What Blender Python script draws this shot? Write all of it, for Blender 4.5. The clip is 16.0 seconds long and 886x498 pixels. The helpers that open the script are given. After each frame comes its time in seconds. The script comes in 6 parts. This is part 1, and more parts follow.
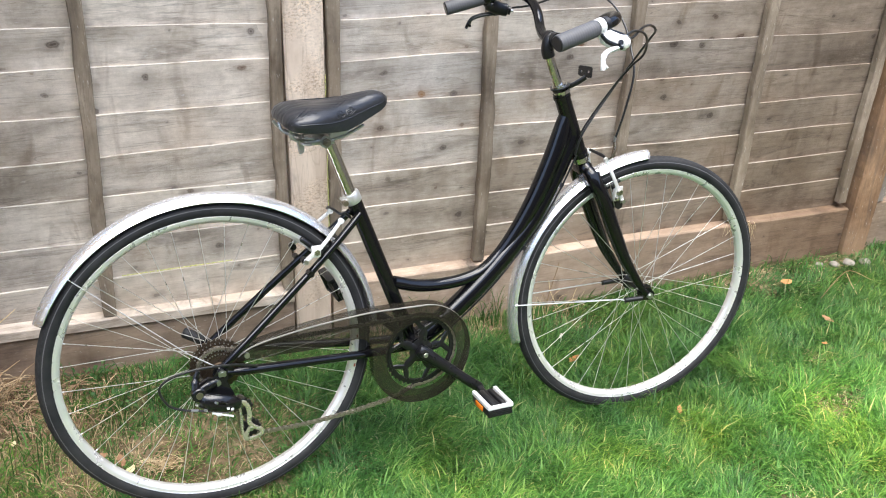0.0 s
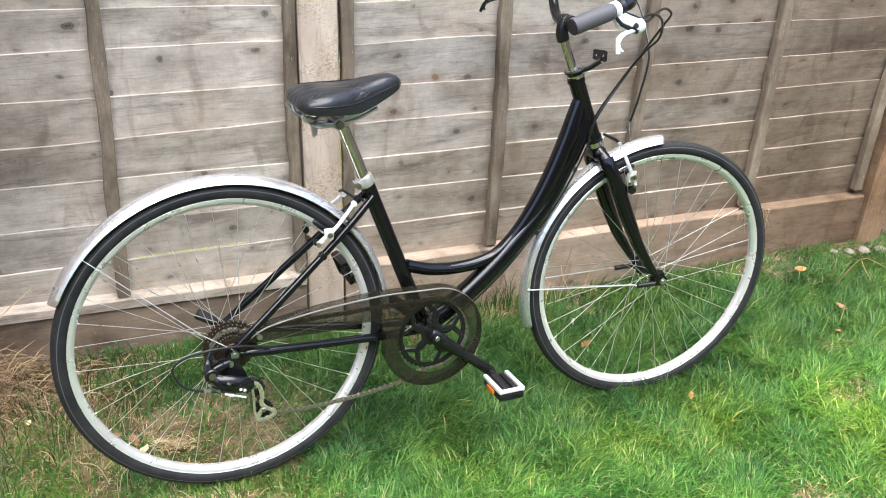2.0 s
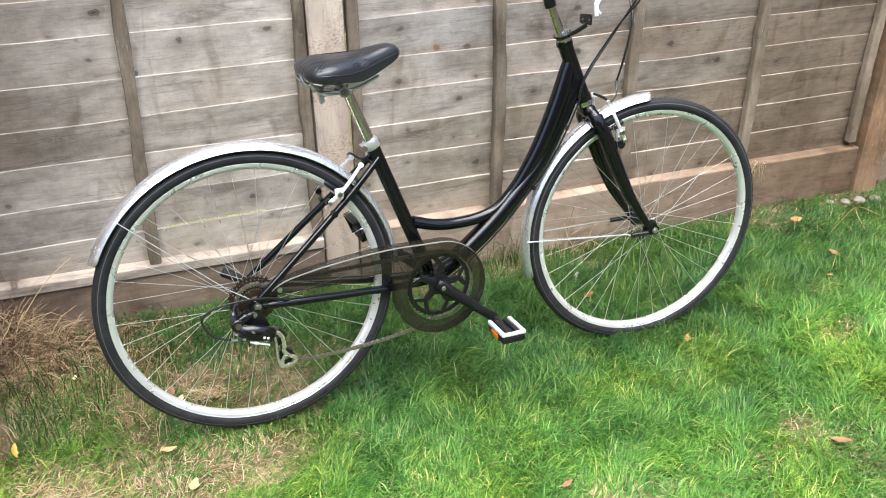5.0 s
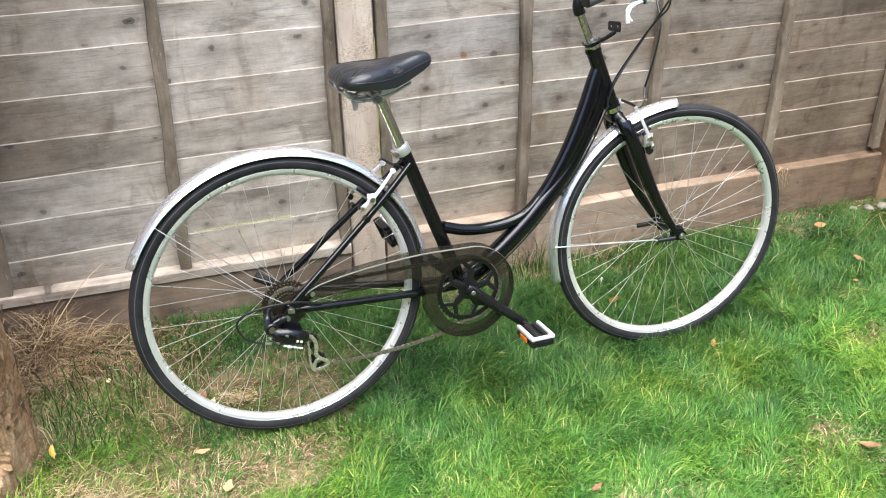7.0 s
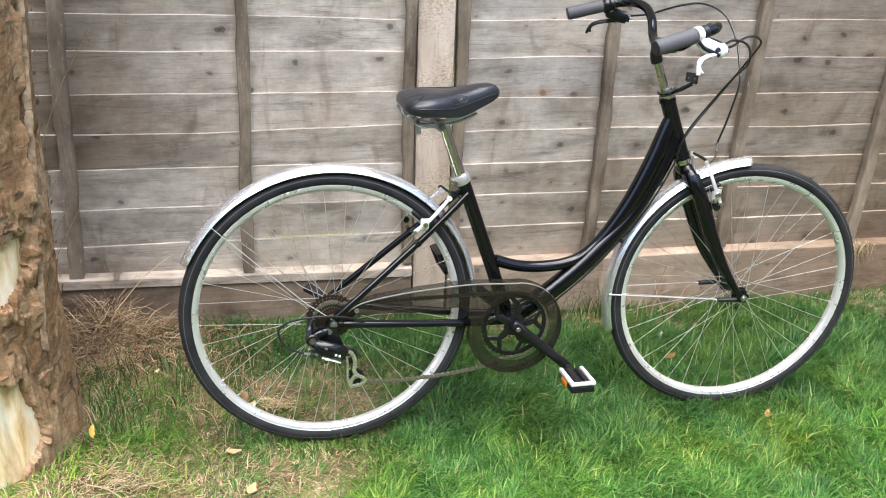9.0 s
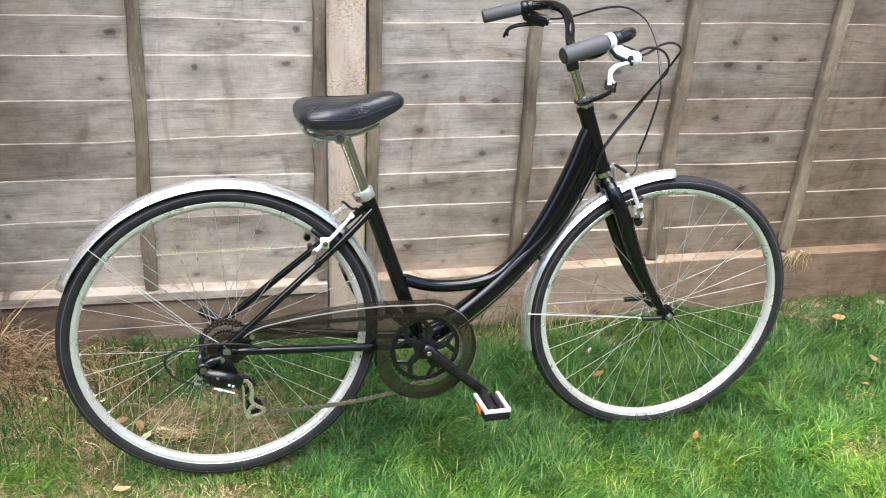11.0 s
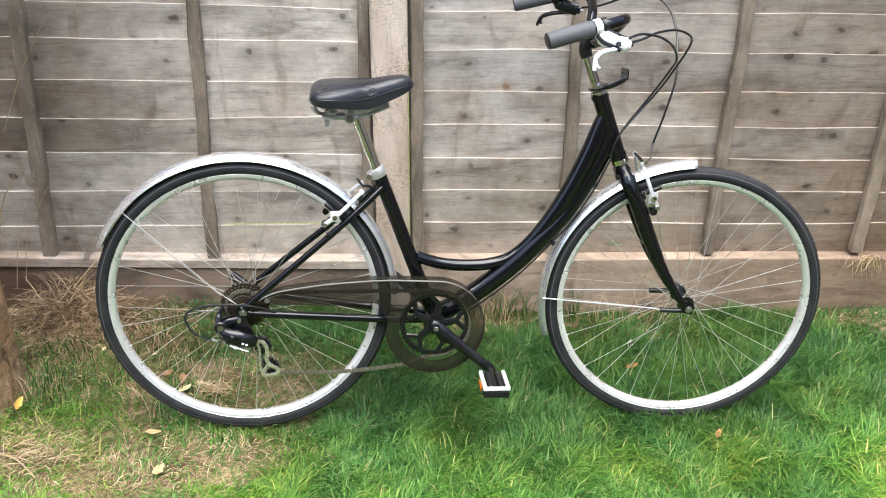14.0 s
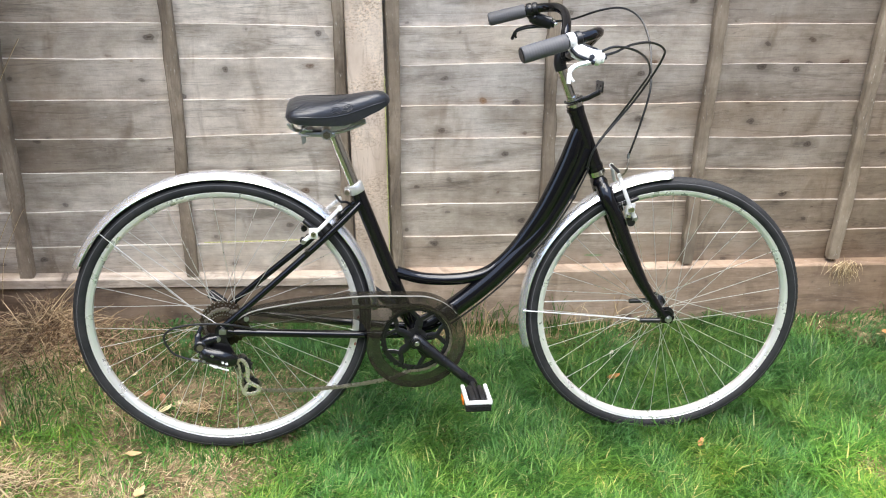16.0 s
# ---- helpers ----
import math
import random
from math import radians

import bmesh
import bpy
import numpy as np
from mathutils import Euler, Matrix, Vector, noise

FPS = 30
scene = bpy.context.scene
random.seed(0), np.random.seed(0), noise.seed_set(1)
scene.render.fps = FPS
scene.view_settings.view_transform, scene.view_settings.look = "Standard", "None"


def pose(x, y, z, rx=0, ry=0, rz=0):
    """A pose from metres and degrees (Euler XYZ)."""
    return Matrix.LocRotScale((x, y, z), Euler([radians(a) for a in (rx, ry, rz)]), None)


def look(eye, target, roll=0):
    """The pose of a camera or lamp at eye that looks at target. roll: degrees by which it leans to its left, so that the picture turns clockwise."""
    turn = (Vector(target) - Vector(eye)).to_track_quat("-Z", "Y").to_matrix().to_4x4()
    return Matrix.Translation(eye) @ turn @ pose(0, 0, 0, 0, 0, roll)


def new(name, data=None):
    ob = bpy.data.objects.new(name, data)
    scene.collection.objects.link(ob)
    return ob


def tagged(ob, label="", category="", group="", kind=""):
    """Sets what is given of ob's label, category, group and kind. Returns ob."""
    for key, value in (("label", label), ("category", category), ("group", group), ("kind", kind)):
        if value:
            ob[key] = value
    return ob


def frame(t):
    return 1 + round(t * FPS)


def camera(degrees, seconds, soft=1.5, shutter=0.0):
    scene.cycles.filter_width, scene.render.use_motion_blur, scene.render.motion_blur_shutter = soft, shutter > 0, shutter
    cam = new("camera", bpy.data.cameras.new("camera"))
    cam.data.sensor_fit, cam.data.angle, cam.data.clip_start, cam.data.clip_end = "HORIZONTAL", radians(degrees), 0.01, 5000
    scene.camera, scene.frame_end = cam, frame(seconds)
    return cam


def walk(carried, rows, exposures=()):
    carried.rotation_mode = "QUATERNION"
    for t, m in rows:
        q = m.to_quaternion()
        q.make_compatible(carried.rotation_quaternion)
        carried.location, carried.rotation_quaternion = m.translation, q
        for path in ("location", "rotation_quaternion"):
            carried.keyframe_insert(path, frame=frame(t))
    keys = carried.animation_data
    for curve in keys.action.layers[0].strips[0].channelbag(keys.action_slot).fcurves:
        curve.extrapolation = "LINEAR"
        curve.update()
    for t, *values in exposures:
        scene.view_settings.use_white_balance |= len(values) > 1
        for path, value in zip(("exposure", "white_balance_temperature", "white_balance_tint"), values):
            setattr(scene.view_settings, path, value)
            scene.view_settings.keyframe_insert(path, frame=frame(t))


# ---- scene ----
cam = camera(51.98, 16.0, 1.0, 0.5)
PATH = [
    (0.0, (-0.599, -2.205, 1.472), (0.012, -0.736, 0.629), 2.41),
    (0.5, (-0.602, -2.209, 1.470), (-0.002, -0.740, 0.621), 2.54),
    (1.0, (-0.601, -2.208, 1.470), (-0.011, -0.744, 0.606), 2.53),
    (1.5, (-0.597, -2.208, 1.468), (-0.010, -0.746, 0.597), 2.58),
    (2.0, (-0.599, -2.207, 1.469), (-0.016, -0.743, 0.600), 2.43),
    (2.5, (-0.603, -2.200, 1.468), (-0.022, -0.734, 0.601), 2.48),
    (3.0, (-0.597, -2.214, 1.469), (0.004, -0.760, 0.596), 2.55),
    (3.5, (-0.572, -2.267, 1.478), (-0.032, -0.794, 0.595), 1.60),
    (3.7, (-0.561, -2.295, 1.476), (-0.045, -0.827, 0.572), 1.23),
    (5.8, (-0.651, -2.393, 1.513), (-0.114, -0.929, 0.615), -1.27),
    (6.0, (-0.657, -2.390, 1.512), (-0.124, -0.922, 0.617), -1.37),
    (6.5, (-0.660, -2.389, 1.511), (-0.147, -0.911, 0.622), -1.44),
    (7.0, (-0.658, -2.392, 1.508), (-0.150, -0.914, 0.615), -0.89),
    (7.5, (-0.653, -2.391, 1.505), (-0.145, -0.920, 0.601), -0.63),
    (8.0, (-0.646, -2.398, 1.502), (-0.161, -0.916, 0.603), -0.18),
    (8.5, (-0.617, -2.412, 1.502), (-0.237, -0.894, 0.612), 0.22),
    (9.0, (-0.554, -2.427, 1.502), (-0.223, -0.868, 0.666), 2.44),
    (9.5, (-0.508, -2.410, 1.508), (-0.227, -0.854, 0.647), 1.49),
    (10.0, (-0.477, -2.353, 1.496), (-0.075, -0.820, 0.643), 3.83),
    (10.2, (-0.474, -2.306, 1.489), (-0.020, -0.778, 0.653), 4.74),
    (12.3, (-0.254, -2.371, 1.499), (0.025, -0.810, 0.646), 1.08),
    (12.5, (-0.251, -2.398, 1.501), (0.024, -0.838, 0.646), 1.49),
    (13.0, (-0.159, -2.430, 1.500), (0.057, -0.863, 0.640), 2.85),
    (13.5, (-0.089, -2.443, 1.504), (0.035, -0.860, 0.656), 1.56),
    (14.0, (-0.056, -2.442, 1.501), (0.022, -0.861, 0.645), 0.69),
    (14.5, (-0.044, -2.445, 1.502), (0.005, -0.863, 0.646), -0.03),
    (15.0, (-0.047, -2.445, 1.503), (0.018, -0.858, 0.657), -0.29),
    (15.5, (-0.052, -2.441, 1.503), (0.039, -0.852, 0.662), -0.13),
    (16.0, (-0.047, -2.442, 1.504), (0.065, -0.850, 0.671), 0.17),
]
EXPOSURES = [(0.0, 1.74), (3.5, 1.74), (6.0, 1.72), (8.0, 1.71), (8.5, 1.68), (9.0, 1.63), (10.0, 1.63), (12.3, 1.70), (14.5, 1.69), (16.0, 1.71)]
walk(cam, [(t, look(eye, target, roll)) for t, eye, target, roll in PATH], EXPOSURES)

# ---- light ----
world = bpy.data.worlds.new("sky")
scene.world = world
world.use_nodes = True
wn = world.node_tree.nodes
sky = wn.new("ShaderNodeTexSky")
sky.sky_type = "NISHITA"
sky.sun_disc = False
SUN_ELEV, SUN_ROT = radians(77), radians(205)
sky.sun_elevation, sky.sun_rotation = SUN_ELEV, SUN_ROT
sky.air_density, sky.dust_density, sky.ozone_density = 1.0, 2.5, 1.0
world.node_tree.links.new(sky.outputs[0], wn["Background"].inputs[0])
wn["Background"].inputs[1].default_value = 0.15
sun = new("sun", bpy.data.lights.new("sun", "SUN"))
sun.data.energy, sun.data.angle, sun.data.color = 3.0, radians(70), (1.0, 0.985, 0.95)
sun_way = Vector((math.sin(SUN_ROT) * math.cos(SUN_ELEV), math.cos(SUN_ROT) * math.cos(SUN_ELEV), math.sin(SUN_ELEV)))
sun.matrix_world = look(sun_way * 20, (0, 0, 0))


# ---- materials ----
class Mat:
    """A node material with short calls for its nodes."""

    def __init__(self, name, rough=0.5, metal=0.0, color=(0.5, 0.5, 0.5), spec=0.5):
        self.m = bpy.data.materials.new(name)
        self.m.use_nodes = True
        self.t = self.m.node_tree
        self.b = self.t.nodes["Principled BSDF"]
        self.set("Roughness", rough), self.set("Metallic", metal), self.set("Base Color", (*color, 1)), self.set("Specular IOR Level", spec)

    def set(self, key, value):
        self.b.inputs[key].default_value = value

    def node(self, kind, **inputs):
        n = self.t.nodes.new("ShaderNode" + kind)
        for k, v in inputs.items():
            key = k.replace("_", " ")
            if hasattr(v, "is_output"):
                self.t.links.new(v, n.inputs[key])
            else:
                n.inputs[key].default_value = v
        return n

    def link(self, out, key):
        self.t.links.new(out, self.b.inputs[key])

    def coords(self, scale=(1, 1, 1), shift=None):
        c = self.t.nodes.new("ShaderNodeTexCoord")
        mp = self.node("Mapping", Scale=scale)
        self.t.links.new(c.outputs["Object"], mp.inputs["Vector"])
        if shift is not None:
            self.t.links.new(shift, mp.inputs["Location"])
        return mp.outputs[0]

    def noise(self, vec, scale, detail=4.0, rough=0.55, distort=0.0):
        return self.node("TexNoise", Vector=vec, Scale=scale, Detail=detail, Roughness=rough, Distortion=distort).outputs["Fac"]

    def ramp(self, fac, stops):
        r = self.node("ValToRGB", Fac=fac)
        els = r.color_ramp.elements
        while len(els) < len(stops):
            els.new(0.5)
        for e, (p, c) in zip(els, stops):
            e.position, e.color = p, (*c, 1) if len(c) == 3 else c
        return r.outputs[0]

    def mix(self, fac, a, b, mode="MIX"):
        n = self.t.nodes.new("ShaderNodeMix")
        n.data_type, n.blend_type = "RGBA", mode
        for key, v in ((0, fac), (6, a), (7, b)):
            if hasattr(v, "is_output"):
                self.t.links.new(v, n.inputs[key])
            else:
                n.inputs[key].default_value = v if key == 0 else (*v, 1)
        return n.outputs[2]

    def math(self, op, a, b=0.0):
        n = self.t.nodes.new("ShaderNodeMath")
        n.operation = op
        for key, v in ((0, a), (1, b)):
            if hasattr(v, "is_output"):
                self.t.links.new(v, n.inputs[key])
            else:
                n.inputs[key].default_value = v
        return n.outputs[0]

    def bump(self, height, strength=0.3, dist=0.002):
        b = self.node("Bump", Height=height, Strength=strength, Distance=dist)
        self.link(b.outputs[0], "Normal")


def wood(name, light, mid, dark, rough=0.85, knots=True, stain=(0.085, 0.068, 0.055), along="x", browner=None, tan=(0.40, 0.30, 0.21)):
    """Sawn softwood: grain along one axis, knots, weather stains; each piece is shifted by its own random number."""
    m = Mat(name, rough, spec=0.25)
    rnd = m.t.nodes.new("ShaderNodeObjectInfo").outputs["Random"]
    comb = m.node("CombineXYZ", X=m.math("MULTIPLY", rnd, 37.0), Y=m.math("MULTIPLY", rnd, 11.0), Z=m.math("MULTIPLY", rnd, 91.0))
    v = m.coords((1, 1, 1), comb.outputs[0])

    def stretched(lengthwise, across, scale=1.0, detail=4.0, rough=0.55, distort=0.0):
        sc = (lengthwise, across, across) if along == "x" else (across, across, lengthwise)
        return m.noise(m.node("Mapping", Vector=v, Scale=sc).outputs[0], scale, detail, rough, distort)

    soft = stretched(3.4, 16.0, 1.0, 4.0, 0.55, 0.8)
    grain = stretched(12.0, 150.0, 1.0, 4.0, 0.65, 0.5)
    blotch = stretched(3.2, 7.0, 1.0, 8.0, 0.66)
    fleck = stretched(45.0, 190.0, 1.0, 2.0)
    streak = stretched(11.0, 2.0, 1.0, 4.0)
    col = m.ramp(m.math("ADD", m.math("MULTIPLY", soft, 0.38), m.math("MULTIPLY", blotch, 0.62)), [(0.34, dark), (0.5, mid), (0.64, light)])
    col = m.mix(1.0, col, m.ramp(grain, [(0.30, (0.88, 0.87, 0.86)), (0.55, (1.0, 1.0, 1.0)), (0.75, (1.04, 1.04, 1.04))]), "MULTIPLY")
    col = m.mix(1.0, col, m.ramp(streak, [(0.30, (0.88, 0.87, 0.86)), (0.6, (1.04, 1.04, 1.04))]), "MULTIPLY")
    # saw marks across the grain, and dry fibres
    saw = stretched(120.0, 16.0, 1.0, 5.0, 0.75, 0.6)
    col = m.mix(1.0, col, m.ramp(saw, [(0.32, (0.975, 0.97, 0.965)), (0.52, (1.0, 1.0, 1.0)), (0.72, (1.015, 1.015, 1.015))]), "MULTIPLY")
    mottle = stretched(30.0, 42.0, 1.0, 5.0, 0.7)
    col = m.mix(1.0, col, m.ramp(mottle, [(0.34, (0.86, 0.85, 0.84)), (0.52, (1.0, 1.0, 1.0)), (0.70, (1.09, 1.09, 1.09))]), "MULTIPLY")
    # weathering that runs on from board to board, and faint drips
    grime = m.noise(m.coords((1.0, 1.0, 1.3)), 2.4, 6.0, 0.62)
    col = m.mix(1.0, col, m.ramp(grime, [(0.32, (0.76, 0.73, 0.70)), (0.50, (1.02, 1.02, 1.02)), (0.66, (1.20, 1.20, 1.21))]), "MULTIPLY")
    drip = m.noise(m.coords((11.0, 11.0, 3.6)), 1.0, 3.0, 0.6, 0.6)
    col = m.mix(1.0, col, m.ramp(drip, [(0.29, (0.66, 0.63, 0.60)), (0.42, (1.0, 1.0, 1.0))]), "MULTIPLY")
    tint = m.ramp(m.noise(v, 3.4, 4.0), [(0.50, (0, 0, 0)), (0.68, (1, 1, 1))])
    col = m.mix(m.math("MULTIPLY", tint, 0.35), col, tan)
    col = m.mix(1.0, col, m.ramp(rnd, [(0.0, (0.84, 0.83, 0.83)), (0.5, (1.0, 0.99, 0.97)), (1.0, (1.12, 1.10, 1.08))]), "MULTIPLY")
    st = stretched(2.0, 12.0, 1.0, 6.0, 0.68, 0.9)
    col = m.mix(m.math("MULTIPLY", m.ramp(st, [(0.56, (0, 0, 0)), (0.72, (1, 1, 1))]), 0.62), col, stain)
    line = m.node("Mapping", Vector=v, Scale=(1.3, 1.0, 26.0) if along == "x" else (26.0, 1.0, 1.3)).outputs[0]
    line = m.noise(line, 1.0, 5.0, 0.55, 0.8)
    vein = m.math("ABSOLUTE", m.math("SUBTRACT", line, 0.5))
    col = m.mix(m.math("MULTIPLY", m.ramp(vein, [(0.0, (1, 1, 1)), (0.012, (0, 0, 0))]), 0.34), col, stain)
    col = m.mix(m.math("MULTIPLY", m.ramp(fleck, [(0.66, (0, 0, 0)), (0.74, (1, 1, 1))]), 0.32), col, (0.70, 0.67, 0.62))
    if knots:
        sep = m.node("SeparateXYZ", Vector=v)
        jig = m.math("MULTIPLY", m.noise(v, 38.0, 4.0), 0.24)
        flat = m.node("CombineXYZ", X=m.math("ADD", m.math("MULTIPLY", sep.outputs[0], 9.0 if along == "x" else 12.0), jig), Y=m.math("ADD", m.math("MULTIPLY", sep.outputs[2], 12.0 if along == "x" else 7.0), m.math("MULTIPLY", m.noise(v, 31.0, 3.0, 0.5, 0.4), 0.18)))
        vor = m.node("TexVoronoi", Vector=flat.outputs[0], Scale=1.0, Randomness=1.0)
        vor.voronoi_dimensions = "2D"
        pick = m.node("SeparateColor", Color=vor.outputs["Color"])
        size = m.math("ADD", m.math("MULTIPLY", pick.outputs[1], 0.85), 0.22)
        near = m.math("DIVIDE", vor.outputs["Distance"], size)
        kd = m.ramp(near, [(0.02, (1, 1, 1)), (0.055, (0.75, 0.75, 0.75)), (0.08, (0.9, 0.9, 0.9)), (0.13, (0.36, 0.36, 0.36)), (0.40, (0, 0, 0))])
        sel = m.ramp(pick.outputs[0], [(0.64, (0, 0, 0)), (0.68, (1, 1, 1))])
        amount = m.math("MULTIPLY", m.math("MULTIPLY", kd, sel), m.math("ADD", m.math("MULTIPLY", pick.outputs[1], 0.4), 0.6))
        col = m.mix(amount, col, m.ramp(pick.outputs[2], [(0.0, (0.12, 0.10, 0.09)), (0.72, (0.075, 0.055, 0.043)), (0.92, (0.12, 0.07, 0.04)), (0.96, (0.22, 0.12, 0.055))]))
    if browner:
        # towards one end of the panel the wood turns darker and browner
        end = m.node("SeparateXYZ", Vector=m.coords()).outputs[0]
        end = m.math("ADD", end, m.math("MULTIPLY", m.noise(v, 3.0), 0.35))
        fac = m.node("MapRange", Value=end, From_Min=browner[0], From_Max=browner[1]).outputs[0]
        col = m.mix(fac, col, m.mix(1.0, col, (0.43, 0.375, 0.325), "MULTIPLY"))
    m.link(col, "Base Color")
    m.bump(m.math("ADD", m.math("ADD", grain, m.math("MULTIPLY", saw, 0.4)), m.math("MULTIPLY", blotch, 0.6)), 0.55, 0.0015)
    return m.m


BOARD = wood("weathered_board", (0.61, 0.562, 0.510), (0.48, 0.438, 0.392), (0.265, 0.234, 0.204))
BOARD_LEFT = wood("weathered_left_board", (0.675, 0.612, 0.548), (0.540, 0.484, 0.425), (0.305, 0.265, 0.226), browner=(1.56, 0.94))
BOARD_PALE = wood("bleached_lower_board", (0.74, 0.68, 0.615), (0.60, 0.545, 0.482), (0.34, 0.30, 0.258), browner=(1.25, 0.60))
RAIL = wood("bleached_rail", (0.66, 0.59, 0.515), (0.53, 0.465, 0.40), (0.30, 0.255, 0.21), browner=(-0.75, -1.25))
BOARD_BROWN = wood("brown_ended_board", (0.64, 0.592, 0.542), (0.51, 0.466, 0.420), (0.29, 0.253, 0.218), browner=(0.55, 1.62))
# sky light on the upturned board edges is put into a paler wood
EDGE = wood("sky_lit_board_edge", (0.64, 0.61, 0.57), (0.54, 0.51, 0.47), (0.34, 0.31, 0.275), knots=False)
EDGE_BROWN = wood("brown_ended_board_edge", (0.56, 0.53, 0.49), (0.46, 0.432, 0.395), (0.29, 0.265, 0.236), knots=False, browner=(0.80, 2.0))
BOARD_LOW = wood("brown_lower_board", (0.60, 0.54, 0.475), (0.475, 0.418, 0.358), (0.265, 0.222, 0.184), browner=(-0.10, 1.65))
BATTEN_BROWN = wood("brown_batten", (0.33, 0.275, 0.215), (0.23, 0.188, 0.145), (0.12, 0.095, 0.072), knots=False, along="z", tan=(0.20, 0.15, 0.10))
BATTEN = wood("weathered_batten", (0.31, 0.285, 0.26), (0.225, 0.20, 0.18), (0.125, 0.108, 0.095), knots=False, along="z", tan=(0.22, 0.18, 0.14))
def rough_post():
    """Rough-sawn post: pinkish buff, torn fibres and pits, long pale grain loops and worn grey stains."""
    m = Mat("pale_post_wood", 0.9, spec=0.2)
    v = m.coords()
    soft = m.noise(m.coords((9.0, 9.0, 2.2)), 1.0, 5.0, 0.6, 0.6)
    col = m.ramp(soft, [(0.30, (0.37, 0.29, 0.225)), (0.48, (0.56, 0.455, 0.365)), (0.66, (0.68, 0.575, 0.475))])
    loops = m.math("ABSOLUTE", m.math("SUBTRACT", m.noise(m.coords((16.0, 16.0, 2.6)), 1.0, 2.0, 0.5, 1.2), 0.5))
    col = m.mix(m.math("MULTIPLY", m.ramp(loops, [(0.0, (1, 1, 1)), (0.02, (0, 0, 0))]), 0.40), col, (0.34, 0.265, 0.21))
    torn = m.noise(m.coords((1.0, 1.0, 1.5)), 120.0, 4.0, 0.7)
    rough = m.ramp(m.noise(v, 5.0, 3.0), [(0.46, (0, 0, 0)), (0.60, (1, 1, 1))])
    col = m.mix(rough, col, m.mix(1.0, col, m.ramp(torn, [(0.36, (0.60, 0.55, 0.50)), (0.50, (1.0, 1.0, 1.0)), (0.66, (1.22, 1.16, 1.05))]), "MULTIPLY"))
    stain = m.noise(m.coords((1.0, 1.0, 0.45)), 7.0, 5.0, 0.65, 0.5)
    col = m.mix(m.math("MULTIPLY", m.ramp(stain, [(0.56, (0, 0, 0)), (0.70, (1, 1, 1))]), 0.55), col, (0.27, 0.225, 0.19))
    m.link(col, "Base Color")
    m.bump(m.math("ADD", m.math("MULTIPLY", soft, 0.5), m.math("MULTIPLY", torn, rough)), 0.7, 0.003)
    return m.m


POST = rough_post()
POST_BROWN = wood("brown_post_wood", (0.32, 0.205, 0.125), (0.245, 0.152, 0.090), (0.15, 0.092, 0.056), along="z", knots=False)
GRAVEL = wood("sawn_gravel_board", (0.46, 0.375, 0.30), (0.365, 0.288, 0.225), (0.21, 0.158, 0.12), browner=(0.50, 1.95))
# damp, and shadow near the tree, are put into the darker left end
GRAVEL_DARK = wood("damp_gravel_board", (0.34, 0.265, 0.205), (0.255, 0.195, 0.15), (0.145, 0.11, 0.085), browner=(-0.60, -1.05))


def gloss(name, color, rough, metal=0.0, vary=0.08, bump=0.0, scale=60.0, coat=0.0):
    """A hard surface with uneven gloss and faint dirt."""
    m = Mat(name, rough, metal, color)
    v = m.coords()
    n = m.noise(v, scale, 4.0)
    big = m.noise(v, 9.0, 3.0)
    dirt = m.ramp(big, [(0.35, tuple(c * 0.86 for c in color)), (0.7, color)])
    m.link(dirt, "Base Color")
    r = m.node("MapRange", Value=n, To_Min=max(rough - vary, 0.03), To_Max=min(rough + vary, 1.0))
    m.link(r.outputs[0], "Roughness")
    if coat:
        m.set("Coat Weight", coat), m.set("Coat Roughness", 0.06)
    if bump:
        m.bump(n, bump, 0.001)
    return m.m


PAINT = gloss("black_gloss_paint", (0.003, 0.003, 0.004), 0.09, vary=0.04)
BLACK_METAL = gloss("black_anodised", (0.006, 0.006, 0.007), 0.3, vary=0.1)
BLACK_PLASTIC = gloss("black_plastic", (0.009, 0.009, 0.010), 0.36, bump=0.05, scale=200)
GRIP = gloss("dark_grey_rubber", (0.074, 0.074, 0.079), 0.62, bump=0.2, scale=350)
CLAMP_ALLOY = gloss("brushed_clamp_alloy", (0.72, 0.72, 0.70), 0.34, 0.75, 0.1)
CHROME = gloss("chrome", (0.66, 0.64, 0.60), 0.14, 1.0, 0.08)
STEEL = gloss("zinc_steel", (0.55, 0.55, 0.54), 0.33, 1.0, 0.12)
DARK_STEEL = gloss("oily_steel", (0.30, 0.265, 0.21), 0.30, 0.9, 0.12)
COG = gloss("oily_sprocket_steel", (0.115, 0.088, 0.064), 0.32, 0.85, 0.16, scale=260)
BRASSY = gloss("tarnished_cage_steel", (0.64, 0.60, 0.48), 0.28, 0.75, 0.1)
WHITE_METAL = gloss("white_lever_alloy", (0.86, 0.86, 0.85), 0.28, 0.25, 0.08)
RIM = gloss("brushed_alloy_rim", (0.88, 0.875, 0.86), 0.29, 0.62, 0.08, scale=35)
GUARD = gloss("silver_mudguard", (0.90, 0.90, 0.92), 0.25, 0.80, 0.03)
SPOKE = gloss("stainless_spoke", (0.76, 0.75, 0.73), 0.30, 0.80, 0.10)
STAY = gloss("bright_stay_steel", (0.86, 0.86, 0.84), 0.34, 0.75, 0.08)
CABLE = gloss("black_cable_sleeve", (0.012, 0.012, 0.012), 0.38)
ORANGE = gloss("orange_reflector", (0.75, 0.19, 0.02), 0.2)
RED = gloss("red_sticker", (0.42, 0.13, 0.10), 0.5)
PALE_PLATE = gloss("pale_grey_pedal_plate", (0.70, 0.70, 0.69), 0.5)


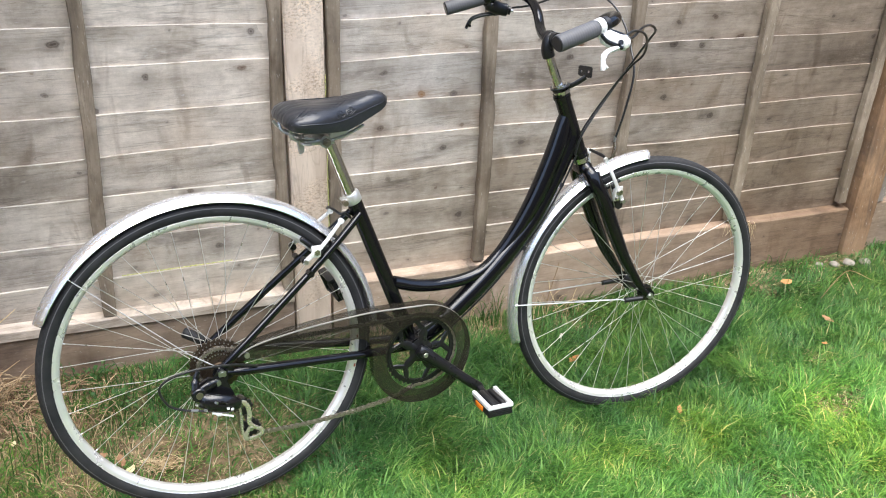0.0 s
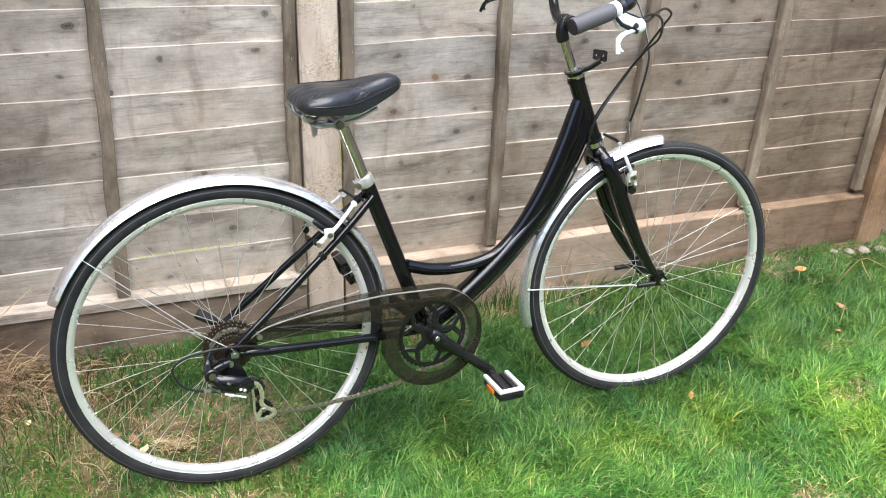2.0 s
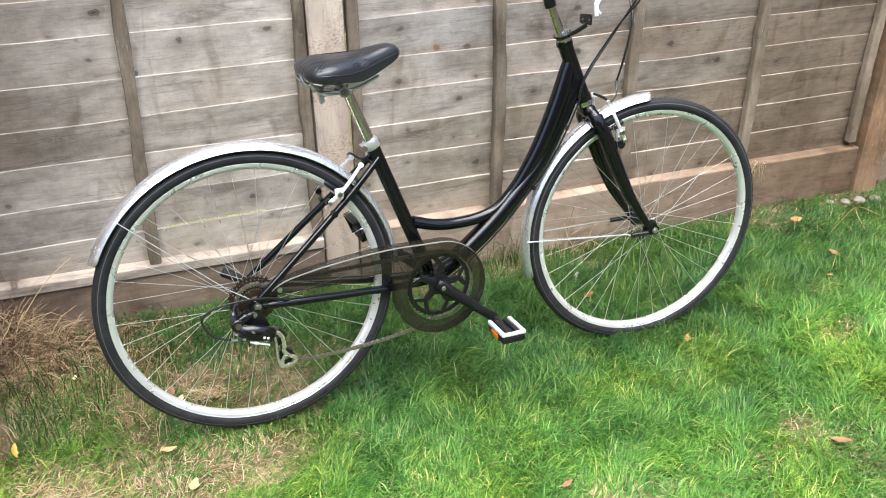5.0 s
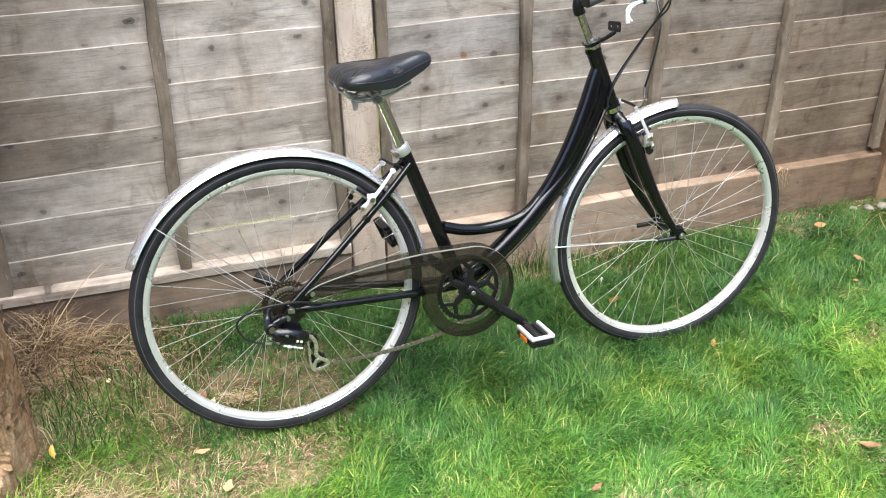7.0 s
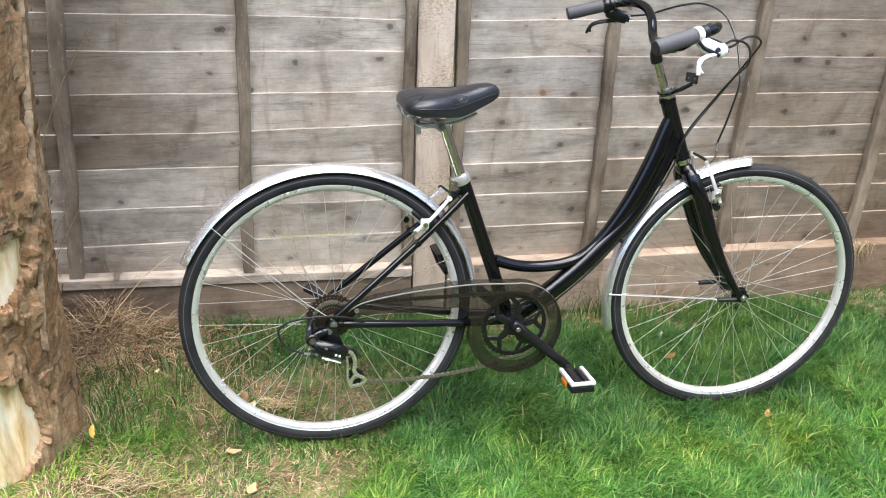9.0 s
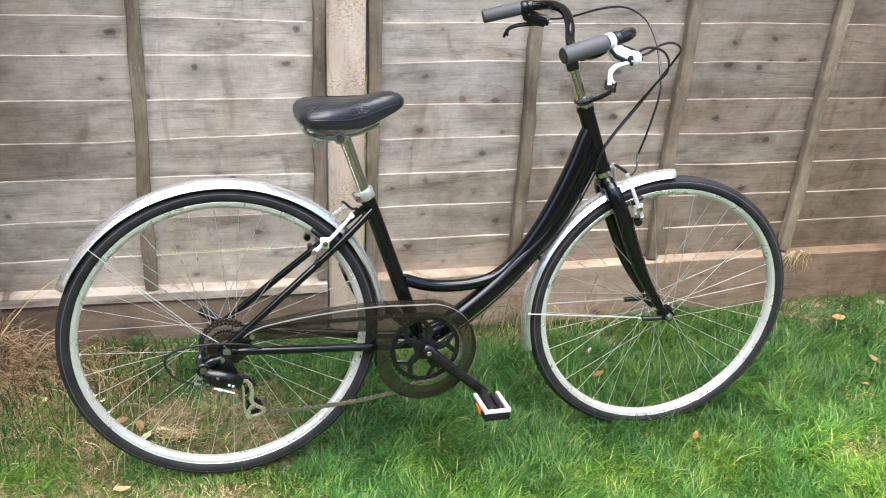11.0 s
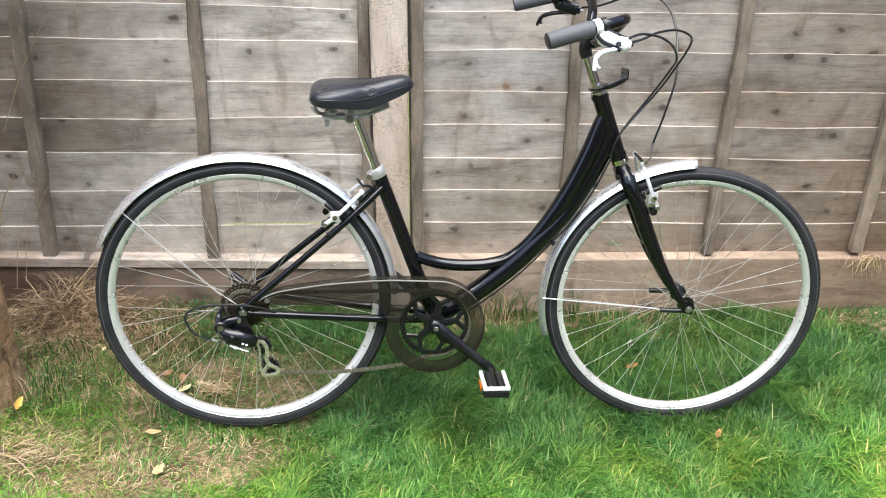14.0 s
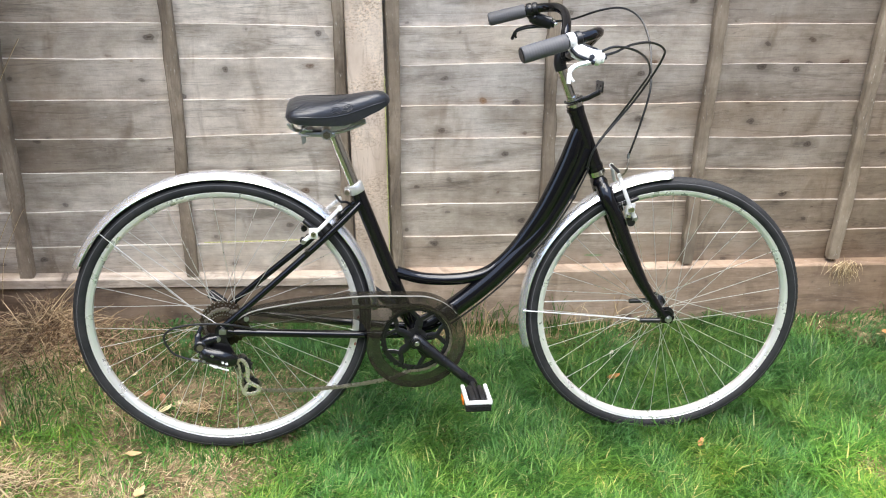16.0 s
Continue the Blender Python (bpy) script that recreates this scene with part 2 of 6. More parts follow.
def rubber():
    m = Mat("tyre_rubber", 0.62, color=(0.02, 0.02, 0.021), spec=0.28)
    v = m.coords()
    n = m.noise(v, 25.0, 5.0)
    m.link(m.ramp(n, [(0.35, (0.012, 0.0125, 0.014)), (0.75, (0.028, 0.028, 0.029))]), "Base Color")
    m.bump(m.noise(v, 400.0, 2.0), 0.15, 0.001)
    return m.m


TYRE = rubber()


def vinyl():
    m = Mat("wrinkled_black_vinyl", 0.3, color=(0.019, 0.020, 0.024))
    v = m.coords((0.30, 1.3, 0.9))
    w = m.noise(v, 26.0, 3.0, 0.5, 1.2)
    fine = m.noise(m.coords(), 420.0, 2.0)
    m.link(m.node("MapRange", Value=fine, To_Min=0.24, To_Max=0.40).outputs[0], "Roughness")
    m.bump(m.math("ADD", m.math("MULTIPLY", w, 1.0), m.math("MULTIPLY", fine, 0.03)), 0.5, 0.006)
    return m.m


VINYL = vinyl()


def smoke():
    m = Mat("smoked_plastic", 0.22, color=(0.06, 0.05, 0.035), spec=0.3)
    v = m.coords()
    m.link(m.ramp(m.noise(v, 30.0), [(0.3, (0.012, 0.0105, 0.0075)), (0.7, (0.022, 0.019, 0.014))]), "Base Color")
    m.link(m.ramp(m.noise(v, 12.0), [(0.3, (0.48, 0.48, 0.48)), (0.7, (0.58, 0.58, 0.58))]), "Alpha")
    return m.m


SMOKE = smoke()


def soil():
    """Dark earth with moss and litter; the "bare" attribute marks the worn, dry ground."""
    m = Mat("lawn_soil", 0.95, spec=0.1)
    v = m.coords()
    a, b, c = m.noise(v, 7.0, 6.0), m.noise(v, 60.0, 6.0, 0.7), m.noise(v, 190.0, 4.0, 0.7)
    green = m.ramp(a, [(0.35, (0.026, 0.050, 0.012)), (0.65, (0.055, 0.070, 0.022))])
    brown = m.ramp(a, [(0.3, (0.105, 0.072, 0.042)), (0.55, (0.25, 0.18, 0.108)), (0.75, (0.42, 0.325, 0.21))])
    worn = m.t.nodes.new("ShaderNodeAttribute")
    worn.attribute_name = "bare"
    fac = m.math("ADD", worn.outputs["Fac"], m.math("MULTIPLY", m.math("SUBTRACT", b, 0.5), 1.2))
    col = m.mix(m.ramp(fac, [(0.25, (0, 0, 0)), (0.65, (1, 1, 1))]), green, brown)
    col = m.mix(1.0, col, m.ramp(b, [(0.3, (0.45, 0.45, 0.45)), (0.65, (1.25, 1.25, 1.25))]), "MULTIPLY")
    # unseen mown turf farther off, faded so the chrome reflects less green
    turf = m.t.nodes.new("ShaderNodeAttribute")
    turf.attribute_name = "turf"
    lawn_col = m.mix(0.5, m.ramp(a, [(0.3, (0.070, 0.090, 0.042)), (0.7, (0.128, 0.146, 0.073))]), m.ramp(b, [(0.3, (0.050, 0.066, 0.029)), (0.7, (0.168, 0.192, 0.102))]))
    col = m.mix(turf.outputs["Fac"], col, lawn_col)
    col = m.mix(m.math("MULTIPLY", m.ramp(c, [(0.60, (0, 0, 0)), (0.68, (1, 1, 1))]), 0.5), col, (0.34, 0.27, 0.17))
    m.link(col, "Base Color")
    m.bump(m.math("ADD", b, m.math("MULTIPLY", c, 0.5)), 1.0, 0.012)
    return m.m


SOIL = soil()


def blade_mat(name, stops, patch, trans=0.25, lit_growth=None):
    """Grass: a colour for each blade, and patches of tone over the lawn."""
    m = Mat(name, 0.5, spec=0.3)
    rnd = m.t.nodes.new("ShaderNodeNewGeometry").outputs["Random Per Island"]
    col = m.ramp(rnd, stops)
    p = m.noise(m.coords((1, 1, 0.0)), 5.0, 4.0)
    col = m.mix(1.0, col, m.ramp(p, patch), "MULTIPLY")
    if lit_growth:
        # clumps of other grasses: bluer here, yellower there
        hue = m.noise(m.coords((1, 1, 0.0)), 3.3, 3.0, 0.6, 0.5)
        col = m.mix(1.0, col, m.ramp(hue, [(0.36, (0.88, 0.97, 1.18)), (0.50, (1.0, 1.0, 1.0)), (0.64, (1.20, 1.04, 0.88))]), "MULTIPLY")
        # fresh yellow-green growth, and stronger light out front, painted in by an attribute
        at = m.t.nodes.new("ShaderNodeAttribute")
        at.attribute_name = "lit_growth"
        col = m.mix(at.outputs["Fac"], col, m.mix(1.0, col, lit_growth, "MULTIPLY"))
    m.link(col, "Base Color")
    tr = m.node("BsdfTranslucent", Color=col)
    mixs = m.node("MixShader", Fac=trans)
    m.t.links.new(m.b.outputs[0], mixs.inputs[1])
    m.t.links.new(tr.outputs[0], mixs.inputs[2])
    m.t.links.new(mixs.outputs[0], m.t.nodes["Material Output"].inputs["Surface"])
    return m.m


GRASS = blade_mat("grass_blades", [(0.0, (0.020, 0.064, 0.014)), (0.35, (0.040, 0.120, 0.023)), (0.75, (0.074, 0.186, 0.037)), (0.94, (0.125, 0.24, 0.06)), (1.0, (0.28, 0.28, 0.13))],
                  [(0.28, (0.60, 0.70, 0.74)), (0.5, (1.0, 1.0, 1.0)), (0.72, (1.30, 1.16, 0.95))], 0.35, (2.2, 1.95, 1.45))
STRAW = blade_mat("dry_grass", [(0.0, (0.18, 0.115, 0.056)), (0.40, (0.41, 0.295, 0.165)), (1.0, (0.74, 0.61, 0.39))],
                  [(0.3, (0.75, 0.75, 0.75)), (0.7, (1.15, 1.12, 1.08))], 0.15)


STRAW_OLD = blade_mat("old_straw", [(0.0, (0.085, 0.048, 0.026)), (0.45, (0.24, 0.155, 0.085)), (1.0, (0.62, 0.47, 0.285))],
                      [(0.3, (0.7, 0.7, 0.7)), (0.7, (1.15, 1.12, 1.08))], 0.1)


def leaf_mat(name, a, b):
    m = Mat(name, 0.6, spec=0.3)
    m.link(m.ramp(m.noise(m.coords(), 60.0, 4.0), [(0.3, a), (0.7, b)]), "Base Color")
    return m.m


LEAF_ORANGE = leaf_mat("orange_dead_leaf", (0.32, 0.13, 0.045), (0.46, 0.23, 0.09))
LEAF_YELLOW = leaf_mat("yellow_leaf", (0.66, 0.38, 0.05), (0.78, 0.54, 0.16))
LEAF_GREEN = leaf_mat("grey_green_leaf", (0.055, 0.075, 0.032), (0.11, 0.13, 0.06))
LEAF_TAN = leaf_mat("tan_dry_leaf", (0.40, 0.25, 0.12), (0.58, 0.41, 0.22))
LEAF_BROWN = leaf_mat("brown_dead_leaf", (0.19, 0.095, 0.048), (0.33, 0.19, 0.10))


def bark():
    m = Mat("peeling_bark", 0.85, spec=0.2)
    a = m.noise(m.coords((1.0, 1.0, 0.5)), 8.0, 6.0, 0.62, 0.8)
    b = m.noise(m.coords((1.0, 1.0, 2.6)), 38.0, 5.0, 0.65)
    fine = m.noise(m.coords((1.0, 1.0, 1.6)), 150.0, 4.0, 0.7)
    col = m.ramp(a, [(0.30, (0.20, 0.105, 0.052)), (0.46, (0.31, 0.185, 0.097)), (0.60, (0.38, 0.250, 0.145)), (0.72, (0.46, 0.34, 0.22))])
    col = m.mix(1.0, col, m.ramp(b, [(0.30, (0.66, 0.60, 0.55)), (0.52, (1.0, 1.0, 1.0)), (0.72, (1.25, 1.25, 1.25))]), "MULTIPLY")
    col = m.mix(1.0, col, m.ramp(fine, [(0.32, (0.72, 0.69, 0.66)), (0.55, (1.0, 1.0, 1.0)), (0.72, (1.2, 1.2, 1.2))]), "MULTIPLY")
    flake = m.noise(m.coords((1.0, 1.0, 0.7)), 34.0, 3.0, 0.6, 1.0)
    col = m.mix(m.math("MULTIPLY", m.ramp(flake, [(0.58, (0, 0, 0)), (0.61, (1, 1, 1))]), 0.38), col, (0.54, 0.39, 0.25))
    crack = m.noise(m.coords((1.0, 1.0, 0.25)), 24.0, 5.0, 0.65, 1.4)
    col = m.mix(m.ramp(crack, [(0.34, (0.6, 0.6, 0.6)), (0.42, (0, 0, 0))]), col, (0.075, 0.040, 0.022))
    m.link(col, "Base Color")
    m.bump(m.math("ADD", m.math("ADD", a, crack), m.math("ADD", m.math("MULTIPLY", b, 0.7), m.math("MULTIPLY", fine, 0.35))), 0.55, 0.005)
    return m.m


BARK = bark()
CURL = leaf_mat("curled_bark", (0.16, 0.095, 0.055), (0.46, 0.35, 0.235))


def bare():
    m = Mat("bare_sapwood", 0.6, spec=0.3)
    a = m.noise(m.coords((3.0, 3.0, 0.6)), 8.0, 5.0, 0.6, 0.5)
    m.link(m.ramp(a, [(0.34, (0.50, 0.31, 0.13)), (0.48, (0.80, 0.63, 0.38)), (0.62, (0.90, 0.83, 0.68))]), "Base Color")
    m.bump(a, 0.4, 0.004)
    return m.m


BARE = bare()


# ---- mesh tools ----
class Geo:
    """Vertices and faces of one mesh."""

    def __init__(self):
        self.v, self.f = [], []

    def add(self, verts, faces):
        k = len(self.v)
        self.v += [tuple(p) for p in verts]
        self.f += [tuple(i + k for i in f) for f in faces]
        return self

    def tube(self, pts, radii, n=12, caps=True, flat=1.0):
        """A tube along points; flat squeezes it sideways."""
        pts = [Vector(p) for p in pts]
        if not hasattr(radii, "__len__"):
            radii = [radii] * len(pts)
        t0 = (pts[1] - pts[0]).normalized()
        ref = Vector((0, 1, 0)) if abs(t0.y) < 0.9 else Vector((0, 0, 1))
        u = (ref - t0 * ref.dot(t0)).normalized()
        verts, faces = [], []
        for i, p in enumerate(pts):
            t = (pts[min(i + 1, len(pts) - 1)] - pts[max(i - 1, 0)]).normalized()
            u = (u - t * u.dot(t)).normalized()
            w = t.cross(u)
            for k in range(n):
                a = 2 * math.pi * k / n
                verts.append(p + radii[i] * (math.cos(a) * flat * u + math.sin(a) * w))
        for i in range(len(pts) - 1):
            for k in range(n):
                j = (k + 1) % n
                faces.append((i * n + k, i * n + j, (i + 1) * n + j, (i + 1) * n + k))
        if caps:
            faces.append(tuple(reversed(range(n))))
            faces.append(tuple(range((len(pts) - 1) * n, len(pts) * n)))
        return self.add(verts, faces)

    def lathe(self, profile, n=64, centre=(0, 0, 0), closed=True, a0=0.0, a1=2 * math.pi):
        """A profile of (radius, y) turned round the y axis through the centre."""
        c = Vector(centre)
        whole = abs(a1 - a0 - 2 * math.pi) < 1e-6
        rows, p = (n if whole else n + 1), len(profile)
        verts = [c + Vector((r * math.cos(a0 + (a1 - a0) * i / n), y, r * math.sin(a0 + (a1 - a0) * i / n))) for i in range(rows) for r, y in profile]
        faces = []
        for i in range(n):
            j = (i + 1) % rows
            for k in range(p if closed else p - 1):
                q = (k + 1) % p
                faces.append((i * p + k, j * p + k, j * p + q, i * p + q))
        if closed and not whole:
            faces += [tuple(range(p)), tuple(reversed(range((rows - 1) * p, rows * p)))]
        return self.add(verts, faces)

    def box(self, lo, hi, bevel=0.0):
        bm = bmesh.new()
        bmesh.ops.create_cube(bm, size=1.0)
        lo, hi = Vector(lo), Vector(hi)
        for v in bm.verts:
            v.co = Vector([(a + b) / 2 + c * (b - a) for a, b, c in zip(lo, hi, v.co)])
        if bevel:
            bmesh.ops.bevel(bm, geom=bm.edges[:], offset=bevel, segments=2, affect="EDGES", profile=0.5)
        bm.verts.index_update()
        self.add([v.co.copy() for v in bm.verts], [[v.index for v in f.verts] for f in bm.faces])
        bm.free()
        return self

    def slab(self, outline, y0, y1):
        """An outline of (x, z) given thickness along y."""
        n = len(outline)
        self.add([(x, y0, z) for x, z in outline] + [(x, y1, z) for x, z in outline],
                 [tuple(range(n)), tuple(reversed(range(n, 2 * n)))] + [(i, i + n, (i + 1) % n + n, (i + 1) % n) for i in range(n)])
        return self

    def move(self, m):
        self.v = [tuple(m @ Vector(p)) for p in self.v]
        return self

    def mesh(self, name, mat, smooth=True):
        me = bpy.data.meshes.new(name)
        me.from_pydata(self.v, [], self.f)
        bm = bmesh.new()
        bm.from_mesh(me)
        bmesh.ops.recalc_face_normals(bm, faces=bm.faces)
        bm.to_mesh(me)
        bm.free()
        me.materials.append(mat)
        if smooth:
            me.shade_smooth()
            me.set_sharp_from_angle(angle=radians(38))
        return me


def part(name, geo, mat, parent, label="", smooth=True):
    ob = new(name, geo.mesh(name, mat, smooth))
    ob.parent = parent
    return tagged(ob, label)


def curve_through(pts, per=6):
    """Points of a smooth curve through the given ones."""
    pts = [Vector(p) for p in pts]
    out = []
    for i in range(len(pts) - 1):
        a, b, c, d = pts[max(i - 1, 0)], pts[i], pts[i + 1], pts[min(i + 2, len(pts) - 1)]
        for k in range(per):
            t = k / per
            out.append(0.5 * ((2 * b) + (c - a) * t + (2 * a - 5 * b + 4 * c - d) * t * t + (3 * b - a - 3 * c + d) * t ** 3))
    return out + [pts[-1]]


def rise(x, a, b):
    """0 at a, 1 at b, smooth between."""
    t = min(max((x - a) / (b - a), 0.0), 1.0)
    return t * t * (3 - 2 * t)


def ground_z(x, y):
    z = -0.035 + 0.042 * rise(x, 0.6, -0.45) + 0.075 * rise(x, -0.5, -1.05) * rise(y, 0.0, -0.45) + 0.035 * rise(x, 0.8, 1.3) * rise(y, -0.3, -0.8)
    z += 0.008 * noise.noise(Vector((x * 2.3, y * 2.3, 0.0)))
    return z


# ---- ground ----
def dryness(x, y):
    """How bare and straw-coloured the lawn is at a place, 0 to 1."""
    d = 0.95 * math.exp(-(((x + 0.60) / 0.42) ** 2 + ((y + 0.75) / 0.095) ** 2))
    d += 0.38 * math.exp(-(((x + 0.78) / 0.17) ** 2 + ((y + 0.50) / 0.16) ** 2))
    d += 0.70 * math.exp(-(((x + 1.00) / 0.22) ** 2 + ((y + 0.86) / 0.10) ** 2))
    d += 0.95 * math.exp(-(((x + 0.48) / 0.36) ** 2 + ((y + 0.44) / 0.16) ** 2))
    d += 0.50 * math.exp(-(((x + 0.95) / 0.26) ** 2 + ((y + 0.22) / 0.20) ** 2))
    d += 0.75 * math.exp(-(((x - 1.17) / 0.13) ** 2 + ((y + 0.775) / 0.06) ** 2))
    d += 0.60 * math.exp(-(((x - 0.83) / 0.12) ** 2 + ((y + 1.05) / 0.06) ** 2))
    d += 0.60 * math.exp(-(((x - 0.24) / 0.16) ** 2 + ((y + 1.13) / 0.06) ** 2))
    d += 0.34 * rise(y, -0.96, -1.14) * rise(x, -0.1, 0.15)
    d += 0.40 * math.exp(-(((x - 1.30) / 0.20) ** 2 + ((y + 0.60) / 0.10) ** 2))
    d += 0.45 * math.exp(-(((x - 0.10) / 0.30) ** 2 + ((y + 0.10) / 0.10) ** 2))
    d += 0.42 * rise(x, -0.1, -0.75) + 0.34 * rise(x, -0.6, -0.85) * rise(y, -0.66, -0.5)
    d += 0.45 * math.exp(-(((x - 0.34) / 0.30) ** 2 + ((y + 0.12) / 0.09) ** 2))
    d += 0.42 * math.exp(-(((x - 0.70) / 0.10) ** 2 + ((y + 0.16) / 0.12) ** 2))
    d += 0.55 * math.exp(-(((x - 0.155) / 0.07) ** 2 + ((y + 0.63) / 0.05) ** 2))
    d += 0.30 * rise(y, -0.30, -0.06) * rise(x, 0.8, 1.3)
    d += 0.20 * rise(y, -0.20, -0.06)
    d += 0.45 * noise.noise(Vector((x * 4.5, y * 4.5, 3.0))) + 0.20 * noise.noise(Vector((x * 14, y * 14, 8.0)))
    return min(max(d, 0.0), 1.0)


def make_ground():
    xs = [-900, -200, -40, -10, -4] + [-2.4 + 0.03 * i for i in range(176)] + [5, 12, 40, 200, 900]
    ys = [-900, -200, -40, -10, -4.5, -3.2, -2.4] + [-1.8 + 0.03 * i for i in range(68)] + [2, 10, 40, 200, 900]
    g = Geo()
    verts = [(x, y, ground_z(x, y)) for y in ys for x in xs]
    nx = len(xs)
    g.add(verts, [(j * nx + i, j * nx + i + 1, (j + 1) * nx + i + 1, (j + 1) * nx + i) for j in range(len(ys) - 1) for i in range(nx - 1)])
    me = g.mesh("ground", SOIL)
    bare_at = me.attributes.new("bare", "FLOAT", "POINT")
    near = [rise(x, -2.3, -1.6) * rise(x, 2.6, 2.1) * rise(y, -1.75, -1.35) * rise(y, 0.15, 0.0) for x, y, z in verts]
    bare_at.data.foreach_set("value", [dryness(x, y) * k if k > 0 else 0.0 for (x, y, z), k in zip(verts, near)])
    turf_at = me.attributes.new("turf", "FLOAT", "POINT")
    turf_at.data.foreach_set("value", [1 - k for k in near])
    return tagged(new("ground", me), "lawn soil with moss and litter between the grass", "ground", kind="structure")


ground = make_ground()


# ---- fence ----
def board_geo(x0, x1, z_low, z_top, slope, rng, sag=0.0):
    """A thin lapped board whose uneven top edge stands proud of the board above."""
    n = 40
    ph = [rng.uniform(0, 6.28) for _ in range(4)]
    amp = rng.uniform(0.0015, 0.0035)
    g, L = Geo(), x1 - x0
    verts = []
    for i in range(n + 1):
        s = i / n
        x = x0 + L * s
        wave = amp * (math.sin(5.5 * s + ph[0]) + 0.6 * math.sin(13 * s + ph[1]) + 0.3 * math.sin(31 * s + ph[2])) - sag * math.exp(-((s - 0.62) / 0.16) ** 2)
        dz = slope * (x - x0)
        zt, zb = z_top + wave + dz, z_low + dz
        yt = -0.0080 + 0.001 * math.sin(4 * s + ph[3])
        verts += [(x, yt, zt - 0.001), (x, yt + 0.001, zt), (x, 0.0005, zt - 0.001), (x, 0.012, zb), (x, 0.003, zb)]
    faces = []
    for i in range(n):
        for k in range(5):
            q = (k + 1) % 5
            faces.append((i * 5 + k, i * 5 + q, (i + 1) * 5 + q, (i + 1) * 5 + k))
    faces += [tuple(range(5)), tuple(reversed(range(n * 5, n * 5 + 5)))]
    return g.add(verts, faces)


def fence_panel(x0, x1, tops, battens, slope, z_bottom, seed, sags=(), mat=BOARD, low_mat=None, slopes=(), leans=(), edge=EDGE, strip=BATTEN):
    rng = random.Random(seed)
    panel = tagged(new("garden_fence"), "weathered grey-brown lapped timber fence between square wooden posts", "fence", "garden fence lengths")
    panel.location = (x0, 0, z_bottom)
    back = Matrix.Translation((-x0, 0, -z_bottom))
    low = z_bottom - 0.01
    for i, top in enumerate(tops):
        g = board_geo(x0, x1, low, top, dict(slopes).get(i, slope), rng, dict(sags).get(i, 0.0))
        ob = part("board", g.move(back), low_mat if i < 3 and low_mat else mat, panel)
        ob.data.materials.append(edge)
        for p in ob.data.polygons[: 5 * 40]:
            if p.index % 5 < 2:
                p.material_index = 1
        low = top - 0.030 if slopes else top - 0.022
    for x, w in battens:
        g = Geo()
        n = 60
        ph = rng.uniform(0, 6)
        zs = [z_bottom + (tops[-1] - z_bottom) * k / n for k in range(n + 1)]
        verts, faces = [], []
        for z in zs:
            c = x + dict(leans).get(x, 0.0) * (z - 0.28) + 0.0025 * math.sin(9 * z + ph) + 0.003 * noise.noise(Vector((z * 11, ph, x)))
            h = w / 2 + 0.0035 * noise.noise(Vector((z * 17, ph + 5, x)))
            b = 0.003
            verts += [(c - h, -0.009, z), (c - h, -0.034 + b, z), (c - h + b, -0.034, z), (c + h - b, -0.034, z), (c + h, -0.034 + b, z), (c + h, -0.009, z)]
        for k in range(n):
            for q in range(6):
                p = (q + 1) % 6
                faces.append((k * 6 + q, k * 6 + p, (k + 1) * 6 + p, (k + 1) * 6 + q))
        faces += [tuple(range(6)), tuple(reversed(range(n * 6, n * 6 + 6)))]
        part("batten", g.add(verts, faces).move(back), strip, panel, "darker upright batten nailed over the boards")
    return panel


def tops_from(first, gap, extra=8):
    out = list(first)
    while len(out) < len(first) + extra:
        out.append(out[-1] + gap)
    return out


MID = tops_from([0.274, 0.379, 0.483, 0.585, 0.686, 0.800, 0.909], 0.106)
LEFT = tops_from([0.280, 0.400, 0.527, 0.628, 0.735, 0.851, 0.963], 0.112)
fence_panel(-0.03, 1.84, MID, [(-0.014, 0.034), (0.424, 0.034), (0.876, 0.036), (1.345, 0.036), (1.823, 0.034)], -0.012, 0.168, 3, (), BOARD_BROWN, BOARD_LOW, edge=EDGE_BROWN, strip=BATTEN_BROWN)
fence_panel(-1.99, -0.145, LEFT, [(-0.158, 0.030), (-0.6225, 0.034), (-1.100, 0.040), (-1.56, 0.036), (-1.97, 0.034)], -0.030, 0.176, 8, ((3, 0.010),), BOARD_LEFT, BOARD_PALE,
                         slopes=((0, -0.006), (1, -0.012), (2, -0.019), (3, -0.010), (4, -0.015), (5, -0.017)), leans=((-0.6225, 0.034), (-1.100, 0.071), (-1.56, 0.05)), strip=BATTEN_BROWN)
fence_panel(1.975, 2.74, MID, [(1.995, 0.034), (2.45, 0.034)], -0.006, 0.150, 21)


def fence_post(x, w, mat, label, y_front=-0.04):
    g = Geo()
    n, rng = 30, random.Random(int(x * 100))
    ph = rng.uniform(0, 6)
    z0, z1, y1 = -0.30, 1.98, y_front + 0.095
    verts, faces = [], []
    for k in range(n + 1):
        z = z0 + (z1 - z0) * k / n
        dx = 0.002 * math.sin(3 * z + ph)
        c, h, b = x + dx, w / 2, 0.005
        verts += [(c - h, y1, z), (c - h, y_front + b, z), (c - h + b, y_front, z), (c + h - b, y_front, z), (c + h, y_front + b, z), (c + h, y1, z)]
    for k in range(n):
        for q in range(6):
            p = (q + 1) % 6
            faces.append((k * 6 + q, k * 6 + p, (k + 1) * 6 + p, (k + 1) * 6 + q))
    faces += [tuple(range(6)), tuple(reversed(range(n * 6, n * 6 + 6)))]
    return tagged(new("fence_post", g.add(verts, faces).mesh("fence_post", mat)), label, "fence post", "garden fence posts")


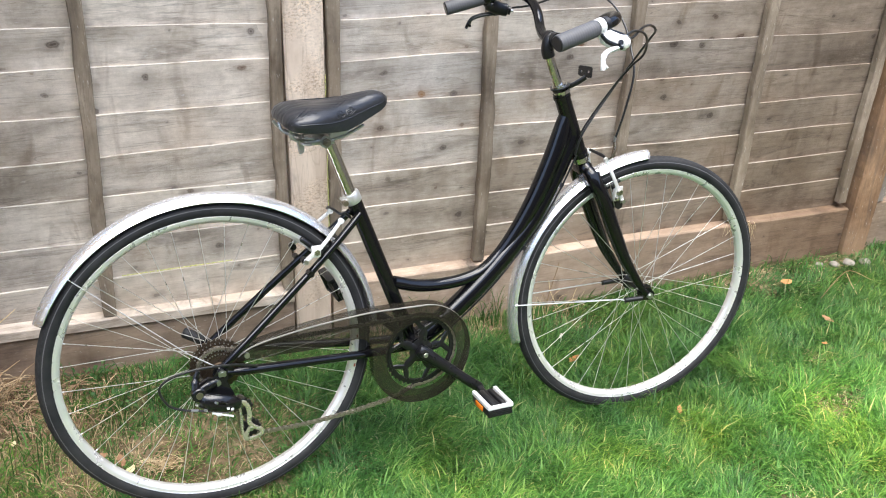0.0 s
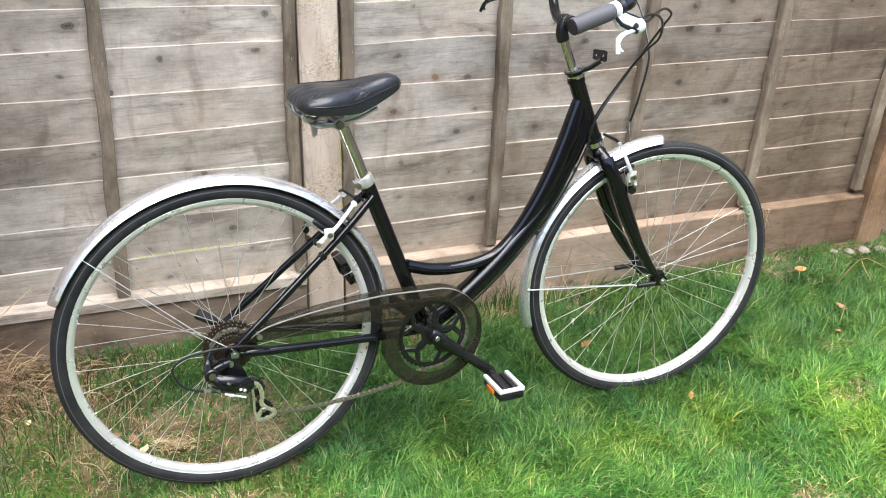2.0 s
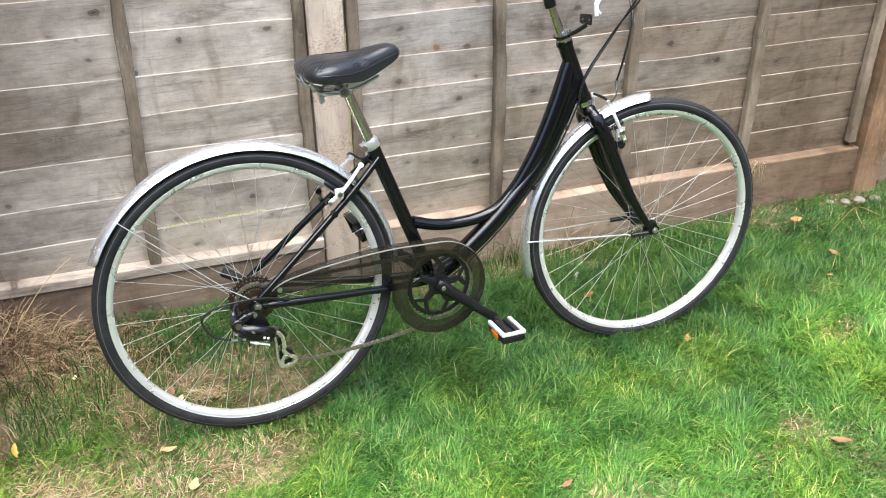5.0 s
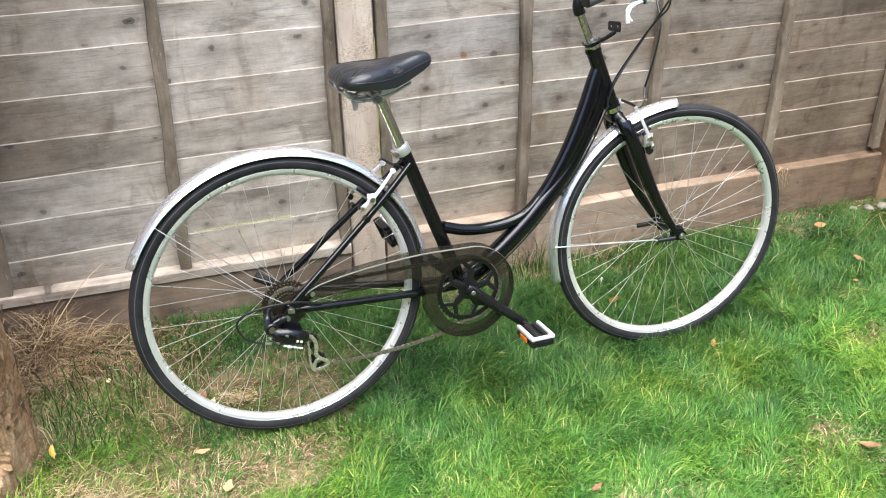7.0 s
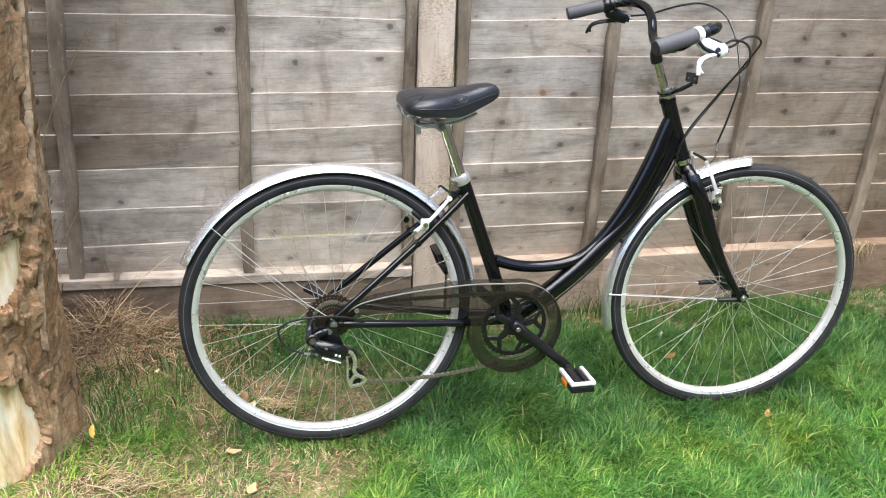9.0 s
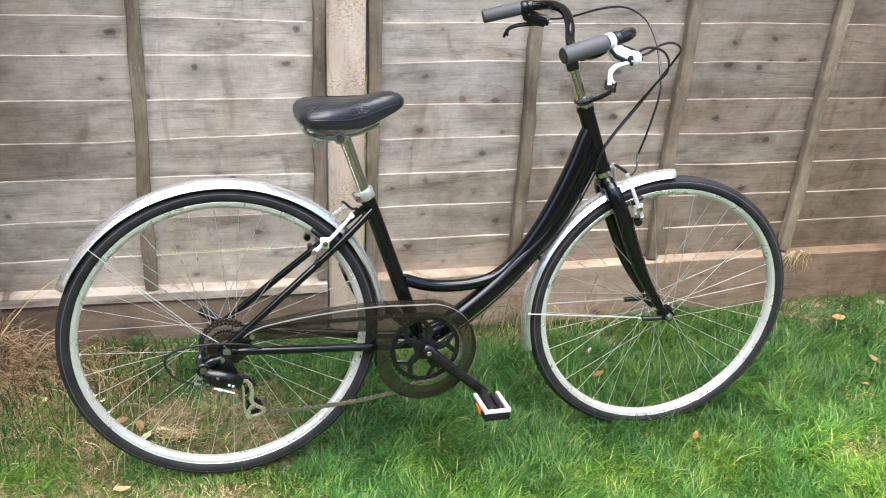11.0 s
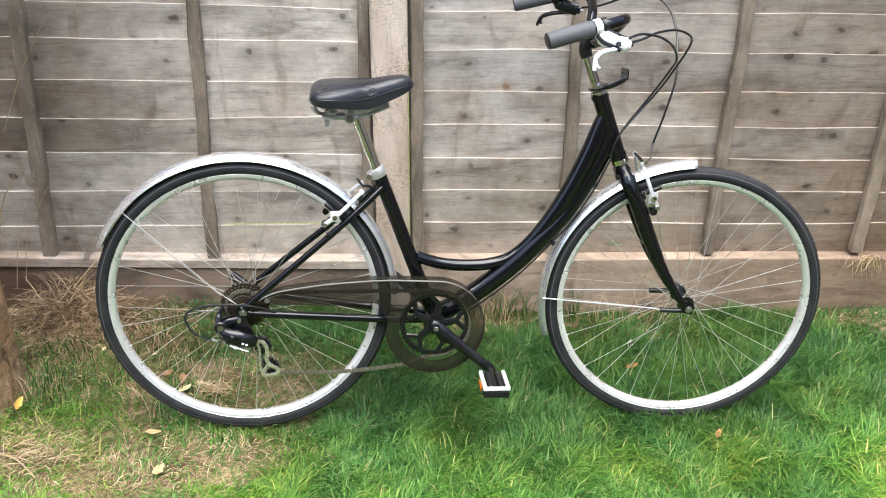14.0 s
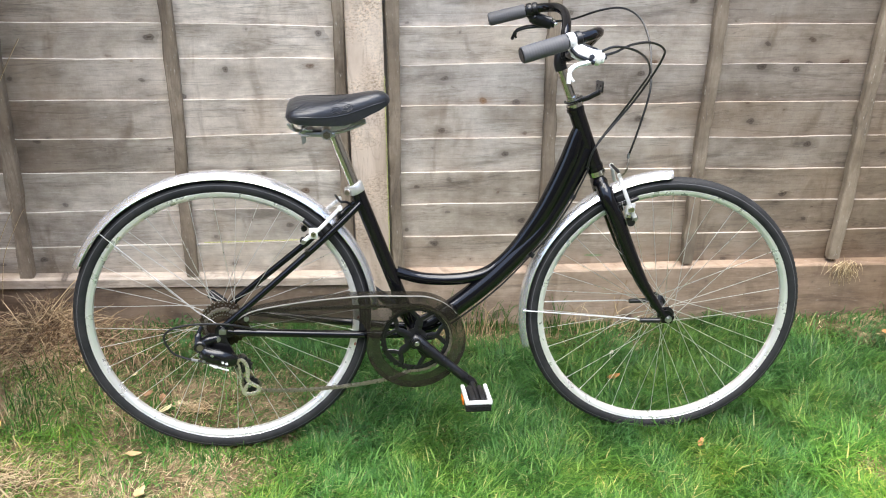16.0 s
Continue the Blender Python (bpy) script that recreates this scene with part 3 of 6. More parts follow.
fence_post(-0.0875, 0.100, POST, "pale rough-sawn square timber fence post")
fence_post(1.910, 0.105, POST_BROWN, "brown stained square timber fence post", -0.06)
fence_post(-2.04, 0.100, POST, "pale rough-sawn square timber fence post")


for x, name in ((-0.0875, "trim_1"), (1.910, "trim_2")):
    # strips added behind the posts so that the gaps look dark
    g = Geo().box((x - 0.085, 0.060, -0.2), (x + 0.085, 0.078, 1.9), 0.002)
    tagged(new(name, g.mesh(name, BATTEN)), "strip added behind the post to keep its gaps dark", "fence strip", kind="structure")


def gravel_board(x0, x1, top, slope, y_front, thick, mat, label, low=-0.14, sloped=False):
    g = Geo()
    n, rng = 40, random.Random(int(x0 * 10) + 5)
    ph = rng.uniform(0, 6)
    verts, faces = [], []
    for i in range(n + 1):
        x = x0 + (x1 - x0) * i / n
        z = top + slope * (x - x0) + 0.002 * math.sin(4 * x + ph)
        y, b = y_front + 0.001 * math.sin(6 * x + ph), 0.004
        zl = low + slope * (x - x0) if sloped else low
        verts += [(x, y, zl), (x, y, z - b), (x, y + b, z), (x, y_front + thick, z), (x, y_front + thick, zl)]
    for i in range(n):
        for k in range(5):
            q = (k + 1) % 5
            faces.append((i * 5 + k, i * 5 + q, (i + 1) * 5 + q, (i + 1) * 5 + k))
    faces += [tuple(range(5)), tuple(reversed(range(n * 5, n * 5 + 5)))]
    return tagged(new("gravel_board", g.add(verts, faces).mesh("gravel_board", mat)), label, "gravel board", "boards along the fence foot")


gravel_board(-0.03, 1.85, 0.166, -0.010, -0.042, 0.055, GRAVEL, "thick pinkish-brown sawn board along the fence foot")
gravel_board(-1.985, -0.142, 0.171, -0.022, -0.031, 0.045, GRAVEL_DARK, "damp dark brown board along the fence foot, shadow painted on its left end")
gravel_board(-1.985, -0.142, 0.2045, -0.022, -0.040, 0.052, RAIL, "pale bottom rail under the lapped fence boards", 0.1745, True)
gravel_board(1.97, 2.74, 0.145, 0.0, -0.030, 0.045, GRAVEL_DARK, "dark brown board along the fence foot")


# ---- tree ----
def make_tree():
    tree = tagged(new("tree"), "thick brown tree trunk with peeling bark and bare patches", "tree")
    cx, cy = -1.262, -0.565
    tree.location = (cx, cy, 0.0)
    nu = 300
    angs = [-2.7 + 3.4 * k / 240 for k in range(240)] + [0.7 + (2 * math.pi - 3.4) * k / 60 for k in range(60)]
    zs = [-0.06 + 1.46 * i / 290 for i in range(291)] + [1.5, 1.7, 2.0, 2.4, 2.8]

    def tone(x, y, z):
        return noise.noise(Vector((x, y, z)))

    def edges(a, z):
        """Signed reach into a bare patch: above zero where the bark has gone."""
        j = 0.05 * tone(a * 9, z * 16, 4.0) + 0.025 * tone(a * 30, z * 50, 6.0)
        right = -0.92 + 0.30 * rise(z, 0.07, 0.16) - 0.10 * rise(z, 0.17, 0.34)
        low = min(right - a, (0.330 - z) * 4, a + 1.75) + j
        right2 = -0.66 + 0.20 * rise(z, 0.51, 0.57) + 0.02 * rise(z, 0.57, 0.63)
        up = min(right2 - a, (0.645 - z) * 4, (z - 0.505) * 4, a + 1.30) + j
        return max(low, up)

    verts, bald = [], []
    for z in zs:
        shift = 0.055 * max(z - 0.42, 0.0)
        base = 0.226 + 0.006 * rise(z, 0.3, 0.1) + 0.03 * max(0.0, 0.06 - z)
        for a in angs:
            ca, sa = math.cos(a), math.sin(a)
            e = edges(a, z)
            r = base * (1 + 0.018 * math.sin(3 * a + 0.6 * z)) + 0.009 * tone(ca * 3.4, sa * 3.4, z * 4)
            if e > 0:
                r -= 0.010 + 0.004 * tone(ca * 12, sa * 12, z * 5)
            else:
                plate = tone(ca * 7, sa * 7, z * 24)
                r += 0.0020 * rise(plate, 0.02, 0.10) + 0.0012 * rise(tone(ca * 20, sa * 20, z * 30 + 9), 0.10, 0.14)
                r += 0.0008 * tone(ca * 45, sa * 45, z * 90)
                fold = rise(e, -0.55, -0.05)
                r += fold * (0.009 * rise(tone(ca * 5, sa * 5, z * 26 + 2.5 * a), 0.0, 0.12) + 0.005 * rise(tone(ca * 30, sa * 30, z * 9 + 4.0), -0.05, 0.10))
                # long split down the side with a curled lip
                split = a + 0.02 + 0.40 * (1.3 - z) + 0.025 * tone(z * 9, 2.0, 0.0) + 0.010 * tone(z * 40, 5.0, 0.0)
                if z > 0.40:
                    r -= 0.026 * math.exp(-(split / 0.026) ** 2) * rise(tone(z * 7, 1.0, 0.0), -0.45, -0.1)
                    r += 0.014 * math.exp(-((split + 0.065) / 0.035) ** 2) * rise(tone(z * 14, 7.0, 0.0), -0.3, 0.1)
            verts.append((r * ca + shift, r * sa, z))
            bald.append(e > 0)
    trunk, wood_faces = [], []
    for i in range(len(zs) - 1):
        for k in range(nu):
            j = (k + 1) % nu
            f = (i * nu + k, i * nu + j, (i + 1) * nu + j, (i + 1) * nu + k)
            (wood_faces if all(bald[q] for q in f) else trunk).append(f)

    def keep_used(faces):
        used = sorted({q for f in faces for q in f})
        at = {q: n for n, q in enumerate(used)}
        return Geo().add([verts[q] for q in used], [tuple(at[q] for q in f) for f in faces])

    part("trunk", keep_used(trunk), BARK, tree)
    low = [f for f in wood_faces if verts[f[0]][2] < 0.42]
    part("bare_patch", keep_used(low), BARE, tree, "bare cream wood where bark has peeled off")
    part("bare_patch", keep_used([f for f in wood_faces if verts[f[0]][2] >= 0.42]), BARE, tree, "bare pale wood where bark has split")
    # ragged lips of bark curling away along the split, and loose flakes round it
    rng = random.Random(9)
    curls, flakes = Geo(), Geo()
    z = 0.36
    while z < 1.36:
        L, w = rng.uniform(0.030, 0.090), rng.uniform(0.004, 0.010)
        rows, n = [], 8
        for i in range(n + 1):
            zz = z + L * i / n
            a = -0.05 - 0.40 * (1.3 - zz) + 0.02 * tone(zz * 30, 3.0, 1.0)
            k = math.sin(math.pi * (0.1 + 0.8 * i / n)) * rng.uniform(0.75, 1.15)
            for q in range(4):
                aa = a - w * k * (1.2 - 0.55 * q) / 0.226 * (1 if q < 3 else 0.7)
                rr = 0.231 + 0.0030 * q + (0.002 if q == 3 else 0) + 0.002 * tone(zz * 60, q, 2.0)
                rows.append((rr * math.cos(aa) + 0.055 * max(zz - 0.42, 0.0), rr * math.sin(aa), zz))
        curls.add(rows, [(i * 4 + q, i * 4 + q + 1, (i + 1) * 4 + q + 1, (i + 1) * 4 + q) for i in range(n) for q in range(3)])
        z += L * rng.uniform(0.75, 1.05)
    for _ in range(420):
        zz, a = rng.uniform(0.12, 1.36), rng.uniform(-1.75, 0.35)
        if edges(a, zz) > -0.03:
            continue
        h, w, rr = rng.uniform(0.003, 0.010), rng.uniform(0.004, 0.014), 0.2325 + 0.009 * tone(math.cos(a) * 3.4, math.sin(a) * 3.4, zz * 4)
        pts = []
        for i in range(3):
            for q in range(3):
                aa, dz = a + w * (q - 1) / 0.226, h * (i - 1) * rng.uniform(0.7, 1.2)
                r2 = rr * (1 + 0.018 * math.sin(3 * aa + 0.6 * zz)) + (0.0, 0.0015, 0.0065)[i] * rng.uniform(0.5, 1.0)
                pts.append((r2 * math.cos(aa) + 0.055 * max(zz - 0.42, 0.0), r2 * math.sin(aa), zz + dz))
        flakes.add(pts, [(i * 3 + q, i * 3 + q + 1, (i + 1) * 3 + q + 1, (i + 1) * 3 + q) for i in range(2) for q in range(2)])
    part("peeling_strip", curls, CURL, tree, "ragged strip of bark curling away from a split")
    tagged(part("bark_flake", flakes, CURL, tree), "small lifted flakes of bark", kind="stuff")
    # unseen limbs and crown, added high above the lawn to shade the fence's left
    tips = []
    for k in range(6):
        a = k * 1.05 + rng.uniform(-0.2, 0.2)
        p = Vector((0.13, 0, 2.72))
        q = p + Vector((math.cos(a) * 0.45, math.sin(a) * 0.45, 0.55))
        e = q + Vector((math.cos(a) * 0.55, math.sin(a) * 0.55, rng.uniform(0.3, 0.6)))
        tips += [q, e, q.lerp(e, 0.5)]
        part("limb", Geo().tube(curve_through([p, q, e]), [0.085 - 0.0055 * n for n in range(13)], 9), BARK, tree)
    g = Geo()
    for _ in range(3000):
        c = rng.choice(tips) + Vector((rng.gauss(0, 0.24), rng.gauss(0, 0.24), rng.gauss(0.05, 0.18)))
        u = Vector((rng.gauss(0, 1), rng.gauss(0, 1), rng.gauss(0, 0.5))).normalized()
        w = u.cross(Vector((rng.gauss(0, 1), rng.gauss(0, 1), 2.0))).normalized()
        g.add([c - u * 0.045, c + w * 0.02, c + u * 0.045, c - w * 0.02], [(0, 1, 2, 3)])
    part("crown", g, GRASS, tree, "unseen crown of many small green leaves, added to shade the fence")
    return tree


make_tree()


# ---- unseen plain walls, added to close the garden ----
def unseen_wall(name, lo, hi):
    g = Geo().box(lo, hi, 0.01)
    return tagged(new(name, g.mesh(name, BATTEN)), "plain unseen timber wall added to close the garden", "wall", kind="structure")


unseen_wall("wall_east", (2.75, -6.5, -0.3), (2.83, -0.06, 2.1))
# made tall to block the low sky reflected in the bike
unseen_wall("wall_south", (-7.0, -6.6, -0.3), (2.75, -6.5, 3.9))
unseen_wall("wall_west", (-7.1, -6.5, -0.3), (-7.0, 0.1, 2.1))
unseen_wall("wall_north", (-7.0, 0.02, -0.3), (-2.09, 0.10, 1.9))


# ---- bicycle ----
# bike space: x forward, y to its left (towards the fence), z up, from the rear axle
R_TYRE, R_RIM, WB = 0.346, 0.3165, 1.070
YAW, LEAN_ANGLE, PITCH, STEER = 0.0515, 0.1290, 0.0420, -0.0805
REAR = Vector((-0.4304, -0.5840, 0.3630))
turn = Matrix.Rotation(YAW, 4, "Z") @ Matrix.Rotation(PITCH, 4, "Y") @ Matrix.Rotation(-LEAN_ANGLE, 4, "X")
UP = Matrix.Translation((0, 0, R_TYRE))
bike = tagged(new("bicycle"), "black step-through town bicycle with silver mudguards leaning on the lawn", "bicycle")
bike.matrix_world = Matrix.Translation(REAR) @ turn @ Matrix.Translation((0, 0, -R_TYRE))
AXIS = Vector((-math.cos(radians(70)), 0, math.sin(radians(70))))
PIVOT = Vector((WB - 0.045 / math.sin(radians(70)), 0, 0))
STEERED = UP @ Matrix.Translation(PIVOT) @ Matrix.Rotation(STEER, 4, AXIS) @ Matrix.Translation(-PIVOT)


def fixed(name, g, mat, label="", parent=None, smooth=True):
    return part(name, g.move(UP), mat, parent or bike, label, smooth)


def turned(name, g, mat, label="", parent=None, smooth=True):
    return part(name, g.move(STEERED), mat, parent or bike, label, smooth)


BAR_TURN = 0.0145
BAR_DROP = Matrix.Translation((0.7775, 0, 0.6295)) @ Matrix.Rotation(-0.006, 4, "X") @ Matrix.Translation((-0.776, 0, -0.634))
BARRED = Matrix.Translation(PIVOT) @ Matrix.Rotation(BAR_TURN, 4, AXIS) @ Matrix.Translation(-PIVOT) @ BAR_DROP


def barred(name, g, mat, label="", parent=None, smooth=True):
    """Handlebar pieces: the stem sits a little askew in the fork."""
    return turned(name, g.move(BARRED), mat, label, parent, smooth)


def flip(pts):
    return [(p[0], -p[1], p[2]) for p in pts]


# frame
g = Geo()
g.tube([(0.8047, 0, 0.512), (0.868, 0, 0.360)], 0.0185, 20)
g.tube([(0.8077, 0, 0.505), (0.8097, 0, 0.499)], 0.0205, 20)
g.tube([(0.864, 0, 0.370), (0.867, 0, 0.363)], 0.0205, 20)
DOWN = [(0.846, 0, 0.412), (0.831, 0, 0.372), (0.799, 0, 0.300), (0.757, 0, 0.226), (0.707, 0, 0.167), (0.634, 0, 0.091), (0.537, 0, 0.011), (0.458, 0, -0.038)]
down_pts = curve_through(DOWN)
g.tube(down_pts, [0.0188 + 0.0052 * rise(i, 16, 28) for i in range(len(down_pts))], 20)
TOP = [(0.827, 0, 0.474), (0.8195, 0, 0.446), (0.797, 0, 0.368), (0.751, 0, 0.263), (0.692, 0, 0.171), (0.634, 0, 0.114), (0.583, 0, 0.094), (0.518, 0, 0.089), (0.457, 0, 0.095), (0.402, 0, 0.112)]
top_pts = curve_through(TOP)
g.tube(top_pts, [0.0150 + 0.0070 * rise(i, 2, 12) - 0.0078 * rise(i, 14, 30) for i in range(len(top_pts))], 18)
WEB = [(0.833, 0, 0.440), (0.825, 0, 0.405), (0.798, 0, 0.334), (0.754, 0, 0.244), (0.700, 0, 0.168), (0.668, 0, 0.130)]
web_pts = curve_through(WEB)
g.tube(web_pts, [0.0165 - 0.004 * rise(i, 22, 30) for i in range(len(web_pts))], 18)
g.tube([(0.308, 0, 0.318), (0.447, 0, -0.040)], 0.0165, 18)
g.lathe([(0.0, -0.036), (0.021, -0.036), (0.0215, -0.034), (0.0215, 0.034), (0.021, 0.036), (0.0, 0.036)], 28, (0.447, 0, -0.040), closed=False)
for s in (-1, 1):
    g.tube(curve_through([(0.010, s * 0.062, -0.004), (0.06, s * 0.058, -0.010), (0.20, s * 0.044, -0.024), (0.33, s * 0.032, -0.036), (0.447, s * 0.022, -0.042)]), [0.0075] * 4 + [0.0095] * 21, 12)
    g.tube(curve_through([(0.004, s * 0.062, 0.010), (0.06, s * 0.058, 0.058), (0.20, s * 0.042, 0.180), (0.265, s * 0.032, 0.238), (0.318, s * 0.020, 0.288)]), 0.0078, 12)
    # drop-outs
    g.slab([(-0.018, -0.018), (0.004, -0.022), (0.022, -0.014), (0.026, 0.004), (0.016, 0.020), (-0.006, 0.017), (-0.018, 0.004)], s * 0.064 - 0.0025, s * 0.064 + 0.0025)
    g.tube([(0.196, s * 0.042, 0.182), (0.196, s * 0.060, 0.182)], 0.007, 12)
g.tube([(0.262, -0.034, 0.240), (0.262, 0.034, 0.240)], 0.007, 10)
g.tube([(0.334, -0.034, -0.034), (0.334, 0.034, -0.034)], 0.007, 10)
frame_part = fixed("bicycle_frame", g, PAINT, "glossy black curved step-through tube frame")

# headset, seat clamp, seatpost
RING_STEEL = gloss("headset_steel", (0.70, 0.69, 0.66), 0.16, 1.0, 0.06)
for a, b, r in (((0.8082, 0.5100), (0.8050, 0.5175), 0.0195), ((0.8020, 0.5245), (0.8008, 0.5275), 0.0178), ((0.8005, 0.5280), (0.7992, 0.5310), 0.0150), ((0.8685, 0.359), (0.8730, 0.3480), 0.0212)):
    fixed("headset_ring", Geo().tube([(a[0], 0, a[1]), (b[0], 0, b[1])], r, 24), RING_STEEL, "silver headset ring")
g = Geo()
g.tube([(0.3115, 0, 0.3085), (0.3105, 0, 0.3105), (0.3040, 0, 0.3270), (0.3030, 0, 0.3290)], [0.0174, 0.0186, 0.0186, 0.0174], 28)
g.box((0.2820, -0.012, 0.3065), (0.2950, 0.012, 0.3185), 0.003)
clamp = fixed("seat_clamp", g, CLAMP_ALLOY, "silver seat clamp")
fixed("bolt", Geo().tube([(0.287, -0.020, 0.312), (0.287, 0.020, 0.312)], 0.0060, 14).tube([(0.287, -0.021, 0.312), (0.287, -0.0195, 0.312)], 0.0034, 6), DARK_STEEL, "", clamp)
g = Geo().tube([(0.309, 0, 0.312), (0.266, 0, 0.424), (0.258, 0, 0.446)], 0.0128, 20)
fixed("seatpost", g, CHROME, "chrome seatpost")


# saddle
PALE_STEEL = gloss("bright_zinc", (0.76, 0.76, 0.74), 0.34, 0.55)
CLAMP_STEEL = gloss("clamp_steel", (0.55, 0.55, 0.52), 0.34, 0.7)


def make_saddle():
    g = Geo()
    xs = [0.143, 0.147, 0.155, 0.170, 0.195, 0.222, 0.250, 0.280, 0.310, 0.340, 0.364, 0.380, 0.389, 0.392]
    wd = [0.044, 0.062, 0.074, 0.081, 0.083, 0.078, 0.067, 0.052, 0.041, 0.034, 0.029, 0.022, 0.013, 0.004]
    top = [0.506, 0.517, 0.524, 0.529, 0.530, 0.529, 0.528, 0.528, 0.530, 0.532, 0.533, 0.529, 0.521, 0.515]
    low = [0.502, 0.499, 0.496, 0.493, 0.489, 0.483, 0.477, 0.474, 0.479, 0.487, 0.494, 0.501, 0.507, 0.511]
    n = 28
    verts, faces = [], []
    for x, w, t, b in zip(xs, wd, top, low):
        for k in range(n):
            a = 2 * math.pi * k / n
            c, s = math.cos(a), math.sin(a)
            y = w * math.copysign(abs(c) ** 0.55, c)
            mid = b + 0.45 * (t - b)
            z = mid + (t - mid) * abs(s) ** 0.75 if s > 0 else mid - (mid - b) * min(1.0, 2.2 * abs(s))
            z -= 0.006 * (abs(y) / 0.1) ** 2
            u, w2 = (x - 0.270) * 0.925, z + 0.0012 * math.sin(40 * x + 25 * y) - 0.505
            verts.append((0.272 + u * 0.9963 - w2 * 0.0854, y, 0.505 + w2 * 0.9963 + u * 0.0854))
    m = len(xs)
    for i in range(m - 1):
        for k in range(n):
            j = (k + 1) % n
            faces.append((i * n + k, i * n + j, (i + 1) * n + j, (i + 1) * n + k))
    faces += [tuple(range(n)), tuple(reversed(range((m - 1) * n, m * n)))]
    saddle = fixed("saddle", g.add(verts, faces), VINYL, "wrinkled black vinyl saddle")
    def skin(x, a):
        """A point of the saddle's surface at length x and angle a round it."""
        i = max(k for k in range(m - 1) if xs[k] <= x)
        f = (x - xs[i]) / (xs[i + 1] - xs[i])
        w, t, b = (q[i] + (q[i + 1] - q[i]) * f for q in (wd, top, low))
        c, s = math.cos(a), math.sin(a)
        y = w * math.copysign(abs(c) ** 0.55, c)
        mid = b + 0.45 * (t - b)
        z = mid + (t - mid) * abs(s) ** 0.75 if s > 0 else mid - (mid - b) * min(1.0, 2.2 * abs(s))
        z -= 0.006 * (abs(y) / 0.1) ** 2
        u, w2 = (x - 0.270) * 0.925, z - 0.505
        return (0.272 + u * 0.9963 - w2 * 0.0854, y, 0.505 + w2 * 0.9963 + u * 0.0854)

    for side in (0, 1):
        def lay(pts):
            return curve_through([skin(x, math.pi - a if side else a) for x, a in pts], 4)
        # two embossed leaf outlines and the seam along the skirt
        for x0, d in ((0.264, -1), (0.286, 1)):
            for lo, hi, k in ((0.10, 0.46, 1.0), (0.16, 0.36, 0.55), (0.30, 0.60, 0.7)):
                loop = [(x0 - d * 0.010 * k, (lo + hi) / 2 - 0.06), (x0 - d * 0.003 * k, hi - 0.03), (x0 + d * 0.010 * k, hi), (x0 + d * 0.016 * k, (lo + hi) / 2), (x0 + d * 0.006 * k, lo), (x0 - d * 0.006 * k, lo + 0.02), (x0 - d * 0.010 * k, (lo + hi) / 2 - 0.06)]
                fixed("embossed_mark", Geo().tube(lay(loop), 0.0007, 6), VINYL, "", saddle)
        # gathered creases fanning over the rear of the top
        for k in range(7):
            x0 = 0.160 + 0.014 * k
            crease = [(x0, 0.62 + 0.05 * k), (x0 + 0.012, 0.86), (x0 + 0.028, 1.12), (x0 + 0.046, 1.36)]
            fixed("crease", Geo().tube(lay(crease), [0.0004] * 2 + [0.0009] * 9 + [0.0004] * 2, 6), VINYL, "", saddle)
        seam = [(0.152 + 0.0225 * k, 0.02 - 0.02 * math.sin(k * 0.31)) for k in range(11)]
        fixed("seam", Geo().tube(lay(seam), 0.0013, 6), VINYL, "piped seam along the skirt", saddle)
    g = Geo()
    for s in (-1, 1):
        g.tube(curve_through([(0.168, s * 0.045, 0.484), (0.175, s * 0.035, 0.462), (0.215, s * 0.022, 0.452), (0.275, s * 0.020, 0.454), (0.330, s * 0.012, 0.474)]), 0.0035, 8)
        g.tube(curve_through([(0.160, s * 0.06, 0.480), (0.172, s * 0.055, 0.466), (0.19, s * 0.03, 0.458)]), 0.0032, 8)
    fixed("saddle_rail", g, CLAMP_STEEL, "steel rails under the saddle", saddle)
    for s in (-1, 1):
        fixed("saddle_spring", Geo().tube(curve_through([(0.205 + 0.012 * math.cos(k * 0.9) - 0.004 * k * 0.2, s * 0.048 + 0.012 * math.sin(k * 0.9), 0.474 - 0.0016 * k) for k in range(16)], 3), 0.0024, 6), CLAMP_STEEL, "coiled steel spring", saddle)
    fixed("base_plate", Geo().slab([(0.175, 0.485), (0.200, 0.474), (0.262, 0.472), (0.300, 0.478), (0.300, 0.487), (0.175, 0.488)], -0.036, 0.036), BLACK_METAL, "black pan under the saddle", saddle)
    g = Geo()
    g.tube([(0.243, -0.032, 0.450), (0.243, 0.032, 0.450)], 0.0125, 16)
    g.box((0.196, -0.030, 0.444), (0.262, 0.030, 0.455), 0.003)
    g.slab([(0.186, 0.452), (0.198, 0.455), (0.198, 0.432), (0.190, 0.428)], -0.030, -0.018)
    fixed("saddle_clamp", g, CLAMP_STEEL, "silver saddle clamp", saddle)
    fixed("clamp_nut", Geo().tube([(0.243, -0.041, 0.450), (0.243, -0.031, 0.450)], 0.0085, 6).tube([(0.243, -0.046, 0.450), (0.243, -0.040, 0.450)], 0.0042, 10), DARK_STEEL, "", saddle)
    fixed("clamp_plate", Geo().slab([(0.250, 0.455), (0.286, 0.464), (0.300, 0.474), (0.286, 0.477), (0.256, 0.470)], -0.030, -0.026), CLAMP_ALLOY, "pale plate under the saddle", saddle)


make_saddle()


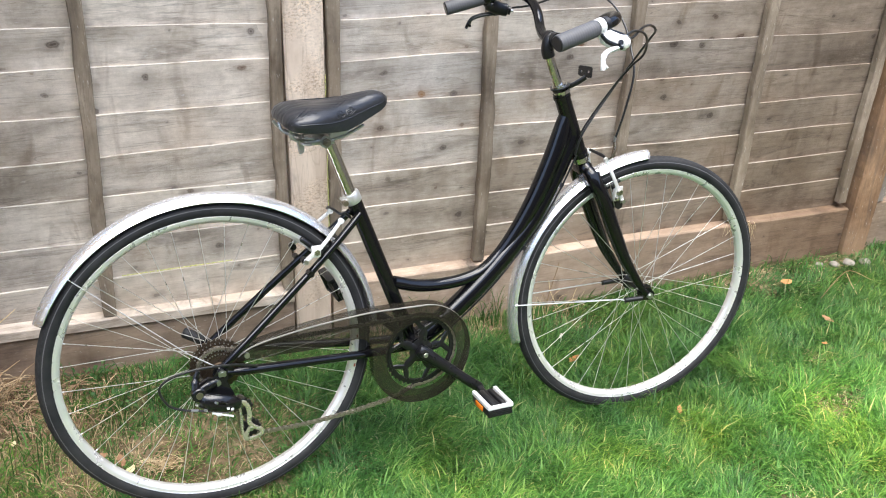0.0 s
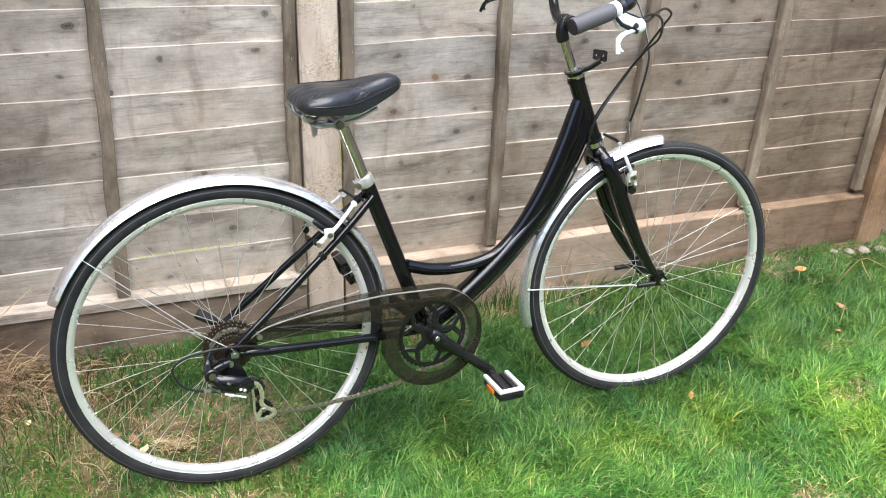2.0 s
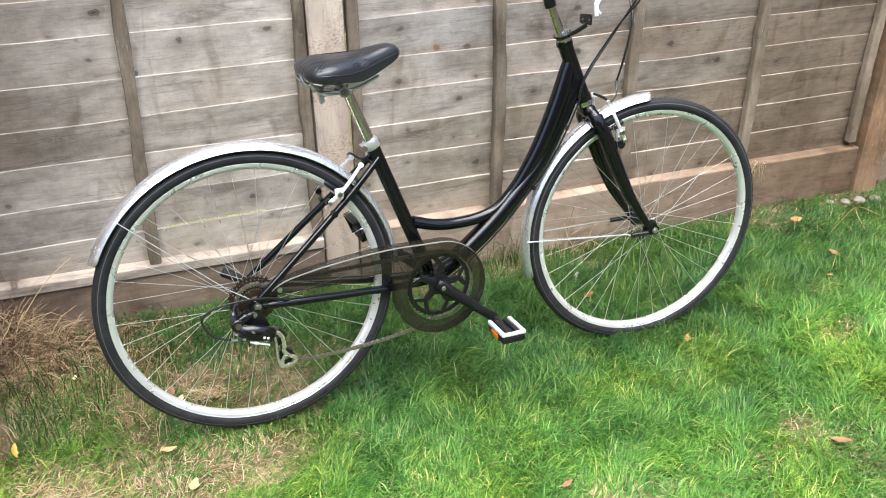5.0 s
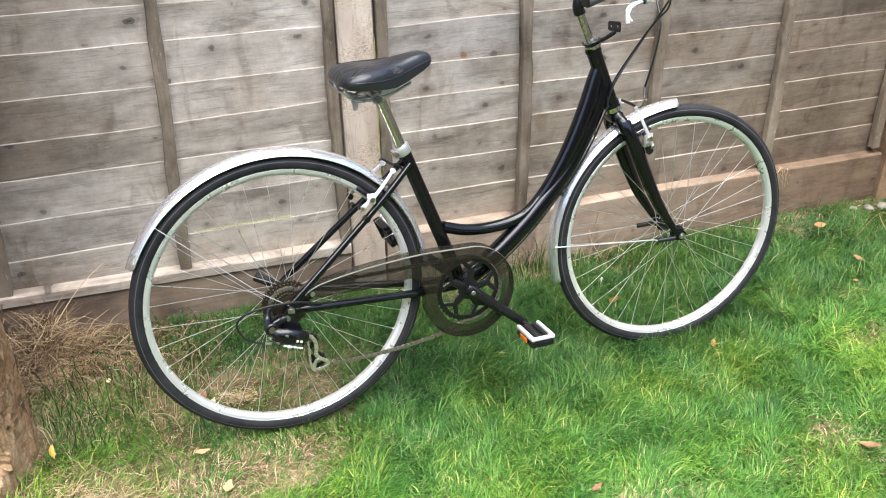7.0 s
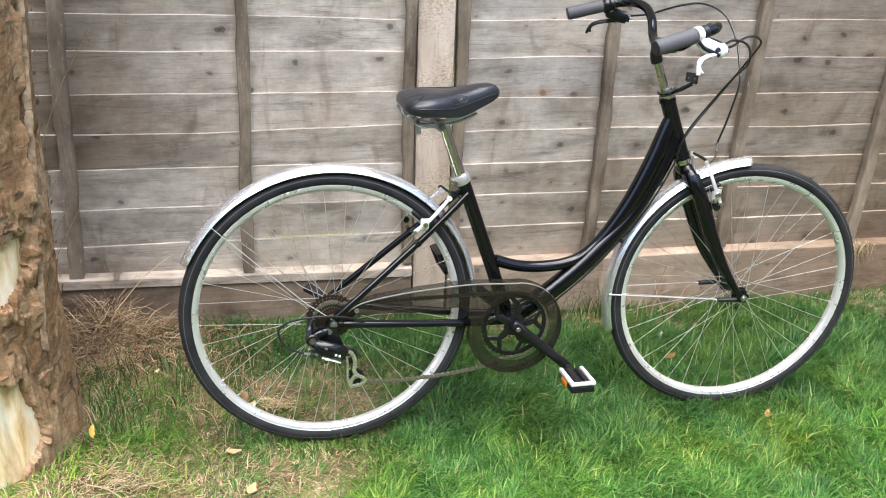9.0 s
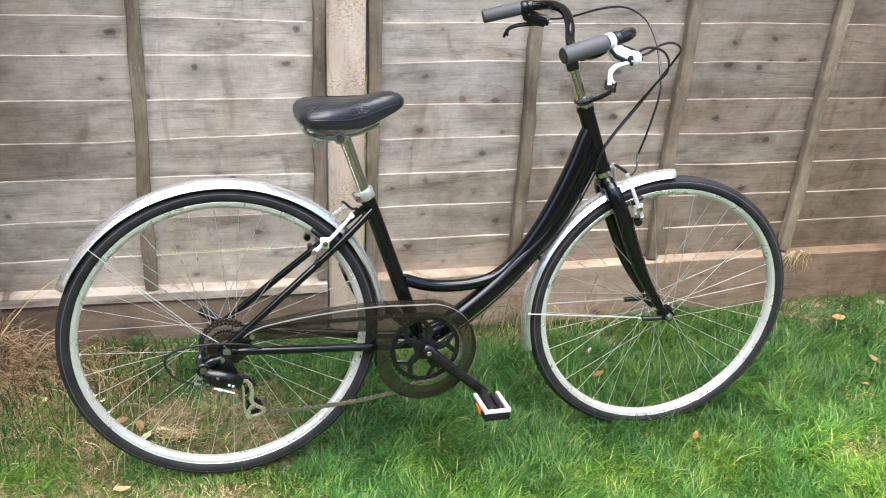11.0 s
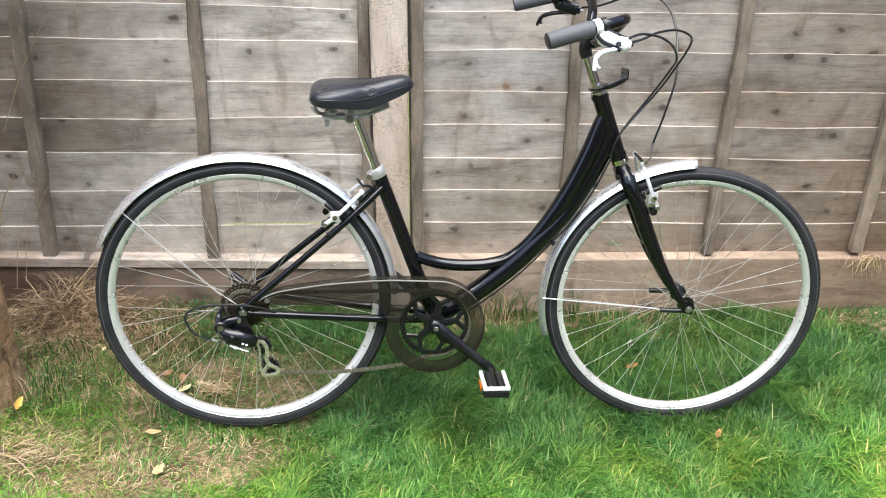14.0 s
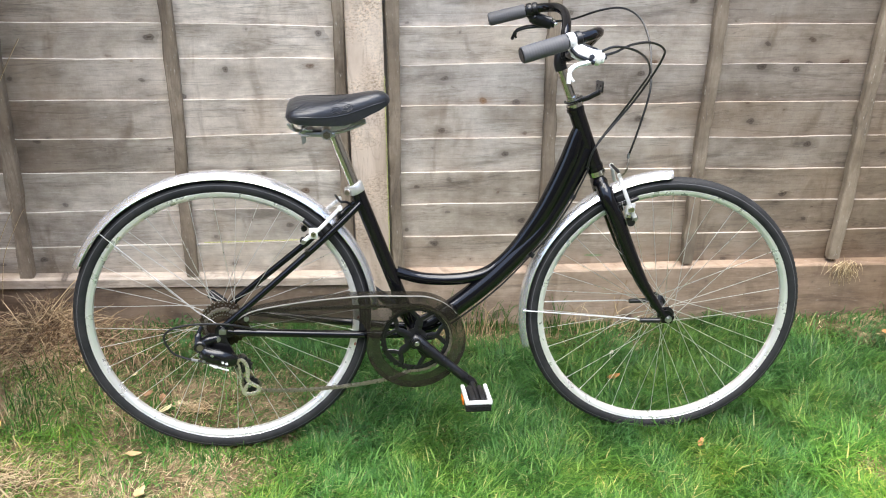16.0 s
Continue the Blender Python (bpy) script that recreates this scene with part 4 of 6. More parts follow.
# wheels
def tyre_geo(c):
    prof = []
    n = 26
    for k in range(n):
        a = 2 * math.pi * k / n
        r, y = 0.3285 + 0.0172 * math.cos(a), 0.0172 * math.sin(a)
        prof.append((r, y))
    g = Geo().lathe(prof, 128, c)
    # tread blocks on the shoulders
    for s in (-1, 1):
        for k in range(132):
            a0 = 2 * math.pi * (k + (0.5 if s > 0 else 0)) / 132
            vs = []
            for da, b in ((0.0, 0.42), (0.024, 0.42), (0.034, 0.92), (0.010, 0.92)):
                for lift in (0.0160, 0.0178):
                    r, y = 0.3285 + lift * math.cos(b), s * lift * math.sin(b)
                    vs.append((c[0] + r * math.cos(a0 + da), c[1] + y, c[2] + r * math.sin(a0 + da)))
            g.add(vs, [(1, 3, 5, 7), (0, 2, 3, 1), (2, 4, 5, 3), (4, 6, 7, 5), (6, 0, 1, 7)])
    return g


WHEEL_SCALE = 0.994


def sized(g, c):
    """Wheel pieces brought to the wheel's true radius about its axle."""
    k = WHEEL_SCALE
    g.v = [(c[0] + (x - c[0]) * k, y, c[2] + (z - c[2]) * k) for x, y, z in g.v]
    return g


def spoke_geo(a_hub, a_rim, y_hub, r_hub, c):
    p = Vector((c[0] + r_hub * math.cos(a_hub), c[1] + y_hub, c[2] + r_hub * math.sin(a_hub)))
    q = Vector((c[0] + 0.3015 * math.cos(a_rim), c[1] + 0.15 * y_hub * 0.3, c[2] + 0.3015 * math.sin(a_rim)))
    d = (q - p)
    return Geo().tube([p, p + d * 0.982], 0.00082, 5).tube([p + d * 0.982, p + d * 0.984, q], [0.00082, 0.0013, 0.0013], 6)


def make_wheel(name, c, put, hub_r, flange, label, phase, hub_mat, hub_label):
    rim_prof = [(0.3165, -0.0120), (0.3155, -0.0130), (0.3148, -0.0124), (0.3138, -0.0120), (0.3096, -0.0120), (0.3086, -0.0115), (0.3024, -0.0072), (0.3014, -0.0050), (0.3010, 0.0), (0.3014, 0.0050), (0.3024, 0.0072), (0.3086, 0.0115), (0.3096, 0.0120), (0.3138, 0.0120), (0.3148, 0.0124), (0.3155, 0.0130), (0.3165, 0.0120), (0.3150, 0.0095), (0.3150, -0.0095)]
    wheel = put(name, sized(Geo().lathe(rim_prof, 128, c), c), RIM, label)
    put("tyre", sized(tyre_geo(c), c), TYRE, "black rubber tyre with a fine tread", wheel)
    put("sidewall_line", sized(Geo().lathe([(0.3330, -0.01665), (0.3348, -0.01610), (0.3346, -0.0150), (0.3330, -0.0155)], 128, c), c), GRIP, "", wheel)
    f = flange
    hub = Geo().lathe([(0.0, f[0] - 0.010), (0.008, f[0] - 0.010), (0.010, f[0] - 0.003), (hub_r, f[0] - 0.0015), (hub_r, f[0] + 0.0015), (0.011, f[0] + 0.006),
                       (0.009, 0.0), (0.011, f[1] - 0.006), (hub_r, f[1] - 0.0015), (hub_r, f[1] + 0.0015), (0.010, f[1] + 0.003), (0.008, f[1] + 0.010), (0.0, f[1] + 0.010)], 36, c, closed=False)
    put("hub", hub, hub_mat, hub_label, wheel)
    for k in range(36):
        side = k % 2
        pair = k // 2
        a_rim = phase + 2 * math.pi * k / 36
        lean = (1 if pair % 2 else -1) * radians(72)
        put("spoke", sized(spoke_geo(a_rim + lean, a_rim, f[side], hub_r - 0.002, c), c), SPOKE, "", wheel)
    return wheel


rear_c, front_c = (0, 0, 0), (WB, 0, 0)
rear_wheel = make_wheel("rear_wheel", rear_c, fixed, 0.024, (-0.022, 0.034), "rear wheel with silver alloy rim", 0.05, STEEL, "silver wheel hub")
front_wheel = make_wheel("front_wheel", front_c, turned, 0.021, (-0.035, 0.035), "front wheel with silver alloy rim", 0.02, BLACK_METAL, "black wheel hub")
fixed("axle", Geo().tube([(0, -0.078, 0), (0, 0.078, 0)], 0.0048, 12).tube([(0, -0.0755, 0), (0, -0.0665, 0)], 0.0092, 6).tube([(0, 0.0755, 0), (0, 0.0665, 0)], 0.0092, 6), STEEL, "rear axle with wheel nuts", rear_wheel)
turned("axle", Geo().tube([(WB, -0.068, 0), (WB, 0.068, 0)], 0.0045, 12).tube([(WB, -0.064, 0), (WB, -0.056, 0)], 0.0088, 6).tube([(WB, 0.064, 0), (WB, 0.056, 0)], 0.0088, 6), STEEL, "front axle with wheel nuts", front_wheel)


# sprockets
def cog_geo(r, y, teeth, c=(0, 0, 0), thick=0.0018, hole=0.016):
    out = []
    for k in range(teeth * 4):
        a = 2 * math.pi * k / (teeth * 4)
        out.append((r + (0.0016 if k % 4 in (0, 1) else -0.0016), a))
    n = len(out)
    vs = [(c[0] + q * math.cos(a), y + d, c[2] + q * math.sin(a)) for d in (-thick / 2, thick / 2) for q, a in out]
    vs += [(c[0] + hole * math.cos(a), y + d, c[2] + hole * math.sin(a)) for d in (-thick / 2, thick / 2) for q, a in out]
    fs = []
    for k in range(n):
        j = (k + 1) % n
        fs += [(k, j, n + j, n + k), (2 * n + k, 3 * n + k, 3 * n + j, 2 * n + j), (k, 2 * n + k, 2 * n + j, j), (n + k, n + j, 3 * n + j, 3 * n + k)]
    return Geo().add(vs, fs)


cassette = fixed("cassette", Geo().lathe([(0.0, -0.056), (0.015, -0.056), (0.017, -0.052), (0.017, -0.022), (0.0, -0.022)], 28, closed=False), COG, "oily brown steel sprockets", rear_wheel)
for k in range(6):
    g = cog_geo(0.0565 - 0.0055 * k, -0.026 - 0.005 * k, 28 - 3 * k, hole=0.034 - 0.003 * k if k < 4 else 0.016)
    for q in range(5):
        a = 2 * math.pi * q / 5 + 0.3
        g.tube([(0.014 * math.cos(a), -0.026 - 0.005 * k, 0.014 * math.sin(a)), (0.040 * math.cos(a) * (1 - 0.1 * k), -0.026 - 0.005 * k, 0.040 * math.sin(a) * (1 - 0.1 * k))], 0.0012, 5)
    fixed("sprocket", g, COG, "", rear_wheel)


# mudguards
def guard_geo(c, a0, a1, r_edge=0.3490, r_top=0.3635, half=0.0240, n=90):
    prof, back = [], []
    m = 10
    for k in range(m + 1):
        t = -1 + 2 * k / m
        y = half * t
        r = r_edge + (r_top - r_edge) * (1 - abs(t) ** 2.4)
        prof.append((r, y))
        back.append((r - 0.0014, y * 0.97))
    g = Geo().lathe(prof + back[::-1], n, c, True, a0, a1)
    # rounded ends
    out = []
    for x, y, z in g.v:
        a = math.atan2(z - c[2], x - c[0]) % (2 * math.pi)
        d = min(1.0, min(a - a0, a1 - a) * r_top / 0.016)
        out.append((x, y * (0.55 + 0.45 * math.sqrt(max(0.0, 1 - (1 - d) ** 2))), z))
    g.v = out
    return g


rear_guard = fixed("rear_mudguard", sized(guard_geo((0, 0, 0), radians(3), radians(157.5)), (0, 0, 0)), GUARD, "silver rear mudguard")
front_guard = turned("front_mudguard", sized(guard_geo((WB, 0, 0), radians(92.5), radians(198)), (WB, 0, 0)), GUARD, "silver front mudguard")
for s in (-1, 1):
    fixed("stay", Geo().tube([(-0.003, s * 0.066, 0.010), (-0.060, s * 0.052, 0.046), (-0.262, s * 0.0245, 0.226)], 0.0012, 8), SPOKE, "thin steel mudguard stay", rear_guard)
    g = Geo().tube([(1.000, s * 0.056, -0.006), (0.990, s * 0.054, -0.003), (0.717, s * 0.0245, 0.003)], 0.0017, 8)
    turned("stay", g, STAY, "thin steel mudguard stay", front_guard)
    turned("stay_cap", Geo().tube([(1.002, s * 0.056, -0.006), (1.050, s * 0.058, -0.005)], [0.0062, 0.0062], 12), BLACK_PLASTIC, "black rubber cap of the stay", front_guard)
fixed("bolt", Geo().lathe([(0.0, -0.002), (0.0028, -0.002), (0.0028, 0.002), (0.0, 0.002)], 12, (-0.318, -0.022, 0.176), closed=False), STEEL, "", rear_guard)

# fork
g = Geo()
for s in (-1, 1):
    pts = [(0.887, s * 0.034, 0.322), (0.895, s * 0.045, 0.300), (0.915, s * 0.049, 0.262), (0.951, s * 0.050, 0.183), (0.990, s * 0.052, 0.105), (1.022, s * 0.053, 0.056), (1.052, s * 0.054, 0.016), (1.068, s * 0.055, 0.002)]
    cp = curve_through(pts)
    rr = [0.0184 - 0.0108 * rise(i, 13, len(cp) - 1) for i in range(len(cp))]
    g.tube(cp, rr, 16)
    g.slab([(1.055, -0.012), (1.080, -0.014), (1.086, 0.004), (1.070, 0.020), (1.050, 0.020)], s * 0.055 - 0.0025, s * 0.055 + 0.0025)
g.tube(curve_through([(0.889, -0.040, 0.314), (0.882, -0.026, 0.327), (0.878, 0.0, 0.332), (0.882, 0.026, 0.327), (0.889, 0.040, 0.314)]), [0.0150] * 8 + [0.0185] * 9 + [0.0150] * 8, 16)
turned("fork", g, PAINT, "glossy black curved front fork")


# linear-pull brakes
def v_brake(put, name, arm, mat, r, hub, label):
    """Two arms with pads, pad bolts, springs and pivots; arm points run from the pivot to the cable end."""
    brake = None
    for s in (-1, 1):
        pts = [Vector((x, s * y, z)) for x, y, z in arm]
        line = curve_through(pts)
        n = len(line)
        g = Geo().tube(line, [r * (1.25 - 0.35 * k / n) for k in range(n)], 8, flat=0.55)
        g.tube([line[-1] - Vector((0, s * 0.004, 0)), line[-1] + Vector((0, s * 0.004, 0))], r * 1.35, 10)
        if brake is None:
            brake = put(name, g, mat, label)
        else:
            put("brake_arm", g, mat, "", brake)
        b = pts[0]
        put("pivot", Geo().tube([b - Vector((0, s * 0.014, 0)), b - Vector((0, s * 0.002, 0))], r * 1.7, 12), BLACK_METAL, "black pivot", brake)
        put("pivot_bolt", Geo().tube([b + Vector((0, s * 0.001, 0)), b + Vector((0, s * 0.007, 0))], r * 1.25, 6), STEEL, "", brake)
        k = line[n // 3]
        rad = Vector((k.x - hub[0], 0, k.z - hub[1])).normalized()
        tan = Vector((-rad.z, 0, rad.x))
        p0 = Vector((hub[0], 0, hub[1])) + rad * 0.3100 + Vector((0, s * 0.0185, 0))
        put("brake_pad", Geo().tube([p0 - tan * 0.030, p0 - tan * 0.027, p0 + tan * 0.027, p0 + tan * 0.030], [0.004, 0.0058, 0.0058, 0.004], 10), BLACK_PLASTIC, "black brake pad", brake)
        mid = Vector((p0.x, s * (abs(k.y) - 0.004), p0.z))
        put("pad_washer", Geo().tube([p0, mid], 0.0050, 10).tube([mid - Vector((0, s * 0.006, 0)), mid], 0.0090, 14), BLACK_METAL, "", brake)
        g = Geo().box((mid.x - 0.0100, min(mid.y, mid.y + s * 0.004), mid.z - 0.0130), (mid.x + 0.0100, max(mid.y, mid.y + s * 0.004), mid.z + 0.0130), 0.0020)
        put("pad_holder", g, mat, "silver slotted plate", brake)
        put("pad_bolt", Geo().tube([mid, mid + Vector((0, s * 0.012, 0))], 0.0068, 6).tube([mid + Vector((0, s * 0.010, 0)), mid + Vector((0, s * 0.012, 0))], 0.0036, 8), CHROME, "", brake)
        sp = [b + Vector((-0.006, s * 0.002, -0.004)), line[n // 4] - tan * 0.004 + rad * 0.010, line[n // 2] + rad * 0.009]
        put("spring", Geo().tube(curve_through(sp), 0.0011, 6), STEEL, "", brake)
    return brake


rear_brake = v_brake(fixed, "rear_brake", [(0.187, 0.052, 0.209), (0.208, 0.054, 0.226), (0.231, 0.050, 0.245), (0.270, 0.036, 0.282)], WHITE_METAL, 0.0044, (0.0, 0.0), "bright silver linear-pull brake")
front_brake = v_brake(turned, "front_brake", [(0.959, 0.062, 0.260), (0.946, 0.064, 0.285), (0.931, 0.058, 0.319), (0.917, 0.042, 0.357)], PALE_STEEL, 0.0043, (WB, 0.0), "bright silver linear-pull brake")
fixed("noodle", Geo().tube(curve_through([(0.262, 0.034, 0.290), (0.262, 0.010, 0.298), (0.272, -0.024, 0.294), (0.286, -0.016, 0.290), (0.301, -0.006, 0.276)]), 0.0030, 8), BLACK_PLASTIC, "", rear_brake)
turned("noodle", Geo().tube(curve_through([(0.918, -0.036, 0.362), (0.922, -0.050, 0.362), (0.930, -0.053, 0.380), (0.932, -0.045, 0.406)]), 0.0022, 8), DARK_STEEL, "", front_brake)
turned("boot", Geo().tube([(0.918, -0.034, 0.361), (0.916, -0.020, 0.363), (0.914, 0.030, 0.362)], [0.0030, 0.0042, 0.0034], 10), BLACK_PLASTIC, "", front_brake)
turned("ferrule", Geo().tube([(0.9315, -0.0455, 0.400), (0.9325, -0.0445, 0.412)], 0.0034, 8), STEEL, "", front_brake)

# cartridge carrier of the front brake: slotted block, two nuts and the black boss below
for s in (-1, 1):
    g = Geo().box((0.9355, min(s * 0.052, s * 0.062), 0.2600), (0.9505, max(s * 0.052, s * 0.062), 0.2900), 0.0025)
    carrier = turned("pad_carrier", g, PALE_STEEL, "bright slotted pad carrier", front_brake)
    for x, z in ((0.9440, 0.2820), (0.9420, 0.2680)):
        turned("nut", Geo().tube([(x, s * 0.060, z), (x, s * 0.0680, z)], 0.0056, 6).tube([(x, s * 0.0680, z), (x, s * 0.0705, z)], 0.0030, 8), CHROME, "", carrier)
    turned("boss", Geo().tube([(0.9500, s * 0.040, 0.2500), (0.9500, s * 0.0640, 0.2500)], [0.0085, 0.0095], 14), BLACK_METAL, "black pivot boss on the fork", front_brake)
    turned("spring_wire", Geo().tube(curve_through([(0.9500, s * 0.058, 0.2420), (0.9400, s * 0.060, 0.2500), (0.9330, s * 0.060, 0.2740), (0.9250, s * 0.056, 0.3000)]), 0.0011, 6), STEEL, "", front_brake)

# stem and handlebar
g = Geo().tube([(0.797, 0, 0.530), (0.764, 0, 0.606)], 0.0113, 20)
stem = barred("stem", g, CHROME, "chrome quill stem")
g = Geo().tube(curve_through([(0.768, 0, 0.596), (0.763, 0, 0.612), (0.766, 0, 0.632), (0.778, 0, 0.640)]), [0.0142] * 18 + [0.0150], 18)
g.tube([(0.776, -0.022, 0.634), (0.776, 0.022, 0.634)], 0.0170, 20)
barred("stem_clamp", g, BLACK_METAL, "black stem head", stem)
HALF = [(0.776, 0.0, 0.634), (0.777, 0.045, 0.635), (0.786, 0.085, 0.648), (0.798, 0.128, 0.677), (0.801, 0.175, 0.700), (0.791, 0.222, 0.708), (0.767, 0.253, 0.705), (0.735, 0.267, 0.698), (0.690, 0.2755, 0.686), (0.650, 0.2815, 0.6745)]
bar_pts = curve_through(flip(HALF)[::-1] + HALF[1:], 8)
bar = barred("handlebar", Geo().tube(bar_pts, 0.0112, 14), PAINT, "black swept-back handlebar")
for s in (-1, 1):
    a, b = Vector((0.7205, s * 0.2695, 0.6945)), Vector((0.632, s * 0.2845, 0.669))
    steps = [0, 0.04] + [0.08 + 0.0145 * k for k in range(58)] + [0.93, 0.985, 1.0]
    rr = [0.0150, 0.0162] + [0.0166 if k % 4 < 2 else 0.01645 for k in range(58)] + [0.0166, 0.0160, 0.0120]
    g = Geo().tube([a.lerp(b, t) for t in steps], rr, 20)
    grip = barred("grip", g, GRIP, "dark grey rubber grip", bar)
    barred("grip_end", Geo().tube([b, b.lerp(a, -0.012)], [0.0150, 0.0138], 20), BLACK_PLASTIC, "darker round end of the grip", grip)
    c = Vector((0.7295, s * 0.2670, 0.6972))
    d = Vector((0.94, -s * 0.20, 0.24)).normalized()
    barred("shifter", Geo().tube([c + d * 0.0080, c + d * 0.010, c + d * 0.019, c + d * 0.021], [0.0130, 0.0148, 0.0148, 0.0125], 18), BLACK_PLASTIC, "black gear shifter", bar)


def brake_lever(s, mat, label, swing, drop):
    """Clamp ring, body and a two-finger blade."""
    c = Vector((0.7295, s * 0.2670, 0.6972))
    axis = Vector((-0.94, s * 0.20, -0.26)).normalized()
    lever = barred("brake_lever", Geo().tube([c - axis * 0.007, c - axis * 0.005, c + axis * 0.005, c + axis * 0.007], [0.0145, 0.0158, 0.0158, 0.0145], 18), mat, label, bar)
    body = [c + Vector((0.002, 0, -0.008)), c + Vector((0.014, s * 0.004, -0.019)), c + Vector((0.034, s * 0.004, -0.027)), c + Vector((0.052, s * 0.003, -0.031)), c + Vector((0.066, 0, -0.033))]
    barred("lever_body", Geo().tube(curve_through(body), [0.0125] * 5 + [0.0160] * 8 + [0.0155] * 8 + [0.0100] * 4, 12, flat=0.7), mat, "", lever)
    tip = [c + Vector((0.046, s * 0.006, -0.036)), c + Vector((0.026, s * 0.014, -0.041)), c + Vector((0.003 + 0.4 * swing, s * 0.023, -0.046)), c + Vector((-0.012 + swing, s * 0.030, -0.056 - drop)), c + Vector((-0.016 + 1.3 * swing, s * 0.036, -0.077 - drop))]
    blade = barred("blade", Geo().tube(curve_through(tip), [0.0066] * 6 + [0.0052] * 12 + [0.0040] * 7, 10, flat=1.2), mat, "", lever)
    fork = [tip[3] + Vector((0.001, 0, -0.002)), tip[3].lerp(tip[4], 0.55) + Vector((0.004, 0, 0)), tip[4] + Vector((0.010, -s * 0.002, 0.004))]
    barred("blade_lip", Geo().tube(curve_through(fork), 0.0030, 8), mat, "", blade)
    if s < 0:
        pv = c + Vector((0.040, s * 0.012, -0.030))
        barred("lever_pivot", Geo().tube([pv, pv + Vector((0, s * 0.006, 0.002))], 0.0052, 10), BLACK_METAL, "black pivot of the lever", lever)
        barred("lever_cap", Geo().tube(curve_through([c + Vector((0.020, s * 0.002, -0.010)), c + Vector((0.040, s * 0.002, -0.016)), c + Vector((0.056, 0, -0.022))]), 0.0068, 10, flat=0.8), BLACK_METAL, "black cap of the lever body", lever)
    barred("lever_hinge", Geo().tube([c + Vector((0.046, s * 0.012, -0.040)), c + Vector((0.010, s * 0.014, -0.026)), c + Vector((-0.002, s * 0.012, -0.014))], [0.0050, 0.0042, 0.0036], 8), BLACK_METAL, "black inner part of the lever", lever)
    barred("adjuster", Geo().tube([c + Vector((0.060, 0, -0.033)), c + Vector((0.072, -s * 0.004, -0.032))], 0.0046, 8), STEEL if s > 0 else BLACK_PLASTIC, "", lever)


brake_lever(-1, WHITE_METAL, "white alloy brake lever", 0.008, 0.0)
brake_lever(1, BLACK_METAL, "black brake lever", -0.014, 0.001)

# lamp bracket on the headset
g = Geo().tube([(0.8035, 0, 0.5225), (0.8025, 0, 0.5252)], 0.0225, 28)
g.tube(curve_through([(0.812, -0.008, 0.5240), (0.832, -0.012, 0.5305), (0.858, -0.016, 0.5460)]), 0.0060, 10, flat=0.45)
yz = [(-0.031, 0.549), (-0.029, 0.546), (-0.001, 0.546), (0.002, 0.549), (0.002, 0.566), (-0.001, 0.569), (-0.028, 0.571), (-0.031, 0.568)]
bm = bmesh.new()
rims = []
for loop in (yz, [(-0.0235 + 0.0030 * math.cos(0.7 * k), 0.559 + 0.0030 * math.sin(0.7 * k)) for k in range(9)], [(-0.0060 + 0.0030 * math.cos(0.7 * k), 0.557 + 0.0030 * math.sin(0.7 * k)) for k in range(9)]):
    vs = [bm.verts.new((0.8555 - 0.05 * (1.65 * y + 0.012), 1.65 * y + 0.012, z - 0.10 * y - 0.001)) for y, z in loop]
    rims += [bm.edges.new((vs[i], vs[(i + 1) % len(vs)])) for i in range(len(vs))]
bmesh.ops.triangle_fill(bm, edges=rims, use_beauty=True)
for v in bmesh.ops.extrude_face_region(bm, geom=bm.faces[:])["geom"]:
    if isinstance(v, bmesh.types.BMVert):
        v.co.x += 0.0030
bm.verts.index_update()
g.add([v.co.copy() for v in bm.verts], [[v.index for v in f.verts] for f in bm.faces])
bm.free()
turned("lamp_bracket", g, BLACK_METAL, "bent black lamp bracket on the headset")


# cables
def cable(pts, r=0.0026, put=turned, label="black cable"):
    out = []
    for p in curve_through(pts, 10):
        if put is turned:
            k = rise(p.z, 0.44, 0.64)
            p = PIVOT + Matrix.Rotation(BAR_TURN * k, 3, AXIS) @ (p - PIVOT)
        out.append(p)
    put("cable", Geo().tube(out, r, 8), CABLE, label)


cable([(0.795, -0.262, 0.6650), (0.828, -0.240, 0.670), (0.870, -0.200, 0.679), (0.923, -0.150, 0.677), (0.964, -0.110, 0.659), (0.977, -0.068, 0.631), (0.962, -0.030, 0.573), (0.934, -0.012, 0.517), (0.860, -0.026, 0.424), (0.844, -0.023, 0.368)])
cable([(0.790, -0.262, 0.6720), (0.826, -0.240, 0.680), (0.877, -0.200, 0.668), (0.919, -0.150, 0.641), (0.940, -0.110, 0.608), (0.941, -0.066, 0.576), (0.922, -0.026, 0.519), (0.866, -0.010, 0.424), (0.848, -0.016, 0.372)])
cable([(0.800, 0.266, 0.6650), (0.834, 0.225, 0.676), (0.885, 0.170, 0.704), (0.930, 0.130, 0.715), (0.959, 0.072, 0.698), (0.972, 0.024, 0.652), (0.968, -0.020, 0.601), (0.964, -0.045, 0.552), (0.947, -0.050, 0.472), (0.932, -0.045, 0.406)])
cable([(0.846, -0.021, 0.368), (0.812, -0.010, 0.280), (0.766, -0.006, 0.200), (0.722, -0.004, 0.145), (0.650, -0.004, 0.066), (0.560, -0.004, -0.010), (0.470, -0.01, -0.066)], 0.0022, fixed)
for q in ((0.818, 0.296), (0.728, 0.152)):
    fixed("cable_guide", Geo().tube([(q[0] - 0.003, -0.008, q[1] - 0.006), (q[0] + 0.003, -0.008, q[1] + 0.004)], 0.006, 10), BLACK_METAL, "", frame_part)

